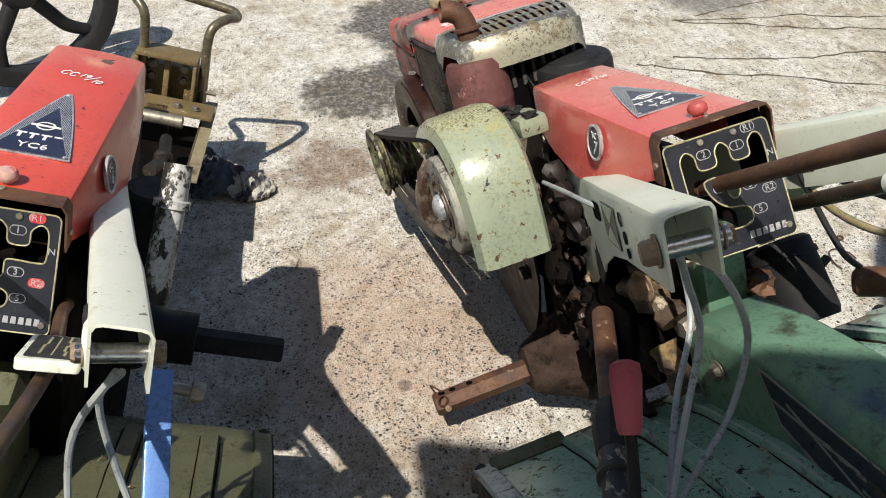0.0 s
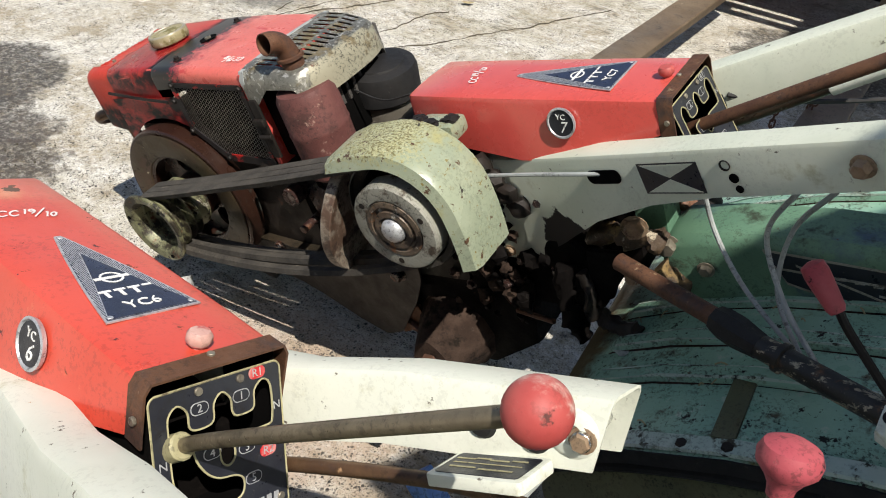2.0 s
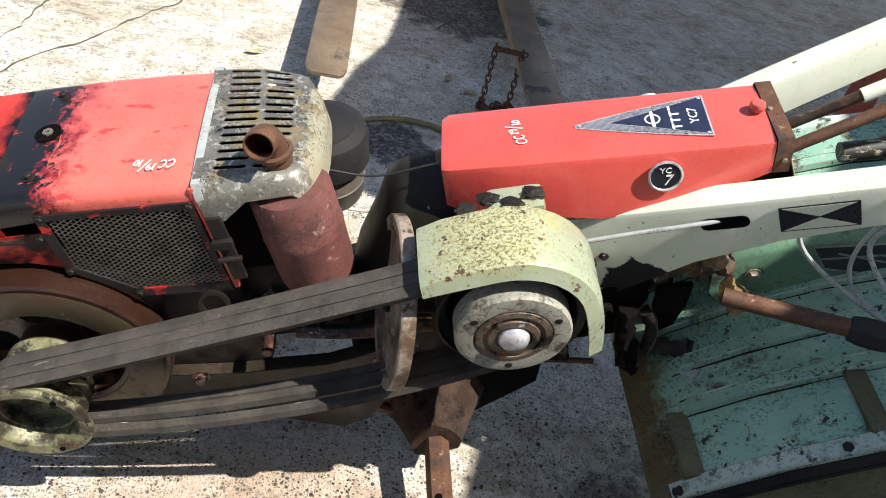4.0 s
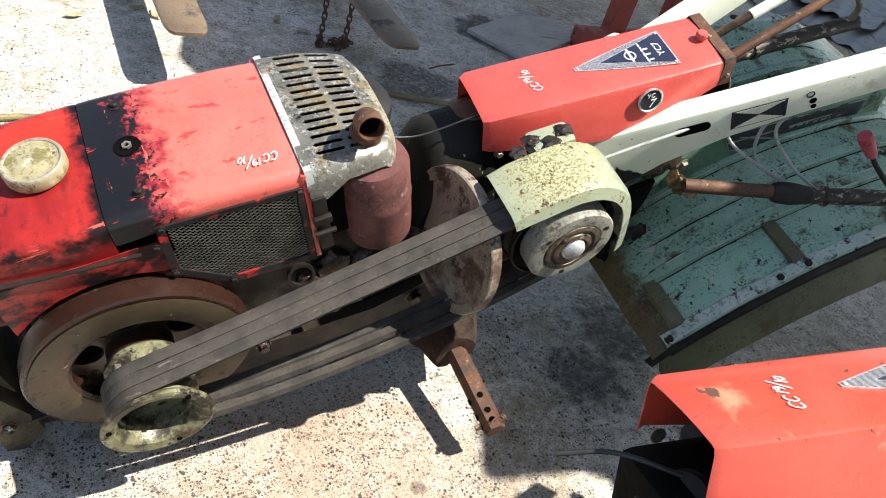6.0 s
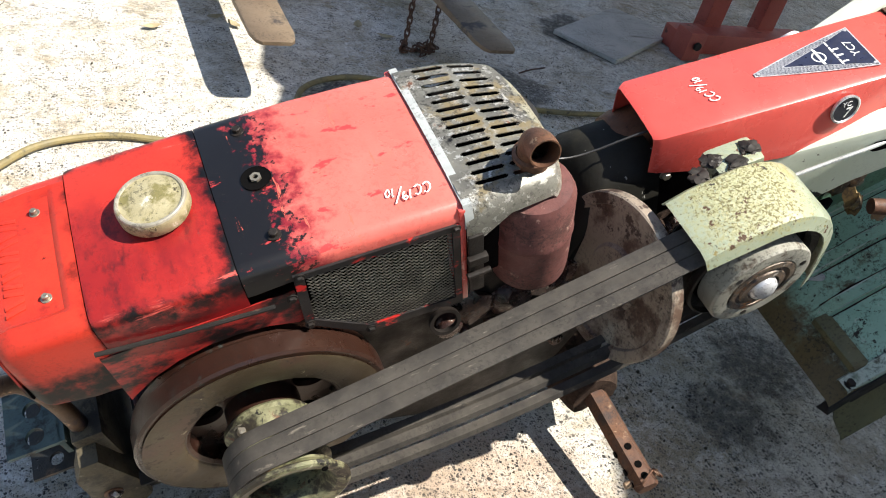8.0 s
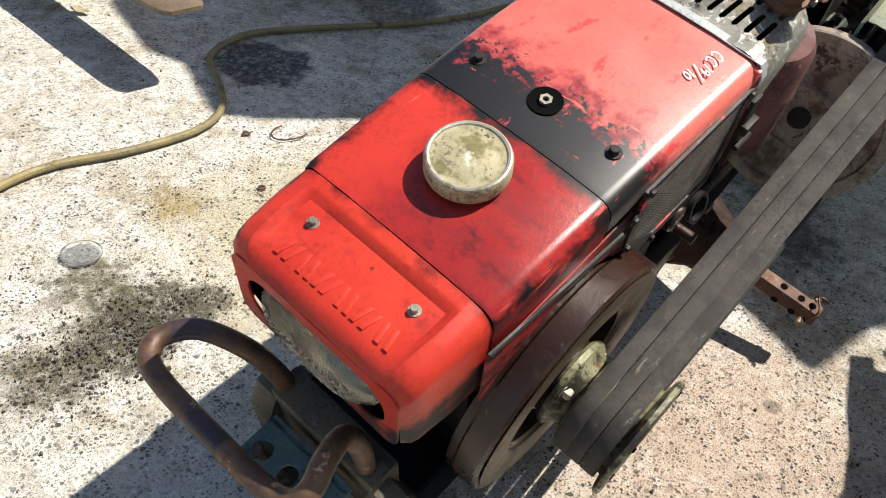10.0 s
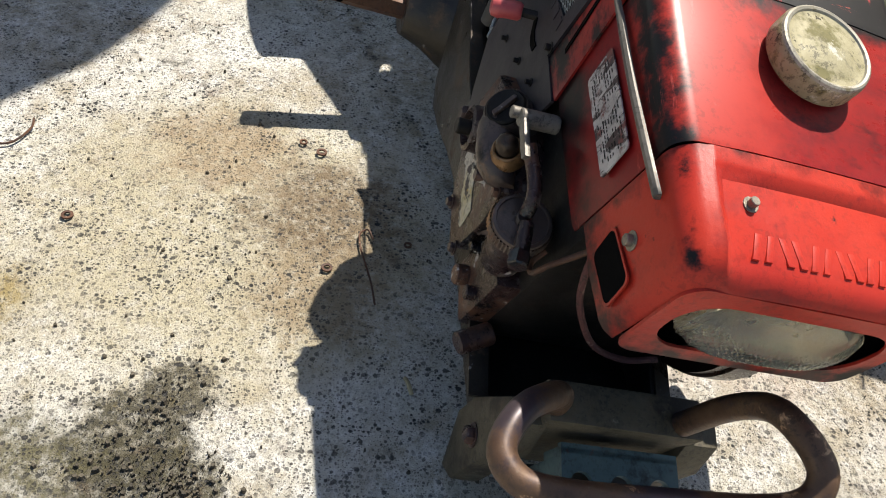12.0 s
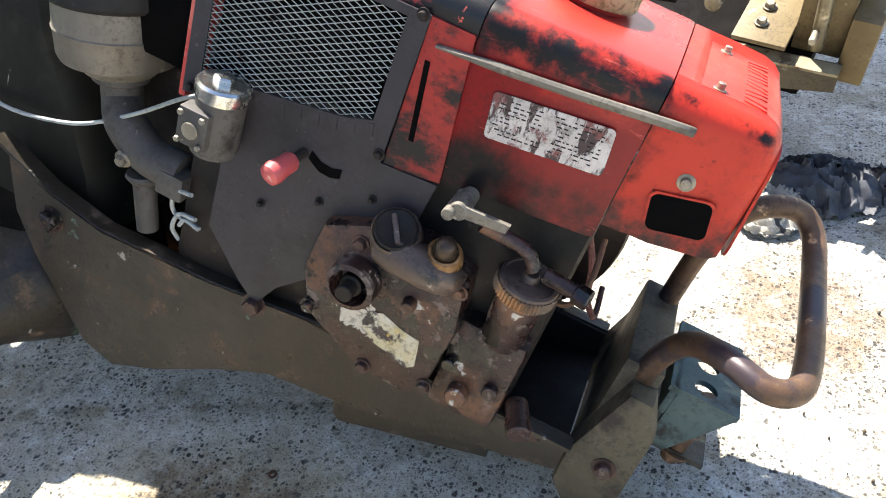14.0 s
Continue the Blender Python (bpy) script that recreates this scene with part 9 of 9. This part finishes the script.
# ---- corrugated sheets stacked on the ground under the added roof ----
for k, (x, y, z, turn) in enumerate(((5.9, 3.05, 0.012, 24), (6.25, 3.5, 0.052, 31))):
    bm = bmesh.new()
    rows_ = [[bm.verts.new((-1.0 + 2.0 * j, -0.55 + 1.1 * i / 56, 0.012 * math.cos(i * 6.2832 / 8))) for j in range(2)] for i in range(57)]
    for p, q in zip(rows_, rows_[1:]):
        bm.faces.new((p[0], p[1], q[1], q[0]))
    thicken(bm, 0.001)
    sh = tagged(part("corrugated_sheet", bm, "zinc_sheet"), "dull grey corrugated metal sheet lying flat", "metal sheet", "stacked corrugated sheets")
    sh.matrix_world = pose(x, y, z, 0, 0, turn)

# ---- cloths ----
def cloth(name, at, size, seed, mat, label, height=0.05, turn=0.0):
    bm = bmesh.new()
    n = 46
    g = []
    for i in range(n + 1):
        row = []
        for j in range(n + 1):
            a, b = -1 + 2 * i / n, -1 + 2 * j / n
            r = math.hypot(a, b)
            k = 1.0 / max(1.0, r * 1.15) * (1 + 0.22 * noise.noise(V(a * 2 + seed, b * 2, 3)))
            p = V(a * size[0] * k, b * size[1] * k, 0)
            q = V((a + 0.5 * b) * 3.6 + seed, (b - 0.5 * a) * 1.7 - seed, 0)
            w = 1 - abs(noise.noise(q + V(0.6 * noise.noise(q * 0.7), 0, 0))) * 2.2
            w2 = 1 - abs(noise.noise(q * 2.3 + V(4, 1, 0))) * 2.0
            z = height * max(0.0, 0.70 * w + 0.12 * w2 + 0.2) * max(0.15, 1 - 0.8 * r * r)
            row.append(bm.verts.new(V(p.x + 0.012 * noise.noise(q * 2), p.y + 0.012 * noise.noise(q * 2 + V(9, 0, 0)), z + 0.003)))
        g.append(row)
    under = [[bm.verts.new(w.co - V(0, 0, 0.0018)) for w in row] for row in g]
    for i in range(n):
        for j in range(n):
            bm.faces.new((g[i][j], g[i + 1][j], g[i + 1][j + 1], g[i][j + 1]))
            bm.faces.new((under[i][j], under[i][j + 1], under[i + 1][j + 1], under[i + 1][j]))
    rim_a = [g[i][0] for i in range(n)] + [g[n][j] for j in range(n)] + [g[n - i][n] for i in range(n)] + [g[0][n - j] for j in range(n)]
    rim_b = [under[i][0] for i in range(n)] + [under[n][j] for j in range(n)] + [under[n - i][n] for i in range(n)] + [under[0][n - j] for j in range(n)]
    for k in range(len(rim_a)):
        q = (k + 1) % len(rim_a)
        bm.faces.new((rim_a[k], rim_b[k], rim_b[q], rim_a[q]))
    ob = part(name, bm, mat, smooth=60)
    ob.matrix_world = pose(*at, 0, 0, turn)
    return tagged(ob, label, "cloth")


cloth("cloth", (-0.31, -0.70, 0.0), (0.130, 0.115), 2.0, "rag_dark", "crumpled dark work cloth lying on the concrete", 0.075, 20)
cloth("cloth", (-0.225, -0.585, 0.0), (0.095, 0.080), 7.3, "rag_light", "crumpled pale striped cloth on the concrete", 0.06, 50)
cloth("cloth", (-0.43, -0.73, 0.0), (0.060, 0.060), 11.3, "rag_dark", "small bundled dark cloth on the concrete", 0.07, 10)

# ---- small things on the ground ----
bm = bmesh.new()
tube(bm, [(-0.36, 0.93, 0.012), (-0.31, 0.985, 0.012), (-0.25, 1.072, 0.012), (-0.17, 1.155, 0.012), (-0.07, 1.197, 0.012), (0.05, 1.208, 0.012), (0.216, 1.172, 0.012), (0.40, 1.170, 0.012), (0.52, 1.235, 0.012), (0.60, 1.37, 0.012), (0.66, 1.50, 0.012), (0.78, 1.575, 0.012), (0.95, 1.575, 0.012), (1.36, 1.41, 0.012), (1.63, 1.34, 0.012), (1.96, 1.318, 0.012), (2.5, 1.25, 0.012)], 0.0105, 10, 8)
tagged(part("hose", bm, "hose"), "dirty yellow hose snaking over the concrete", "hose")
for x, y, r in ((0.319, 0.436, 0.0095), (0.634, 0.474, 0.0105), (0.395, 0.300, 0.007), (0.66, 0.512, 0.008), (0.50, 1.10, 0.011), (0.38, 0.873, 0.010)):
    bm = bmesh.new()
    lathe(bm, [(r * 0.55, 0), (r, 0), (r, 0.003), (r * 0.55, 0.003)], (x, y, 0.001), (0, 0, 1), 20, True)
    tagged(part("washer", bm, "rust"), "small rusty washer lying on the concrete", "washer", "washers on the ground")
bm = bmesh.new()
tube(bm, [(0.400, 0.362, 0.004), (0.420, 0.372, 0.006), (0.408, 0.386, 0.005), (0.375, 0.383, 0.004), (0.335, 0.372, 0.004), (0.290, 0.360, 0.004), (0.245, 0.352, 0.004)], 0.0018, 6)
tagged(part("wire", bm, "rust"), "short bent rusty wire on the concrete", "wire")
bm = bmesh.new()
tube(bm, [(0.60, 1.08, 0.004), (0.57, 1.075, 0.004), (0.545, 1.05, 0.004), (0.555, 1.02, 0.004), (0.60, 1.005, 0.004), (0.63, 1.01, 0.004)], 0.0022, 6)
tagged(part("wire", bm, "rust"), "bent wire scrap on the concrete", "wire")
bm = bmesh.new()
lathe(bm, [(0, 0.002), (0.035, 0.002), (0.040, 0.004), (0.041, 0.008), (0.039, 0.008), (0.034, 0.004), (0, 0.004)], (-0.06, 0.885, 0), (0, 0, 1), 32)
tagged(part("clear_lid", bm, "clear"), "clear plastic lid lying on the concrete", "lid")
for k, (x, y, ln, a) in enumerate(((1.605, 1.665, 0.16, 20), (0.10, 0.30, 0.03, 200), (-1.989, -0.095, 0.29, 99), (-2.677, -0.167, 0.33, 118), (-2.625, 0.489, 0.56, 25), (-2.45, 0.60, 0.42, 40), (1.0, 2.6, 0.2, 60))):
    bm = bmesh.new()
    c, s_ = math.cos(radians(a)), math.sin(radians(a))
    tube(bm, [(x, y, 0.006), (x + ln * 0.4 * c, y + ln * 0.4 * s_, 0.010), (x + ln * c - 0.03 * ln * s_, y + ln * s_, 0.005)], 0.0035 if ln < 0.3 else 0.008, 6)
    tagged(part("twig", bm, "leaf" if ln < 0.05 else "rust"), "dry twig lying on the concrete", "twig", "twigs on the ground")
for k, (x, y, a) in enumerate(((0.46, 2.06, 20), (0.52, 2.00, 120), (1.03, 2.05, 70), (0.22, 1.95, 200), (1.12, 1.95, 160), (-0.55, 2.35, 40))):
    bm = bmesh.new()
    rows_ = []
    for i in range(7):
        u = -1 + i / 3
        w = 0.016 * (1 - u * u) + 0.0008
        rows_.append([bm.verts.new((u * 0.035, s_ * w, 0.004 + 0.010 * u * u + 0.006 * abs(s_) * (1 - u * u))) for s_ in (-1, 0, 1)])
    for p, q in zip(rows_, rows_[1:]):
        for j in range(2):
            bm.faces.new((p[j], p[j + 1], q[j + 1], q[j]))
    thicken(bm, 0.0006)
    lf = tagged(part("leaf", bm, "leaf"), "curled dry leaf lying on the concrete", "leaf", "leaves on the ground")
    lf.matrix_world = pose(x, y, 0, 0, 0, a)
# dirt that fills the long cracks of the far slab
bm = bmesh.new()
rnd = random.Random(5)
for line in (((-0.79, 1.24), (-0.64, 1.70), (-0.62, 2.05), (-0.56, 2.19)), ((-0.75, 1.05), (-0.39, 1.80), (-0.17, 2.32), (0.04, 2.87)),
             ((-1.15, 1.43), (-1.05, 1.98), (-0.95, 2.29), (-0.88, 2.89)), ((-1.13, 1.45), (-0.95, 1.88), (-0.79, 2.33), (-0.64, 2.83), (-0.72, 3.1)), ((-1.17, 1.55), (-1.24, 2.0), (-1.18, 2.54))):
    prev = None
    pts = spline([V(x, y, 0) for x, y in line], 26)
    for k, p in enumerate(pts):
        d = (pts[min(k + 1, len(pts) - 1)] - pts[max(k - 1, 0)]).normalized()
        side = V(-d.y, d.x, 0)
        c = p + side * (0.030 * noise.noise(p * 4) + 0.016 * noise.noise(p * 14) + 0.006 * noise.noise(p * 45))
        w = max(0.0002, 0.0004 + 0.0060 * noise.noise(p * 9) + 0.0035 * noise.noise(p * 33))
        row = [bm.verts.new(c - side * w + V(0, 0, -0.006)), bm.verts.new(c + V(0, 0, 0.0012 + 0.004 * noise.noise(p * 9))), bm.verts.new(c + side * w + V(0, 0, -0.006))]
        if prev:
            for j in range(2):
                bm.faces.new((prev[j], prev[j + 1], row[j + 1], row[j]))
        prev = row
tagged(part("crack_dirt", bm, "grit_crumbs"), "dark dirt filling long cracks in the concrete", "dirt", kind="stuff")
# gravel crumbs, too many to pick apart
bm = bmesh.new()
rnd = random.Random(12)


def crumb(x, y, r):
    n = 6
    a0 = rnd.random() * 6
    base = [bm.verts.new(V(x + r * math.cos(a0 + 6.283 * k / n) * rnd.uniform(0.6, 1.2), y + r * math.sin(a0 + 6.283 * k / n) * rnd.uniform(0.6, 1.2), -0.004)) for k in range(n)]
    high = [bm.verts.new(V(x + (w.co.x - x) * 0.75, y + (w.co.y - y) * 0.75, r * rnd.uniform(0.35, 0.8))) for w in base]
    for k in range(n):
        bm.faces.new((base[k], base[(k + 1) % n], high[(k + 1) % n], high[k]))
    bm.faces.new(high)


for k in range(1600):
    x, y = rnd.uniform(-1.6, 1.9), rnd.uniform(-1.2, 2.0)
    if noise.noise(V(x * 1.6, y * 1.6, 5)) > -0.05:
        crumb(x, y, 0.0012 + 0.0028 * rnd.random() ** 3)
for cx, cy, sp, cnt in ((-0.12, 0.62, 0.055, 330), (-0.10, 0.59, 0.02, 140), (-0.16, 0.60, 0.07, 220), (-0.26, 0.62, 0.05, 70), (-0.22, 0.65, 0.018, 60), (-0.04, 0.67, 0.04, 80), (0.0, 0.64, 0.015, 60), (0.05, 0.62, 0.03, 60), (0.30, 0.62, 0.10, 70), (-0.82, -0.10, 0.12, 120), (1.25, 0.0, 0.12, 80)):
    for k in range(cnt):
        crumb(rnd.gauss(cx, sp), rnd.gauss(cy, sp), 0.0007 + 0.0042 * rnd.random() ** 5)
tagged(part("gravel", bm, "grit_crumbs"), "dark crumbs of grit scattered over the concrete", "gravel", kind="stuff")
